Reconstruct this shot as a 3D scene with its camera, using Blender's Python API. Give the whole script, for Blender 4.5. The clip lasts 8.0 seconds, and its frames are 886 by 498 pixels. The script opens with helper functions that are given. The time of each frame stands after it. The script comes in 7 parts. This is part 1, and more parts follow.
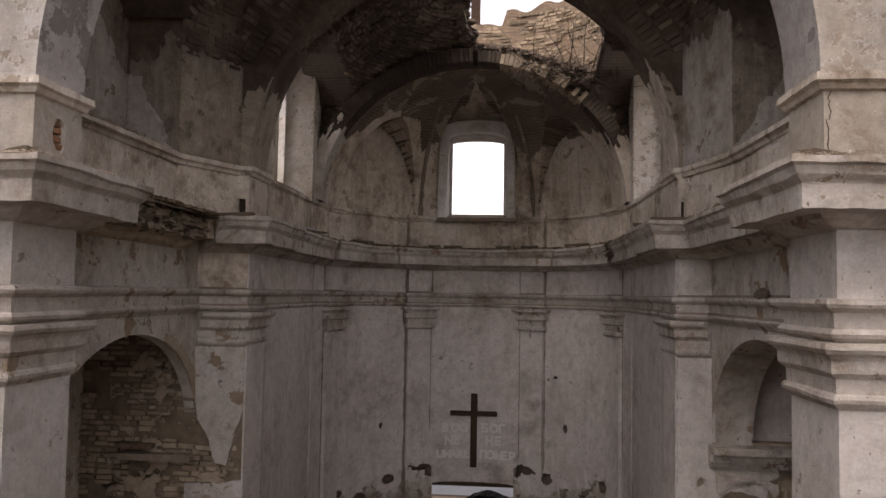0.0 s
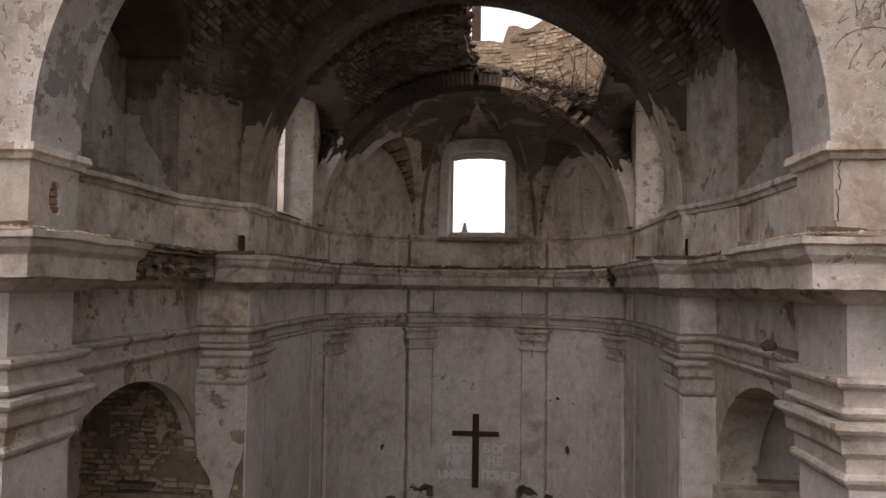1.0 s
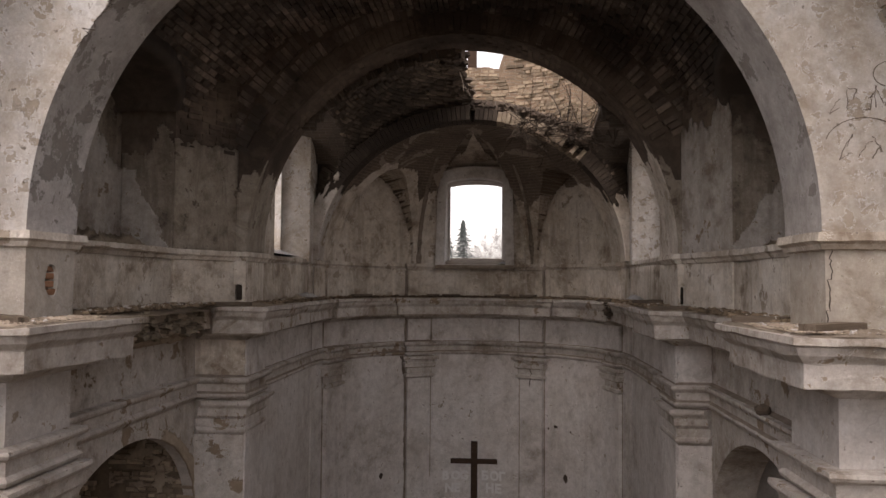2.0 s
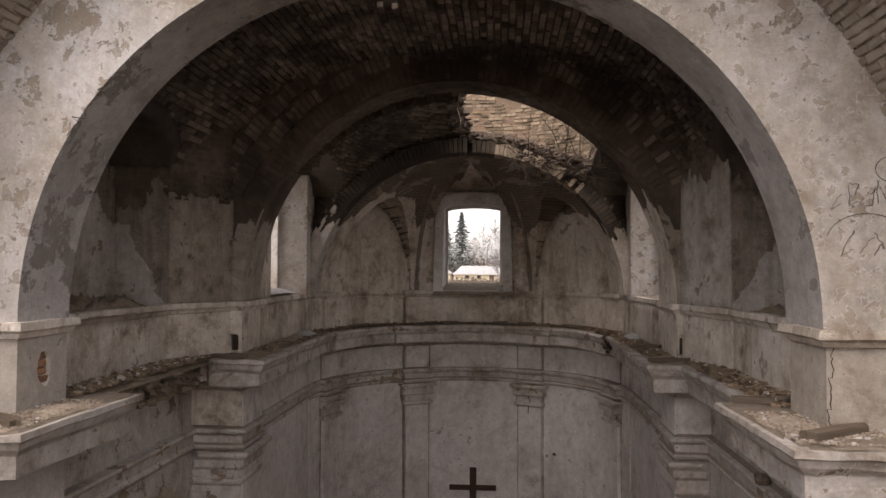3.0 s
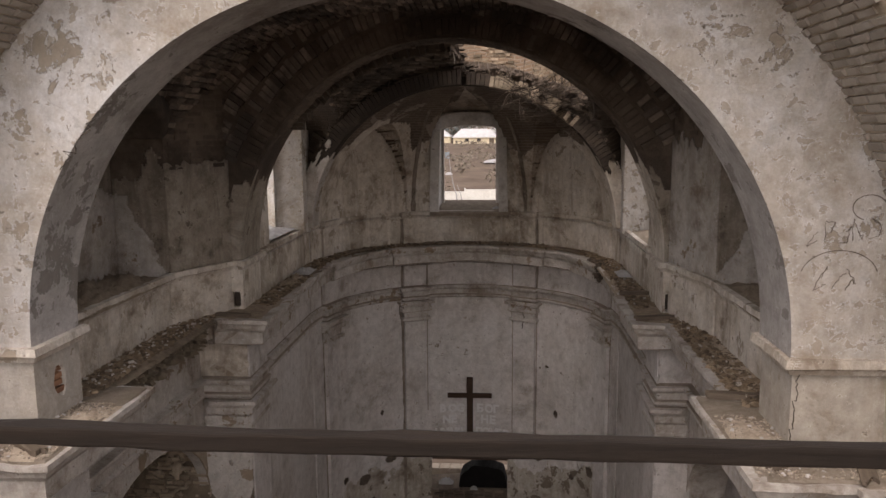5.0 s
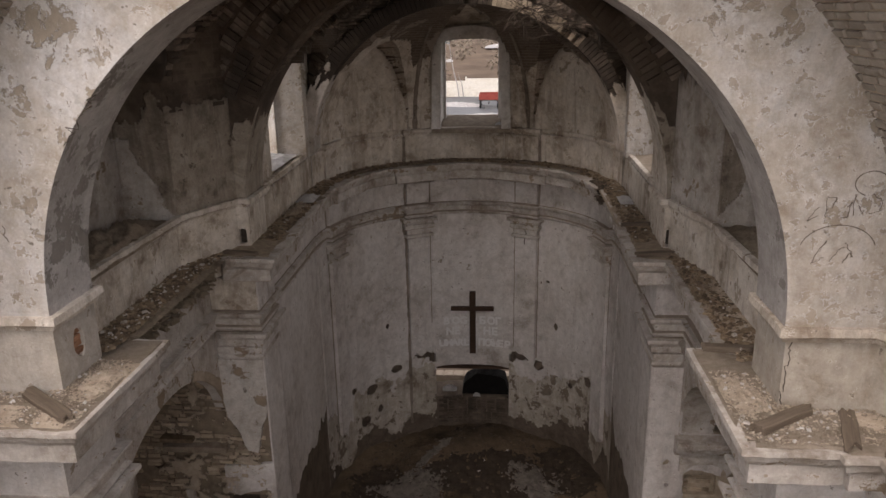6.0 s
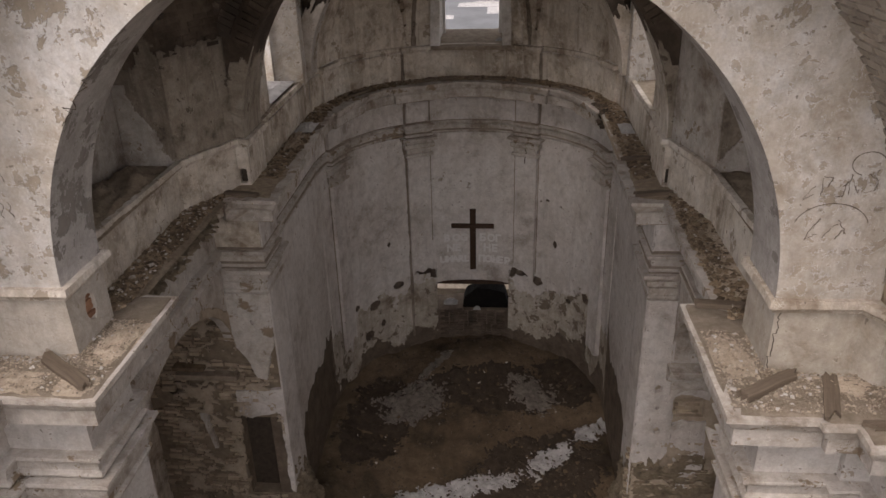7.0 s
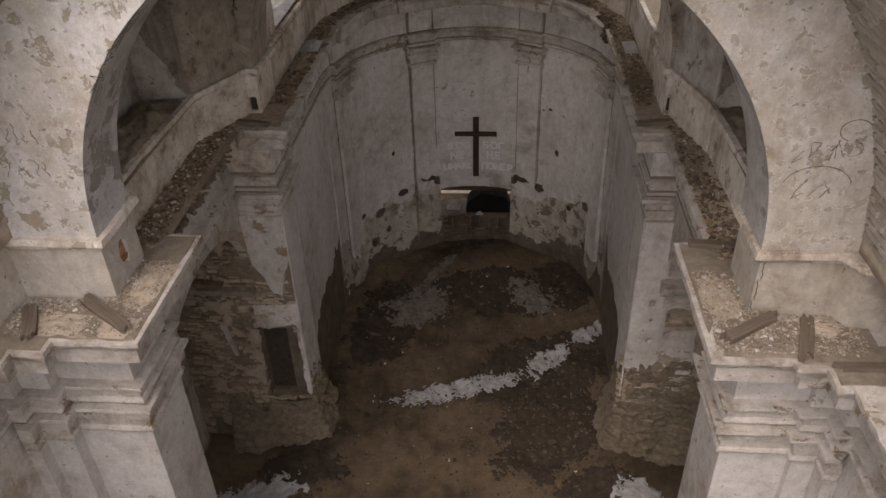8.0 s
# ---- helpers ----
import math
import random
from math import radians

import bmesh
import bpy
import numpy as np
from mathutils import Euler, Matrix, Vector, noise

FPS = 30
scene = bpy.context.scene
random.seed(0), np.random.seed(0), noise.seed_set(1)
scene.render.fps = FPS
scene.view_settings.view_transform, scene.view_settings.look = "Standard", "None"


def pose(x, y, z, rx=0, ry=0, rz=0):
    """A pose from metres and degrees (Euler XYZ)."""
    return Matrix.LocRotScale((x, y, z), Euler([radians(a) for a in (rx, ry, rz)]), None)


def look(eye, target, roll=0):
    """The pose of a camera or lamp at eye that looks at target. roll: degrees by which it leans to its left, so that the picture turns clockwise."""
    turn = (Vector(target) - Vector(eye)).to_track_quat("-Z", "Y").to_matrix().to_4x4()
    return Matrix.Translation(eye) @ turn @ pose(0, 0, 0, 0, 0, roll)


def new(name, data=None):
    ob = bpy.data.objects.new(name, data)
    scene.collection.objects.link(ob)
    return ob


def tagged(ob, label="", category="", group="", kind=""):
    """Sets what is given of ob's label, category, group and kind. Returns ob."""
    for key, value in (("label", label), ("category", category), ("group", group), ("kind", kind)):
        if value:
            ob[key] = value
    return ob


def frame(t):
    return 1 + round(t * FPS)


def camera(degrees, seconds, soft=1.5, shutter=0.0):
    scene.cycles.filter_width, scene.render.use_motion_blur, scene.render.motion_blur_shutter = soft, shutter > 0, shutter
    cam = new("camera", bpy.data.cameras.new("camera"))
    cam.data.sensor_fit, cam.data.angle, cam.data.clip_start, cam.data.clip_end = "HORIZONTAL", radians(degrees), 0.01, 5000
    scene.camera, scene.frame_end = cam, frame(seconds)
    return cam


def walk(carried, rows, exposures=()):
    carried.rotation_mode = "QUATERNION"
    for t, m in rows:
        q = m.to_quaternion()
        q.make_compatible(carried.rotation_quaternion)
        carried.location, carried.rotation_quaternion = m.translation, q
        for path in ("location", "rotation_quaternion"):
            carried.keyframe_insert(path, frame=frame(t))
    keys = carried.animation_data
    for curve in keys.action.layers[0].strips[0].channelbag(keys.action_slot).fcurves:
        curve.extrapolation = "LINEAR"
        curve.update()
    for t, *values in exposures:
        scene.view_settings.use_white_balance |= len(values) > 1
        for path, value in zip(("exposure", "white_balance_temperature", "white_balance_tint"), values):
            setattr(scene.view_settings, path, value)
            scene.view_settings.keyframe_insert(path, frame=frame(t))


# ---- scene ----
cam = camera(60.2, 8.0)
PATH = [
    (0, (0.63, -3.785, 6.269), (0.473, -1.795, 6.386), 1.0),
    (0.5, (0.586, -3.728, 6.555), (0.43, -1.737, 6.662), 0.9),
    (1, (0.592, -3.719, 6.901), (0.435, -1.727, 6.998), 0.8),
    (1.5, (0.617, -3.801, 7.235), (0.461, -1.81, 7.324), 0.6),
    (3, (0.633, -3.733, 8.486), (0.483, -1.739, 8.545), 0.2),
    (3.5, (0.672, -3.786, 8.804), (0.522, -1.791, 8.815), 0.1),
    (4, (0.696, -3.858, 9.186), (0.547, -1.864, 9.13), 0.0),
    (4.5, (0.745, -3.868, 9.534), (0.596, -1.88, 9.367), -0.2),
    (6, (0.713, -3.801, 10.631), (0.561, -1.897, 10.036), -1.0),
    (6.5, (0.704, -3.698, 10.96), (0.552, -1.841, 10.234), -1.2),
    (7, (0.72, -3.64, 11.371), (0.569, -1.844, 10.504), -1.5),
    (7.5, (0.699, -3.703, 11.763), (0.551, -1.97, 10.776), -1.7),
    (8, (0.646, -3.743, 12.195), (0.5, -2.103, 11.06), -1.9),
]
walk(cam, [(t, look(eye, target, roll)) for t, eye, target, roll in PATH], exposures=[(0, 1.25, 7100, 19), (8, 1.25, 7100, 17)])

# ---- world and sun ----
world = bpy.data.worlds.new("overcast_sky")
scene.world = world
world.use_nodes = True
wn, wl = world.node_tree.nodes, world.node_tree.links
sky = wn.new("ShaderNodeTexSky")
sky.sky_type = 'NISHITA'
sky.sun_disc = False
sky.sun_elevation, sky.sun_rotation = radians(58), radians(200)
sky.dust_density, sky.air_density = 2.0, 1.0
pale = wn.new("ShaderNodeHueSaturation")
pale.inputs["Saturation"].default_value = 0.22
wl.new(sky.outputs[0], pale.inputs["Color"])
wl.new(pale.outputs[0], wn["Background"].inputs[0])
wn["Background"].inputs[1].default_value = 0.15
sun = new("sun", bpy.data.lights.new("sun", 'SUN'))
sun.data.energy, sun.data.angle, sun.data.color = 0.26, radians(30), (1.0, 0.95, 0.88)
sun.matrix_world = look((-3.0, -8, 13.0), (0, 0, 0))

# sky light entering through the two side windows of the choir
for side in (-1, 1):
    pane_light = new("window_light", bpy.data.lights.new("window_light", 'AREA'))
    pane_light.data.shape = 'RECTANGLE'
    pane_light.data.size, pane_light.data.size_y = 1.2, 2.1
    pane_light.data.energy, pane_light.data.color = (7.5 if side < 0 else 11.0), (0.96, 0.98, 1.0)
    pane_light.matrix_world = look((side * 4.02, 9.42, 9.3), (0, 9.42, 9.0))

# ---- materials ----
def node_mat(name, rough=0.9):
    m = bpy.data.materials.new(name)
    m.use_nodes = True
    nt = m.node_tree
    b = nt.nodes["Principled BSDF"]
    b.inputs["Roughness"].default_value = rough
    b.inputs["Specular IOR Level"].default_value = 0.2
    return m, nt, b


def link(nt, a, b):
    nt.links.new(a, b)


def coords(nt, scale=(1, 1, 1)):
    tc = nt.nodes.new("ShaderNodeTexCoord")
    mp = nt.nodes.new("ShaderNodeMapping")
    mp.inputs["Scale"].default_value = scale
    link(nt, tc.outputs["Object"], mp.inputs["Vector"])
    return mp.outputs["Vector"]


def noise_tex(nt, vec, scale, detail=6.0, rough=0.6, warp=0.0):
    n = nt.nodes.new("ShaderNodeTexNoise")
    n.inputs["Scale"].default_value, n.inputs["Detail"].default_value = scale, detail
    n.inputs["Roughness"].default_value, n.inputs["Distortion"].default_value = rough, warp
    link(nt, vec, n.inputs["Vector"])
    return n.outputs["Fac"]


def ramp(nt, fac, *stops):
    r = nt.nodes.new("ShaderNodeValToRGB")
    el = r.color_ramp.elements
    el[0].position, el[0].color = stops[0][0], (*stops[0][1], 1)
    el[1].position, el[1].color = stops[-1][0], (*stops[-1][1], 1)
    for p, c in stops[1:-1]:
        e = el.new(p)
        e.color = (*c, 1)
    link(nt, fac, r.inputs["Fac"])
    return r.outputs["Color"]


def grey(v):
    return (v, v, v)


def mix(nt, fac, a, b, mode='MIX'):
    m = nt.nodes.new("ShaderNodeMix")
    m.data_type, m.blend_type = 'RGBA', mode
    for sock, val in ((m.inputs[0], fac), (m.inputs[6], a), (m.inputs[7], b)):
        if isinstance(val, (int, float)):
            sock.default_value = val
        elif isinstance(val, tuple):
            sock.default_value = (*val, 1)
        else:
            link(nt, val, sock)
    return m.outputs[2]


def bump(nt, b, height, strength=0.4, dist=0.02, under=None):
    bp = nt.nodes.new("ShaderNodeBump")
    bp.inputs["Strength"].default_value, bp.inputs["Distance"].default_value = strength, dist
    link(nt, height, bp.inputs["Height"])
    if under is not None:
        link(nt, under, bp.inputs["Normal"])
    link(nt, bp.outputs[0], b.inputs["Normal"])
    return bp.outputs[0]


def math_node(nt, op, a, b=0.0, c=0.0):
    n = nt.nodes.new("ShaderNodeMath")
    n.operation = op
    for sock, val in zip(n.inputs, (a, b, c)):
        if isinstance(val, (int, float)):
            sock.default_value = val
        else:
            link(nt, val, sock)
    return n.outputs[0]


def plaster(name, light, mid, stain, peel, peel_at=0.62, streak=0.5, rough=0.92, crack=0.2, dirty=0.0, chip_at=0.655):
    """Old lime plaster: mottled coats, damp streaks, pits, hair cracks, flaked patches with a ragged edge."""
    m, nt, b = node_mat(name, rough)
    v = coords(nt)
    big = noise_tex(nt, v, 0.55, 10, 0.66, 0.4)
    med = noise_tex(nt, v, 2.4, 12, 0.72, 0.2)
    fine = noise_tex(nt, v, 13.0, 8, 0.75)
    dirt = noise_tex(nt, v, 38.0, 6, 0.75)
    tone = math_node(nt, 'ADD', math_node(nt, 'MULTIPLY', big, 0.5), math_node(nt, 'MULTIPLY', med, 0.5))
    col = ramp(nt, tone, (0.37 + dirty, stain), (0.46 + dirty * 0.6, mid), (0.55 + dirty * 0.3, light))
    # thin worn coats, each with an edge of its own
    wash = noise_tex(nt, v, 1.15, 14, 0.68, 0.6)
    col = mix(nt, ramp(nt, wash, (0.53, grey(0.0)), (0.55, grey(0.45)), (0.62, grey(0.15))), col, mix(nt, 0.35, mid, light))
    col = mix(nt, ramp(nt, wash, (0.40, grey(0.5)), (0.44, grey(0.0))), col, mix(nt, 0.4, mid, stain))
    col = mix(nt, ramp(nt, fine, (0.33, grey(0.5)), (0.56, grey(0.0))), col, mix(nt, 0.5, mid, stain))
    run = noise_tex(nt, coords(nt, (1.0, 1.0, 0.11)), 2.8, 10, 0.72, 0.3)
    wet = mix(nt, 1.0, ramp(nt, run, (0.50, grey(0.0)), (0.66, grey(streak))), ramp(nt, med, (0.42, grey(0.25)), (0.58, grey(1.0))), 'MULTIPLY')
    col = mix(nt, wet, col, stain)
    pale = noise_tex(nt, coords(nt, (1.6, 1.6, 0.2)), 2.3, 8, 0.7, 0.3)
    col = mix(nt, ramp(nt, pale, (0.56, grey(0.0)), (0.70, grey(streak * 0.6))), col, tuple(min(0.85, c * 1.12) for c in light))
    # flaked patches that gather in some places
    flake = math_node(nt, 'ADD', math_node(nt, 'MULTIPLY', noise_tex(nt, v, 2.6, 14, 0.7, 0.2), 0.72), math_node(nt, 'MULTIPLY', big, 0.28))
    mask = ramp(nt, flake, (peel_at - 0.03, grey(0.0)), (peel_at - 0.024, grey(1.0)))
    rim = ramp(nt, flake, (peel_at - 0.046, grey(0.0)), (peel_at - 0.033, grey(0.6)), (peel_at - 0.026, grey(0.0)))
    col = mix(nt, rim, col, light)
    col = mix(nt, mask, col, mix(nt, dirt, peel, tuple(c * 0.55 for c in peel)))
    chips = noise_tex(nt, v, 8.5, 5, 0.62, 0.3)
    col = mix(nt, ramp(nt, chips, (chip_at - 0.03, grey(0.0)), (chip_at - 0.006, grey(0.7)), (chip_at, grey(0.0))), col, tuple(min(0.8, c * 1.15) for c in light))
    chip = ramp(nt, chips, (chip_at, grey(0.0)), (chip_at + 0.015, grey(0.8)))
    col = mix(nt, chip, col, tuple(c * 0.85 for c in peel))
    spots = noise_tex(nt, v, 11.0, 3, 0.55)
    pit = ramp(nt, spots, (0.70, grey(0.0)), (0.73, grey(0.7)))
    col = mix(nt, pit, col, tuple(c * 0.4 for c in stain))
    # hair cracks
    vor = nt.nodes.new("ShaderNodeTexVoronoi")
    vor.feature = 'DISTANCE_TO_EDGE'
    vor.inputs["Scale"].default_value = 1.1
    bend = nt.nodes.new("ShaderNodeMixRGB")
    bend.blend_type = 'ADD'
    bend.inputs[0].default_value = 0.35
    nc = nt.nodes.new("ShaderNodeTexNoise")
    nc.inputs["Scale"].default_value, nc.inputs["Detail"].default_value = 3.0, 8
    link(nt, v, nc.inputs["Vector"])
    link(nt, v, bend.inputs[1])
    link(nt, nc.outputs["Color"], bend.inputs[2])
    link(nt, bend.outputs[0], vor.inputs["Vector"])
    line = ramp(nt, vor.outputs["Distance"], (0.002, grey(crack)), (0.007, grey(0.0)))
    line = mix(nt, 1.0, line, ramp(nt, big, (0.50, grey(0.0)), (0.56, grey(1.0))), 'MULTIPLY')
    col = mix(nt, line, col, tuple(c * 0.45 for c in stain))
    col = mix(nt, 1.0, col, ramp(nt, dirt, (0.34, grey(0.90)), (0.60, grey(1.03))), 'MULTIPLY')
    col = mix(nt, 1.0, col, ramp(nt, noise_tex(nt, v, 5.5, 12, 0.72), (0.36, grey(0.84)), (0.56, grey(1.03))), 'MULTIPLY')
    link(nt, col, b.inputs["Base Color"])
    n1 = bump(nt, b, math_node(nt, 'SUBTRACT', 1.0, mask), 0.7, 0.012)
    n2 = bump(nt, b, med, 0.45, 0.06, n1)
    n3 = bump(nt, b, fine, 0.4, 0.02, n2)
    n4 = bump(nt, b, math_node(nt, 'SUBTRACT', 1.0, pit), 0.5, 0.01, n3)
    n4 = bump(nt, b, math_node(nt, 'SUBTRACT', 1.0, chip), 0.6, 0.008, n4)
    bump(nt, b, dirt, 0.3, 0.008, n4)
    return m


def brick_uv(name, c1, c2, mortar, soot, soot_at=0.5, coat=None, coat_at=0.6, rough=0.95):
    """Brick laid in the mesh's own UV, in metres, with soot and leftover coat."""
    m, nt, b = node_mat(name, rough)
    uv = nt.nodes.new("ShaderNodeTexCoord").outputs["UV"]
    v = coords(nt)
    wob = noise_tex(nt, v, 3.0, 4, 0.6)
    shift = nt.nodes.new("ShaderNodeMixRGB")
    shift.blend_type = 'ADD'
    shift.inputs[0].default_value = 0.035
    link(nt, uv, shift.inputs[1])
    link(nt, wob, shift.inputs[2])
    br = nt.nodes.new("ShaderNodeTexBrick")
    br.inputs["Scale"].default_value = 1.0
    br.inputs["Brick Width"].default_value, br.inputs["Row Height"].default_value = 0.27, 0.078
    br.inputs["Mortar Size"].default_value, br.inputs["Mortar Smooth"].default_value = 0.011, 0.4
    br.inputs["Color1"].default_value, br.inputs["Color2"].default_value = (*c1, 1), (*c2, 1)
    br.inputs["Mortar"].default_value = (*mortar, 1)
    link(nt, shift.outputs[0], br.inputs["Vector"])
    big = noise_tex(nt, v, 0.8, 8, 0.65, 0.5)
    col = mix(nt, ramp(nt, big, (soot_at - 0.14, grey(0.0)), (soot_at + 0.14, grey(0.85))), br.outputs["Color"], soot)
    fine = noise_tex(nt, v, 16.0, 6, 0.7)
    col = mix(nt, 0.3, col, mix(nt, fine, tuple(c * 0.4 for c in soot), c2))
    hgt = br.outputs["Fac"]
    if coat:
        fl = noise_tex(nt, v, 1.0, 8, 0.65, 0.8)
        mask = ramp(nt, fl, (coat_at, grey(0.0)), (coat_at + 0.02, grey(1.0)))
        col = mix(nt, mask, col, mix(nt, fine, coat, tuple(c * 0.7 for c in coat)))
        hgt = mix(nt, mask, hgt, grey(0.15))
    link(nt, col, b.inputs["Base Color"])
    inv = nt.nodes.new("ShaderNodeMath")
    inv.operation = 'SUBTRACT'
    inv.inputs[0].default_value = 1.0
    link(nt, hgt, inv.inputs[1])
    n1 = bump(nt, b, inv.outputs[0], 0.9, 0.03)
    bump(nt, b, fine, 0.5, 0.02, n1)
    return m


def lump(name, dark, light, scale=6.0, rough=0.95, per_piece=0.5, bump_d=0.02, soot=None, soot_at=0.5, soot_scale=0.8):
    """Earth, stone or single bricks: two scales of mottling, and a shade for each piece."""
    m, nt, b = node_mat(name, rough)
    v = coords(nt)
    a = noise_tex(nt, v, scale, 8, 0.7, 0.3)
    c = noise_tex(nt, v, scale * 7, 5, 0.7)
    col = ramp(nt, a, (0.3, dark), (0.7, light))
    col = mix(nt, 0.35, col, mix(nt, c, dark, light))
    geo, info = nt.nodes.new("ShaderNodeNewGeometry"), nt.nodes.new("ShaderNodeObjectInfo")
    add = nt.nodes.new("ShaderNodeMath")
    add.operation = 'ADD'
    link(nt, geo.outputs["Random Per Island"], add.inputs[0])
    link(nt, info.outputs["Random"], add.inputs[1])
    fr = nt.nodes.new("ShaderNodeMath")
    fr.operation = 'FRACT'
    link(nt, add.outputs[0], fr.inputs[0])
    shade = ramp(nt, fr.outputs[0], (0.0, grey(1 - per_piece)), (0.7, grey(1.0)), (1.0, grey(1 + per_piece * 0.4)))
    col = mix(nt, 1.0, col, shade, 'MULTIPLY')
    if soot:
        cloud = noise_tex(nt, v, soot_scale, 12, 0.66, 0.15)
        col = mix(nt, ramp(nt, cloud, (soot_at - 0.07, grey(0.0)), (soot_at + 0.07, grey(0.9))), col, soot)
    link(nt, col, b.inputs["Base Color"])
    bump(nt, b, c, 0.5, bump_d)
    return m


def wood(name, dark, light):
    m, nt, b = node_mat(name, 0.8)
    v = coords(nt, (0.6, 9, 9))
    g = noise_tex(nt, v, 3.0, 8, 0.7, 0.4)
    c = noise_tex(nt, coords(nt), 18, 5, 0.7)
    col = mix(nt, 0.3, ramp(nt, g, (0.3, dark), (0.7, light)), mix(nt, c, dark, light))
    link(nt, col, b.inputs["Base Color"])
    bump(nt, b, g, 0.5, 0.01)
    return m


M_wall = plaster("grey_limewash", (0.65, 0.615, 0.592), (0.565, 0.522, 0.492), (0.34, 0.295, 0.258), (0.40, 0.34, 0.28), 0.66, 0.5, dirty=0.02)
M_pier = plaster("cream_plaster", (0.60, 0.58, 0.562), (0.495, 0.45, 0.398), (0.33, 0.27, 0.21), (0.43, 0.362, 0.288), 0.585, 0.38, dirty=0.03, chip_at=0.60)
M_plinth = plaster("beige_plaster", (0.51, 0.47, 0.42), (0.44, 0.392, 0.335), (0.30, 0.25, 0.2), (0.37, 0.31, 0.245), 0.655, 0.45, dirty=0.02, chip_at=0.66)
M_trim = plaster("pale_surround", (0.78, 0.76, 0.74), (0.70, 0.67, 0.64), (0.42, 0.37, 0.33), (0.46, 0.40, 0.34), 0.66, 0.3)
M_low = plaster("pale_limewash", (0.585, 0.557, 0.535), (0.51, 0.472, 0.44), (0.33, 0.275, 0.23), (0.40, 0.325, 0.255), 0.645, 0.4)
M_upper = plaster("damp_plaster", (0.70, 0.645, 0.58), (0.585, 0.515, 0.435), (0.25, 0.195, 0.147), (0.47, 0.39, 0.31), 0.61, 0.85, dirty=0.045)
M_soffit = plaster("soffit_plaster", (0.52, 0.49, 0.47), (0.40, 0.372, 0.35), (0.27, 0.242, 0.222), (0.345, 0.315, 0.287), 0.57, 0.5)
M_mould = plaster("moulding_plaster", (0.56, 0.525, 0.49), (0.47, 0.425, 0.382), (0.23, 0.185, 0.146), (0.36, 0.28, 0.205), 0.60, 0.5, dirty=0.035)
M_under = plaster("worn_undercoat", (0.56, 0.51, 0.45), (0.43, 0.378, 0.315), (0.19, 0.15, 0.115), (0.25, 0.2, 0.155), 0.58, 0.6, dirty=0.04)
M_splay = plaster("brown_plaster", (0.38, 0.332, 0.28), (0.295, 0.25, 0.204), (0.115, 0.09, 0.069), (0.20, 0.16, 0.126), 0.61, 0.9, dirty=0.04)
M_arch = plaster("sooty_plaster", (0.31, 0.262, 0.22), (0.235, 0.19, 0.155), (0.11, 0.086, 0.069), (0.175, 0.135, 0.106), 0.60, 0.8)
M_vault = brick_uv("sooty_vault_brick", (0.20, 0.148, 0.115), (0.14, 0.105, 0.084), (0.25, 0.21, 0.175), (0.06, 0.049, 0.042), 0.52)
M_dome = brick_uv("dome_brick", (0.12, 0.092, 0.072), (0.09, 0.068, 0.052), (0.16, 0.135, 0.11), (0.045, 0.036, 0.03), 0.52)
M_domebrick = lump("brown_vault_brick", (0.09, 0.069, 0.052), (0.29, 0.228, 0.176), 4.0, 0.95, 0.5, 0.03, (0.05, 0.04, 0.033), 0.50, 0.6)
M_attic = brick_uv("weathered_brick", (0.34, 0.24, 0.16), (0.27, 0.18, 0.12), (0.40, 0.34, 0.27), (0.15, 0.115, 0.085), 0.55)
M_brick = lump("old_brick", (0.24, 0.184, 0.132), (0.55, 0.45, 0.34), 6.0, 0.95, 0.42, 0.035)
M_palebrick = lump("pale_brick", (0.17, 0.118, 0.078), (0.52, 0.42, 0.305), 7.0, 0.95, 0.6, 0.04, (0.15, 0.115, 0.083), 0.60, 1.3)
M_mortar = lump("lime_mortar", (0.23, 0.183, 0.138), (0.52, 0.435, 0.34), 5.0, 0.98, 0.0, 0.04)
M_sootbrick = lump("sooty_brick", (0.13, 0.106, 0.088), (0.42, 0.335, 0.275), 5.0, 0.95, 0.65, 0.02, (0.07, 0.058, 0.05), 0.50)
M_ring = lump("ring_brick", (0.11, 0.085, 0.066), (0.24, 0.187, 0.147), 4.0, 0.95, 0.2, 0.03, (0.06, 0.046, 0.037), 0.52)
# darker copy of the ring brick, taking down the light on the apse ring
M_oldring = lump("dimmed_sooty_ring_brick", (0.055, 0.043, 0.034), (0.15, 0.117, 0.092), 4.0, 0.95, 0.3, 0.03, (0.04, 0.031, 0.025), 0.50)
M_earth = lump("trodden_earth", (0.08, 0.057, 0.037), (0.20, 0.146, 0.096), 5.0, 0.98, 0.0, 0.06, (0.04, 0.03, 0.02), 0.53, 0.35)
M_mud = lump("wet_mud", (0.026, 0.019, 0.014), (0.088, 0.065, 0.046), 5.0, 0.85, 0.0, 0.07)
M_rubble = lump("rubble", (0.095, 0.068, 0.045), (0.33, 0.247, 0.17), 9.0, 0.98, 0.6)
M_snow = lump("old_snow", (0.20, 0.185, 0.175), (0.60, 0.59, 0.59), 4.0, 0.8, 0.0, 0.04)
M_lime = lump("trodden_lime", (0.075, 0.06, 0.048), (0.27, 0.24, 0.212), 5.0, 0.95, 0.0, 0.04)
M_clod = lump("clods", (0.045, 0.034, 0.026), (0.16, 0.125, 0.095), 9.0, 0.98, 0.5)
M_grime_shade = lump("moulding_grime_and_shade", (0.15, 0.12, 0.095), (0.34, 0.285, 0.235), 8.0, 0.98, 0.0, 0.03)
M_foot = lump("rough_masonry", (0.08, 0.062, 0.045), (0.33, 0.268, 0.195), 9.0, 0.97, 0.0, 0.09)
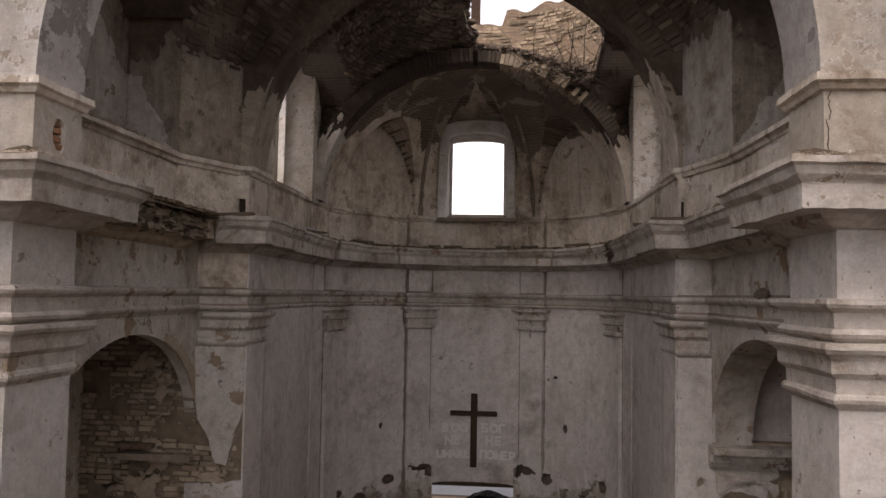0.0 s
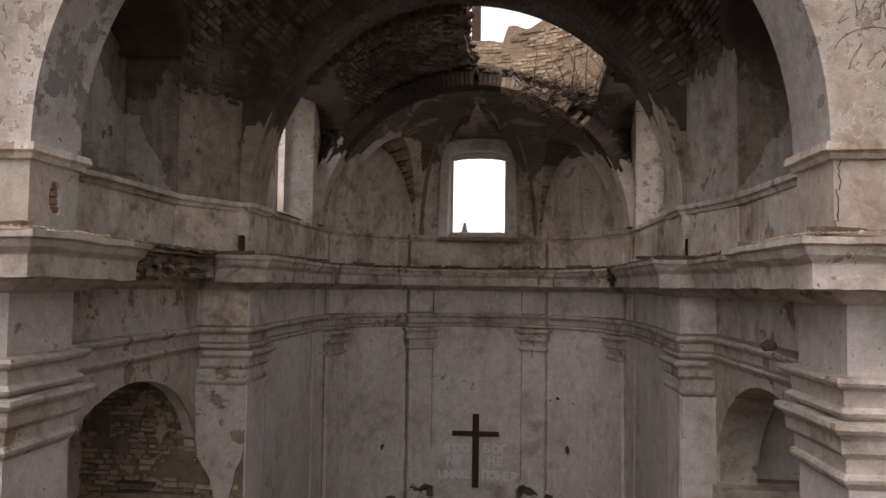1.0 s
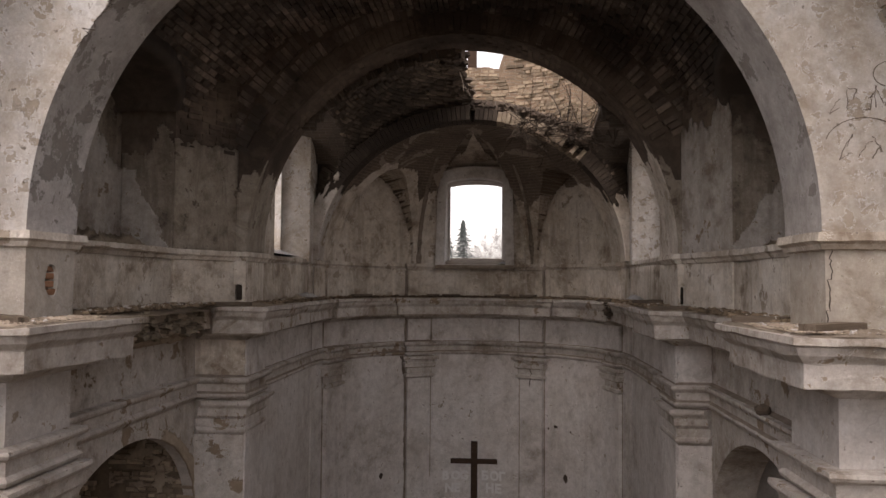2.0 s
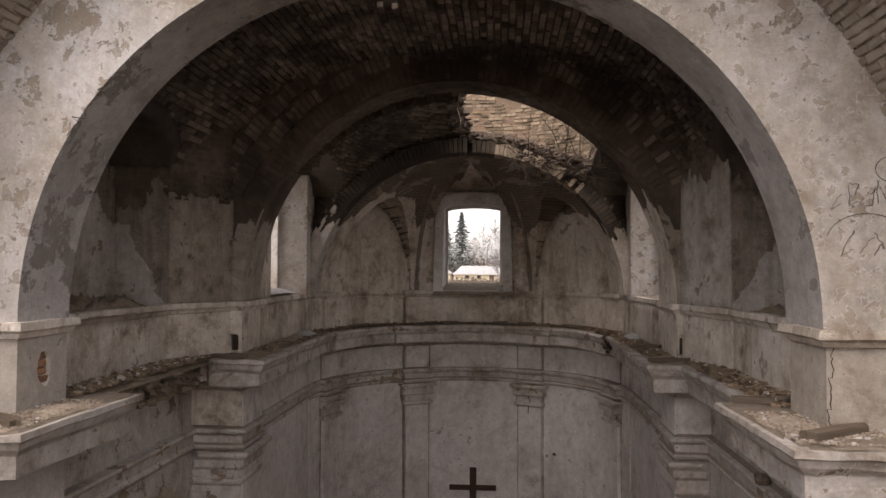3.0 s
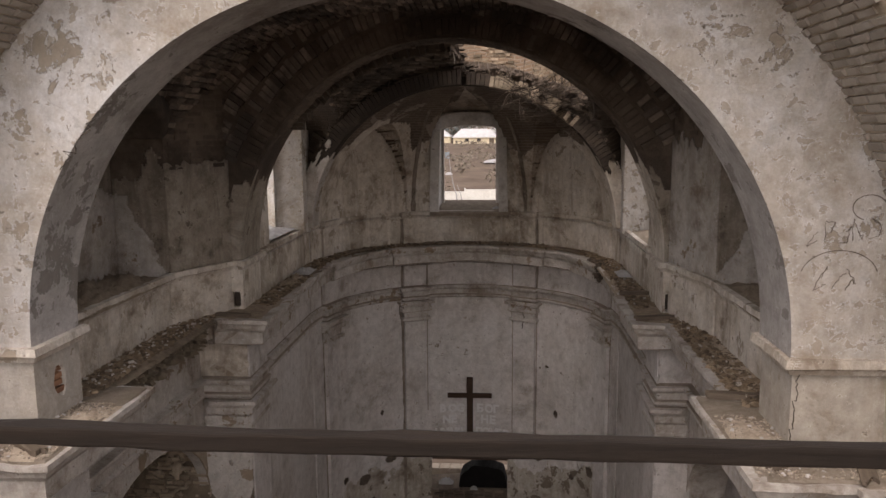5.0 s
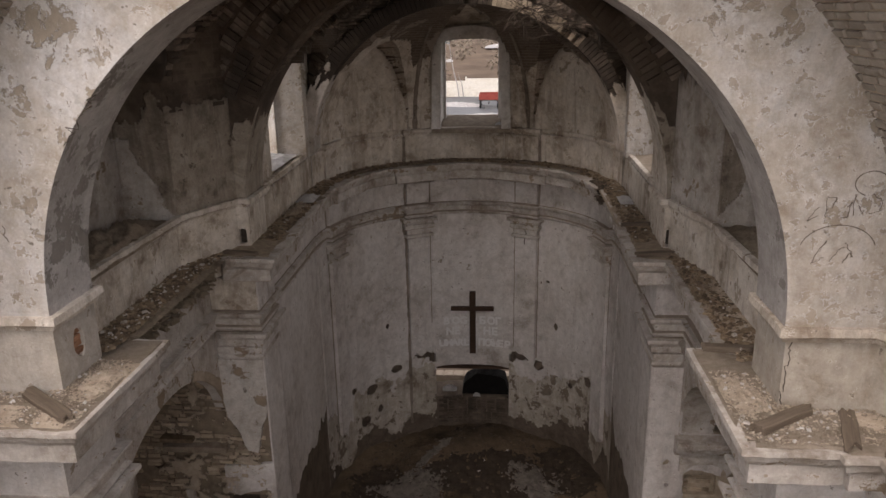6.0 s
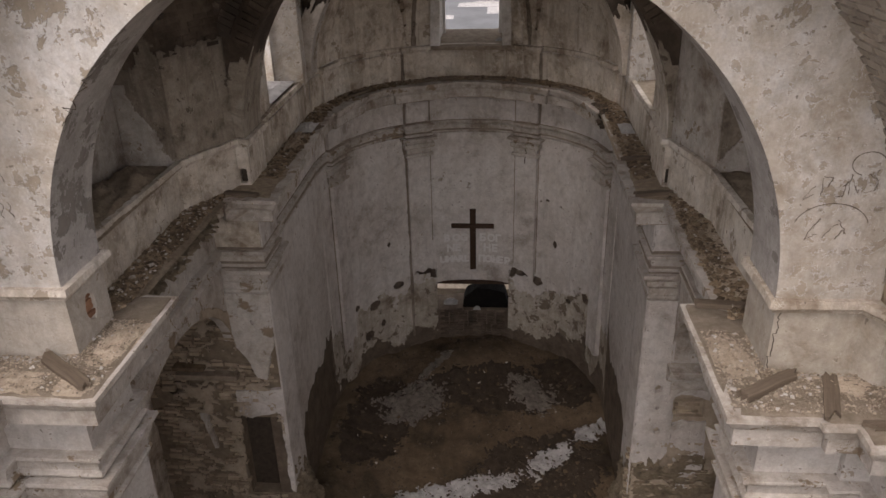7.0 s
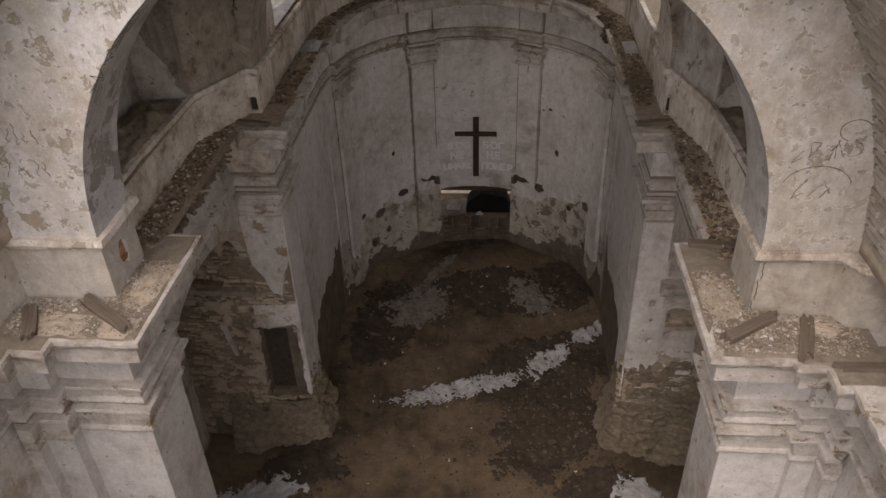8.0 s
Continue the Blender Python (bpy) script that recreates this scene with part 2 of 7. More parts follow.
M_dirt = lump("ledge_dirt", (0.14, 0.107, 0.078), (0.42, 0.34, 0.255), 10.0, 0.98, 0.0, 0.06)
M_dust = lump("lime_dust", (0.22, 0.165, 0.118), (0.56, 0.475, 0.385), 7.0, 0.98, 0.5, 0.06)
M_fence = plaster("fence_plaster", (0.72, 0.69, 0.63), (0.66, 0.62, 0.55), (0.5, 0.46, 0.4), (0.45, 0.42, 0.38), 0.72, 0.3)
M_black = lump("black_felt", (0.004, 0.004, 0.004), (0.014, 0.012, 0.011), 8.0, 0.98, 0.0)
M_core = lump("dark_wall_core", (0.10, 0.076, 0.056), (0.31, 0.248, 0.185), 5.0, 0.98, 0.0, 0.05)
M_cross = wood("dark_oak", (0.030, 0.018, 0.012), (0.075, 0.045, 0.03))
M_beam = wood("weathered_beam", (0.007, 0.005, 0.004), (0.03, 0.021, 0.015))
M_board = wood("grey_board", (0.065, 0.049, 0.037), (0.19, 0.148, 0.112))
M_damp = lump("damp_masonry", (0.06, 0.045, 0.034), (0.22, 0.172, 0.132), 3.2, 0.96, 0.0, 0.07)
# dark brown that paints in the shade of niche and doorway; also cracks, cord
M_hole = lump("hole_shade_and_cord", (0.03, 0.023, 0.018), (0.09, 0.07, 0.055), 9.0, 0.98, 0.0)
M_letter = lump("chalky_paint", (0.58, 0.56, 0.55), (0.74, 0.72, 0.70), 14.0, 0.95, 0.0)
M_scratch = lump("charcoal_line", (0.09, 0.072, 0.06), (0.20, 0.165, 0.135), 20.0, 0.95, 0.0)


# ---- mesh helpers ----
def mesh_of(name, verts, faces, mats, parent=None, label="", uvs=None, smooth=False):
    me = bpy.data.meshes.new(name)
    me.from_pydata([tuple(v) for v in verts], [], faces)
    for m in (mats if isinstance(mats, (list, tuple)) else [mats]):
        me.materials.append(m)
    if uvs is not None:
        layer = me.uv_layers.new(name="uv")
        for lp in me.loops:
            layer.data[lp.index].uv = uvs[lp.vertex_index]
    if smooth:
        me.polygons.foreach_set("use_smooth", [True] * len(me.polygons))
    me.update()
    ob = new(name, me)
    if parent is not None:
        ob.parent = parent
    if label:
        tagged(ob, label)
    return ob


def part(name, bm, material, parent, label=""):
    """Links a bmesh as one mesh object under a thing or a part (parent None: at top level)."""
    bmesh.ops.recalc_face_normals(bm, faces=bm.faces)
    me = bpy.data.meshes.new(name)
    bm.to_mesh(me)
    bm.free()
    me.materials.append(material)
    ob = new(name, me)
    if parent is not None:
        ob.parent = parent
    if label:
        tagged(ob, label)
    return ob


def thing(name, label, category, group="", at=(0, 0, 0)):
    ob = new(name)
    ob.location = at
    return tagged(ob, label, category, group)


def box(bm, x0, x1, y0, y1, z0, z1, bevel=0.0, turn=None):
    r = bmesh.ops.create_cube(bm, size=1.0)
    vs = r["verts"]
    m = Matrix.Translation(((x0 + x1) / 2, (y0 + y1) / 2, (z0 + z1) / 2)) @ Matrix.Diagonal((x1 - x0, y1 - y0, z1 - z0, 1))
    bmesh.ops.transform(bm, matrix=(turn @ m) if turn else m, verts=vs)
    if bevel:
        bmesh.ops.bevel(bm, geom=list({e for v in vs for e in v.link_edges}), offset=bevel, segments=2, affect='EDGES', profile=0.6)
    return vs


def prism(bm, plan, z0, z1):
    lo = [bm.verts.new((x, y, z0)) for x, y in plan]
    hi = [bm.verts.new((x, y, z1)) for x, y in plan]
    n = len(plan)
    caps = [bm.faces.new(lo), bm.faces.new(hi)]
    for f in caps:
        f.normal_update()
    for i in range(n):
        bm.faces.new((lo[i], lo[(i + 1) % n], hi[(i + 1) % n], hi[i]))
    bmesh.ops.triangulate(bm, faces=caps, ngon_method='EAR_CLIP')


def slab(bm, outline, put, d0, d1):
    """A flat shape, outline in (s, z), set at depths d0 and d1 by put(s, z, d)."""
    a = [bm.verts.new(put(s, z, d0)) for s, z in outline]
    c = [bm.verts.new(put(s, z, d1)) for s, z in outline]
    n = len(outline)
    caps = [bm.faces.new(a), bm.faces.new(c)]
    for f in caps:
        f.normal_update()
    for i in range(n):
        bm.faces.new((a[i], a[(i + 1) % n], c[(i + 1) % n], c[i]))
    bmesh.ops.triangulate(bm, faces=caps, ngon_method='EAR_CLIP')


def along_x(s, z, d):
    return (s, d, z)


def along_y(s, z, d):
    return (d, s, z)


def arc(c, a, b, z0, n=48, power=2.0, t0=0.0, t1=math.pi):
    """Points of an arch from its right foot over the crown to its left foot."""
    out = []
    for i in range(n + 1):
        t = t0 + (t1 - t0) * i / n
        cx, sx = math.cos(t), math.sin(t)
        out.append((c + a * math.copysign(abs(cx) ** (2 / power), cx), z0 + b * abs(sx) ** (2 / power)))
    return out


def arched_wall(name, material, put, s0, s1, zb, zt, d0, d1, openings, label=""):
    """A wall with arched openings that reach its foot: (centre, half width, rise, springing)."""
    pts = [(s0, zb)]
    for c, hw, rise, zs in sorted(openings):
        pts.append((c - hw, zb))
        pts += list(reversed(arc(c, hw, rise, zs, 40)))
        if c + hw < s1:
            pts.append((c + hw, zb))
    pts += ([(s1, zb)] if c + hw < s1 else []) + [(s1, zt), (s0, zt)]
    bm = bmesh.new()
    slab(bm, pts, put, d0, d1)
    return tagged(part(name, bm, material, None, label), kind="structure")


def offset_path(path, d):
    """The path shifted to its right by d, with mitred corners."""
    out = []
    for i, p in enumerate(path):
        ns = []
        for a, b in ((path[i - 1], p) if i else (None, None), (p, path[i + 1]) if i + 1 < len(path) else (None, None)):
            if a is not None:
                t = (Vector(b) - Vector(a)).normalized()
                ns.append(Vector((t.y, -t.x)))
        n = ns[0] if len(ns) == 1 else (ns[0] + ns[1]) / max(0.25, 1 + ns[0].dot(ns[1]))
        out.append((p[0] + n.x * d, p[1] + n.y * d))
    return out


def moulding(name, path, profile, material, parent=None, label="", first=0, last=None, wear=0.0):
    """A profile of (proud, height) drawn along a stretch of a plan path."""
    rows = [offset_path(path, d) for d, _ in profile]
    last = len(path) - 1 if last is None else last
    verts, faces, k = [], [], len(profile)
    cols = []
    for i in range(first, last + 1):
        cols.append((i, 0.0))
        if i < last:
            a, b = Vector(path[i]), Vector(path[i + 1])
            n = int((b - a).length / 0.12)
            cols += [(i, j / n) for j in range(1, n)]
    for i, f in cols:
        for r, (d, z) in zip(rows, profile):
            x, y = r[i] if not f else (r[i][0] * (1 - f) + r[i + 1][0] * f, r[i][1] * (1 - f) + r[i + 1][1] * f)
            w = wear * (0.7 * noise.noise((x * 2.3, y * 2.3, z * 4)) + 0.9 * min(0.25, noise.noise((x * 11, y * 11, z * 9)))) if d > 0.02 else 0
            verts.append((x + w * 0.5, y + w * 0.5, z + w * (1 if d > 0.05 else 0)))
    m = len(cols)
    for i in range(m - 1):
        for j in range(k - 1):
            a = i * k + j
            faces.append((a, a + 1, a + k + 1, a + k))
    faces += [tuple(range(k)), tuple(reversed(range((m - 1) * k, m * k)))]
    return mesh_of(name, verts, faces, material, parent, label)


def sheet(name, fn, us, vs, material, keep=None, thick=0.0, label="", smooth=True, uvf=None, parent=None):
    """A surface fn(u, v) over two lists of values, with UV in metres."""
    verts, uvs, faces, idx = [], [], [], {}
    nu, nv = len(us), len(vs)
    for i in range(nu - 1):
        for j in range(nv - 1):
            if keep and not keep((us[i] + us[i + 1]) / 2, (vs[j] + vs[j + 1]) / 2):
                continue
            quad = []
            for a, b in ((i, j), (i + 1, j), (i + 1, j + 1), (i, j + 1)):
                if (a, b) not in idx:
                    idx[(a, b)] = len(verts)
                    verts.append(fn(us[a], vs[b]))
                    uvs.append(uvf(us[a], vs[b]) if uvf else (us[a], vs[b]))
                quad.append(idx[(a, b)])
            faces.append(tuple(quad))
    ob = mesh_of(name, verts, faces, material, parent, label, uvs, smooth)
    if thick:
        sol = ob.modifiers.new("thickness", 'SOLIDIFY')
        sol.thickness, sol.offset = abs(thick), math.copysign(1.0, thick)
    return ob


def steps(a, b, n):
    return [a + (b - a) * i / n for i in range(n + 1)]


def knots(x, table):
    """Straight lines between (x, value) pairs."""
    for (a, va), (b, vb) in zip(table, table[1:]):
        if a <= x <= b:
            return va + (vb - va) * (x - a) / (b - a)
    return table[0][1] if x < table[0][0] else table[-1][1]


def brick_shapes(cells, jit, rnd, depth=0.05):
    """Worn bricks as verts and faces. A cell: centre, along, up, out (unit vectors), length, height."""
    verts, faces = [], []
    for c, al, up, out, ln, ht in cells:
        o = len(verts)
        push = rnd.uniform(-1, 1) * jit
        for sx, sy, sz in ((-1, -1, -1), (1, -1, -1), (1, 1, -1), (-1, 1, -1), (-1, -1, 1), (1, -1, 1), (1, 1, 1), (-1, 1, 1)):
            w = 1.0 if sz < 0 else rnd.uniform(0.86, 0.98)
            p = c + al * (sx * ln / 2 * w) + up * (sy * ht / 2 * w) + out * ((depth if sz > 0 else -0.03) + push + (rnd.uniform(-0.008, 0.008) if sz > 0 else 0))
            verts.append(tuple(p))
        faces += [tuple(o + i for i in f) for f in ((4, 5, 6, 7), (0, 4, 7, 3), (1, 2, 6, 5), (0, 1, 5, 4), (3, 7, 6, 2))]
    return verts, faces

# ---- plan ----
SPRING = 8.05                  # springing of the great arches
CORN = 7.28                    # top of the main cornice
APSE = (0.0, 10.93)            # centre of the apse
R_APSE = 3.10
CX = -0.13                     # axis of the first arch
rnd = random.Random(7)


def apse_point(deg, r=R_APSE):
    return (APSE[0] + r * math.cos(radians(deg)), APSE[1] + r * math.sin(radians(deg)))


PIL_ANG = (162.2, 114.8, 64.4, 17.2)
PIL_HALF = 5.2
apse_line = []
marks = sorted({180.0 - 3.0 * i for i in range(61)} | {a + s * PIL_HALF for a in PIL_ANG for s in (-1, 1)}, reverse=True)
for a in marks:
    inside = any(abs(a - p) < PIL_HALF - 0.01 for p in PIL_ANG)
    edge = [p for p in PIL_ANG if abs(abs(a - p) - PIL_HALF) < 0.01]
    if edge:
        pair = [apse_point(a, R_APSE), apse_point(a, R_APSE - 0.12)]
        apse_line += pair if a > edge[0] else pair[::-1]
    else:
        apse_line.append(apse_point(a, R_APSE - 0.12 if inside else R_APSE))

LEFT = [(-4.72, -9.5), (-4.72, 1.80), (-4.56, 1.80), (-4.56, 1.96), (-4.23, 1.96), (-4.23, 2.14), (-3.36, 2.14), (-3.36, 3.07), (-3.72, 3.07), (-3.72, 6.85),
        (-3.02, 6.85), (-3.02, 7.7), (-3.12, 7.7)]
RIGHT = [(3.12, 7.7), (3.02, 7.7), (3.02, 6.85), (3.46, 6.85), (3.46, 3.07), (3.12, 3.07), (3.12, 2.14), (3.87, 2.14), (3.87, 2.05),
         (4.13, 2.05), (4.13, 1.80), (4.28, 1.80), (4.28, -9.5)]
INNER = LEFT + [(-3.12, 10.9)] + apse_line[1:-1] + [(3.12, 10.9)] + RIGHT
N_L, N_A = len(LEFT), len(LEFT) + len(apse_line)
# the wall line above the cornice
UP_L = [(-4.35, 2.34), (-3.36, 2.34), (-3.36, 3.07), (-3.72, 3.07), (-3.66, 5.9), (-3.18, 6.9), (-3.02, 6.9), (-3.02, 7.7), (-3.12, 7.7)]
UP_R = [(3.12, 7.7), (3.02, 7.7), (3.02, 6.9), (3.10, 6.9), (3.40, 5.7), (3.46, 3.07), (3.12, 3.07), (3.12, 2.34), (3.86, 2.34), (3.98, 2.12), (4.3, 2.12)]
UPPER = UP_L + [(-3.12, 10.9)] + apse_line[1:-1] + [(3.12, 10.9)] + UP_R

# ---- setting: floor and ground ----
def floor_z(x, y):
    mound = 0.55 * math.exp(-((x - 0.2) ** 2 / 5 + (y - 12.6) ** 2 / 3.2)) + 0.25 * math.exp(-((abs(x) - 3.0) ** 2 / 0.5))
    return mound + 0.16 * noise.noise((x * 0.8, y * 0.8, 3)) + 0.07 * noise.noise((x * 2.7, y * 2.7, 9)) + 0.03 * noise.noise((x * 9, y * 9, 1))


floor = sheet("floor", lambda u, v: (u, v, floor_z(u, v) - 0.05), steps(-5.3, 5.3, 100), steps(-9.6, 14.3, 200), M_earth,
              label="trodden earth floor with rubble and old snow")
tagged(floor, kind="structure")

# ---- setting: piers and lower walls ----
def plan_block(name, plan, z0, z1, material, label):
    bm = bmesh.new()
    prism(bm, plan, z0, z1)
    return tagged(part(name, bm, material, None, label), kind="structure")


for side, reveal, bay, nave in ((-1, -3.36, -3.72, -4.35), (1, 3.12, 3.46, 4.25)):
    nm = "left" if side < 0 else "right"
    plan = [(reveal, 2.14), (reveal, 3.07), (bay, 3.07), (side * 5.4, 3.07), (side * 5.4, 1.6)]
    plan += [(-4.72, 1.6), *LEFT[1:6]] if side < 0 else [(4.28, 1.6), *reversed(RIGHT[7:12])]
    plan_block(f"pier_{nm}", plan, -0.4, CORN - 0.02, M_low, "whitewashed plaster pier below the main cornice")
    up = [(reveal, 2.34), (reveal, 3.07), (side * 5.4, 3.07), (side * 5.4, 1.5), (nave, 1.5), (nave, 2.34)]
    if side > 0:
        up = [(reveal, 2.34), (reveal, 3.07), (5.4, 3.07), (5.4, 1.5), (4.32, 1.5), (4.3, 2.12), (3.98, 2.12), (3.86, 2.34)]
    plan_block(f"plinth_{nm}", up, CORN - 0.02, SPRING, M_plinth, "cracked cream plaster plinth above the cornice")
    # wall of the bay with its wide low arch
    cy, hw = (5.02, 1.94) if side < 0 else (4.95, 1.98)
    arched_wall(f"wall_bay_{nm}", M_mould, along_y, 3.0, cy + hw, -0.4, 7.99, bay, bay + side * (0.16 if side < 0 else 0.55), [(cy, hw, 1.45 if side < 0 else 1.55, 4.27)],
                "stained plaster wall with a low arch")
    # chapel behind the arch
    bm = bmesh.new()
    box(bm, *sorted((side * 5.4, side * 5.9)), 3.07, 7.7, -0.4, 6.4)
    tagged(part(f"wall_chapel_{nm}", bm, M_upper, None, "rear wall of the side chapel"), kind="structure")
    bm = bmesh.new()
    box(bm, *sorted((bay + side * (0.17 if side < 0 else 0.56), side * 5.4)), 3.07, 6.86, 5.85, 6.2)
    tagged(part(f"ceiling_chapel_{nm}", bm, M_upper, None, "ceiling of the side chapel"), kind="structure")
    # pier of the second arch
    plan_block(f"pier_choir_{nm}", [(side * 3.02, 6.88), (side * 3.02, 7.7), (side * 5.4, 7.7), (side * 5.4, 6.88)], 5.85, SPRING,
               M_upper, "plastered pier carrying the second arch")
    plan_block(f"pier_foot_{nm}", [(side * 3.02, 7.2), (side * 3.02, 7.7), (side * 5.4, 7.7), (side * 5.4, 7.2)], -0.4, 5.85,
               M_wall, "plastered foot of the choir pier")
    # diagonal wall and blind recess over the bay
    d0 = (-3.66, 5.9) if side < 0 else (3.40, 5.7)
    d1 = (-3.18, 6.9) if side < 0 else (3.10, 6.9)
    plan_block(f"wall_splay_{nm}", [d0, d1, (side * 3.25, 7.0), (side * 5.0, 7.0), (side * 5.0, d0[1])], 7.99, 10.6, M_ring,
               "splayed plaster wall between recess and arch")
    plan_block(f"dado_splay_{nm}", [(bay, d0[1] - 0.03), d0, d1, (side * 3.25, 7.0), (side * 5.0, 7.0), (side * 5.0, d0[1])], CORN - 0.3, 7.985, M_upper, "stained plaster dado under the splayed wall")
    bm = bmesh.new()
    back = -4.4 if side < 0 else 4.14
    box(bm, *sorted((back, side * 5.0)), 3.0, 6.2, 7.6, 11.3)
    tagged(part(f"wall_recess_{nm}", bm, M_splay, None, "dark brown back wall of the upper recess"), kind="structure")
    bm = bmesh.new()
    box(bm, *sorted((bay + side * 0.002, side * 5.0)), 3.08, 6.3, 7.5, 7.985)
    tagged(part(f"ledge_recess_{nm}", bm, M_dust, None, "dusty ledge of the upper recess"), kind="structure")

# ---- setting: choir walls with side windows, apse wall ----
WIN_Y0, WIN_Y1, WIN_TOP = 8.55, 10.4, 10.45
for side in (-1, 1):
    nm = "left" if side < 0 else "right"
    xs = side * 3.12
    xo = side * 4.0
    plan_block(f"wall_choir_{nm}", [(xs, 7.7), (xs, 10.93), (xo, 10.93), (xo, 7.7)], -0.4, 7.98, M_damp, "bare damp masonry of the choir wall")
    plan_block(f"wall_window_near_{nm}", [(xs, 7.7), (xs, WIN_Y0), (side * 3.5, WIN_Y0 + 0.2), (side * 3.5, WIN_Y0 + 0.26), (xo, WIN_Y0 + 0.26), (xo, 7.7)], 7.98, 12.4,
               M_upper, "window jamb of crumbling plaster")
    plan_block(f"wall_window_far_{nm}", [(side * 3.0, WIN_Y1), (side * 3.46, WIN_Y1 - 0.22), (side * 3.46, WIN_Y1 - 0.34), (xo, WIN_Y1 - 0.34), (xo, 10.95), (side * 3.0, 10.95)], 7.98, 12.6,
               M_pier, "pale window jamb lit from outside")
    bm = bmesh.new()
    slab(bm, [(WIN_Y0 - 0.1, WIN_TOP), *reversed(arc((WIN_Y0 + WIN_Y1) / 2, (WIN_Y1 - WIN_Y0) / 2 + 0.08, 0.28, WIN_TOP - 0.12, 16)), (WIN_Y1 + 0.1, WIN_TOP), (WIN_Y1 + 0.1, 12.3), (WIN_Y0 - 0.1, 12.3)],
         along_y, xs + side * 0.03, xo - side * 0.01)
    tagged(part(f"lintel_{nm}", bm, M_upper, None, "segmental brick head over the side window"), kind="structure")
    bm = bmesh.new()
    slab(bm, [(abs(xs) - 0.03, 7.96), (abs(xs) - 0.03, 8.02), (abs(xo) + 0.03, 8.22), (abs(xo) + 0.03, 7.96)], lambda s, z, d: (side * s, d, z), WIN_Y0 - 0.02, WIN_Y1 - 0.01)
    tagged(part(f"sill_{nm}", bm, M_dust, None, "sloping plaster window sill with damp dust"), kind="structure")

WZ0, WZ1 = 8.0, 10.22            # apse window
DOOR = (-0.92, 0.95, 1.95)
door_half = math.degrees(math.asin(0.93 / R_APSE))
win_half = math.degrees(math.asin(0.84 / R_APSE))


def apse_ring(name, a0, a1, z0, z1, material, label, r0=R_APSE, r1=4.0):
    n = max(2, int(abs(a1 - a0) / 3))
    inner = [apse_point(a0 + (a1 - a0) * i / n, r0) for i in range(n + 1)]
    outer = [apse_point(a1 + (a0 - a1) * i / n, r1) for i in range(n + 1)]
    return plan_block(name, inner + outer, z0, z1, material, label)


apse_ring("wall_apse_left", 180.5, 90 + door_half, -0.4, WZ0 - 0.02, M_damp, "curved apse wall with fallen plaster patches")
apse_ring("wall_apse_right", 90 - door_half, -0.5, -0.4, WZ0 - 0.02, M_damp, "curved apse wall with fallen plaster patches")
apse_ring("wall_apse_middle", 90 + door_half, 90 - door_half, DOOR[2], WZ0 - 0.02, M_wall, "curved apse wall above the doorway")
apse_ring("doorway_fill", 90 + door_half, 90 - door_half, -0.4, 1.06, M_damp, "low brick step left in the apse doorway", R_APSE + 0.06)
apse_ring("wall_window_left", 180.5, 90 + win_half, WZ0 - 0.02, 10.2, M_wall, "curved plaster wall beside the apse window", R_APSE + 0.02)
apse_ring("wall_window_right", 90 - win_half, -0.5, WZ0 - 0.02, 10.2, M_wall, "curved plaster wall beside the apse window", R_APSE + 0.02)
apse_ring("wall_window_head", 90 + win_half, 90 - win_half, WZ1 + 0.12, 10.9, M_upper, "wall over the apse window", R_APSE + 0.02)
# roofless upper ring of the apse and choir walls
def attic_top(a):
    return 12.75 + 0.35 * noise.noise((a * 0.12, 2.0, 0.0)) + (0.35 if a < 80 else 0) - 1.5 * max(0.0, min(1.0, (a - 105) / 20))


sheet("attic_wall_apse", lambda a, z: (*apse_point(a, 3.42), 10.2 + (attic_top(a) - 10.2) * z), steps(181, -1, 91), steps(0, 1, 30), M_attic, thick=-0.5,
      label="weathered brick wall standing open to the sky", smooth=False, uvf=lambda a, z: (math.radians(a) * 3.42, 10.2 + 2.7 * z))
tagged(bpy.data.objects["attic_wall_apse"], kind="structure")
for side in (-1, 1):
    nm = "left" if side < 0 else "right"
    bm = bmesh.new()
    hi = 11.3 if side < 0 else 12.6
    pts = [(7.7, 10.2), (10.95, 10.2), (10.95, hi + 0.1)]
    pts += [(10.95 - 0.25 * i, hi + 0.3 * noise.noise((i * 0.6, side, 5))) for i in range(1, 14)]
    slab(bm, pts, along_y, side * 3.46, side * 3.98)
    ob = part(f"attic_wall_{nm}", bm, M_attic, None, "weathered brick wall standing open to the sky")
    tagged(ob, kind="structure")
    uv = ob.data.uv_layers.new(name="uv")
    for lp in ob.data.loops:
        co = ob.data.vertices[lp.vertex_index].co
        uv.data[lp.index].uv = (co.y, co.z)

# ---- setting: arches ----
def great_arch(name, cx, a, b, y0, y1, half, top, face, soffit, label, power=2.0):
    pts = arc(cx, a, b, SPRING, 110, power)
    outline = [(cx + half, SPRING)] + pts + [(cx - half, SPRING), (cx - half, top), (cx + half, top)]
    bm = bmesh.new()
    slab(bm, outline, along_x, y0, y1)
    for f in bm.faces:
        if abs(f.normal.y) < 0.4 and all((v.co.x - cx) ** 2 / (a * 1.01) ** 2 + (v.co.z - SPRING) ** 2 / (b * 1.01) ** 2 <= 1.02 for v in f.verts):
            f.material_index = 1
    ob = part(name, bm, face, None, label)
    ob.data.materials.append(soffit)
    return tagged(ob, kind="structure")


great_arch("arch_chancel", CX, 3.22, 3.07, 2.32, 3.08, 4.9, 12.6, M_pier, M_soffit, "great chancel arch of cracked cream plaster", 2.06)
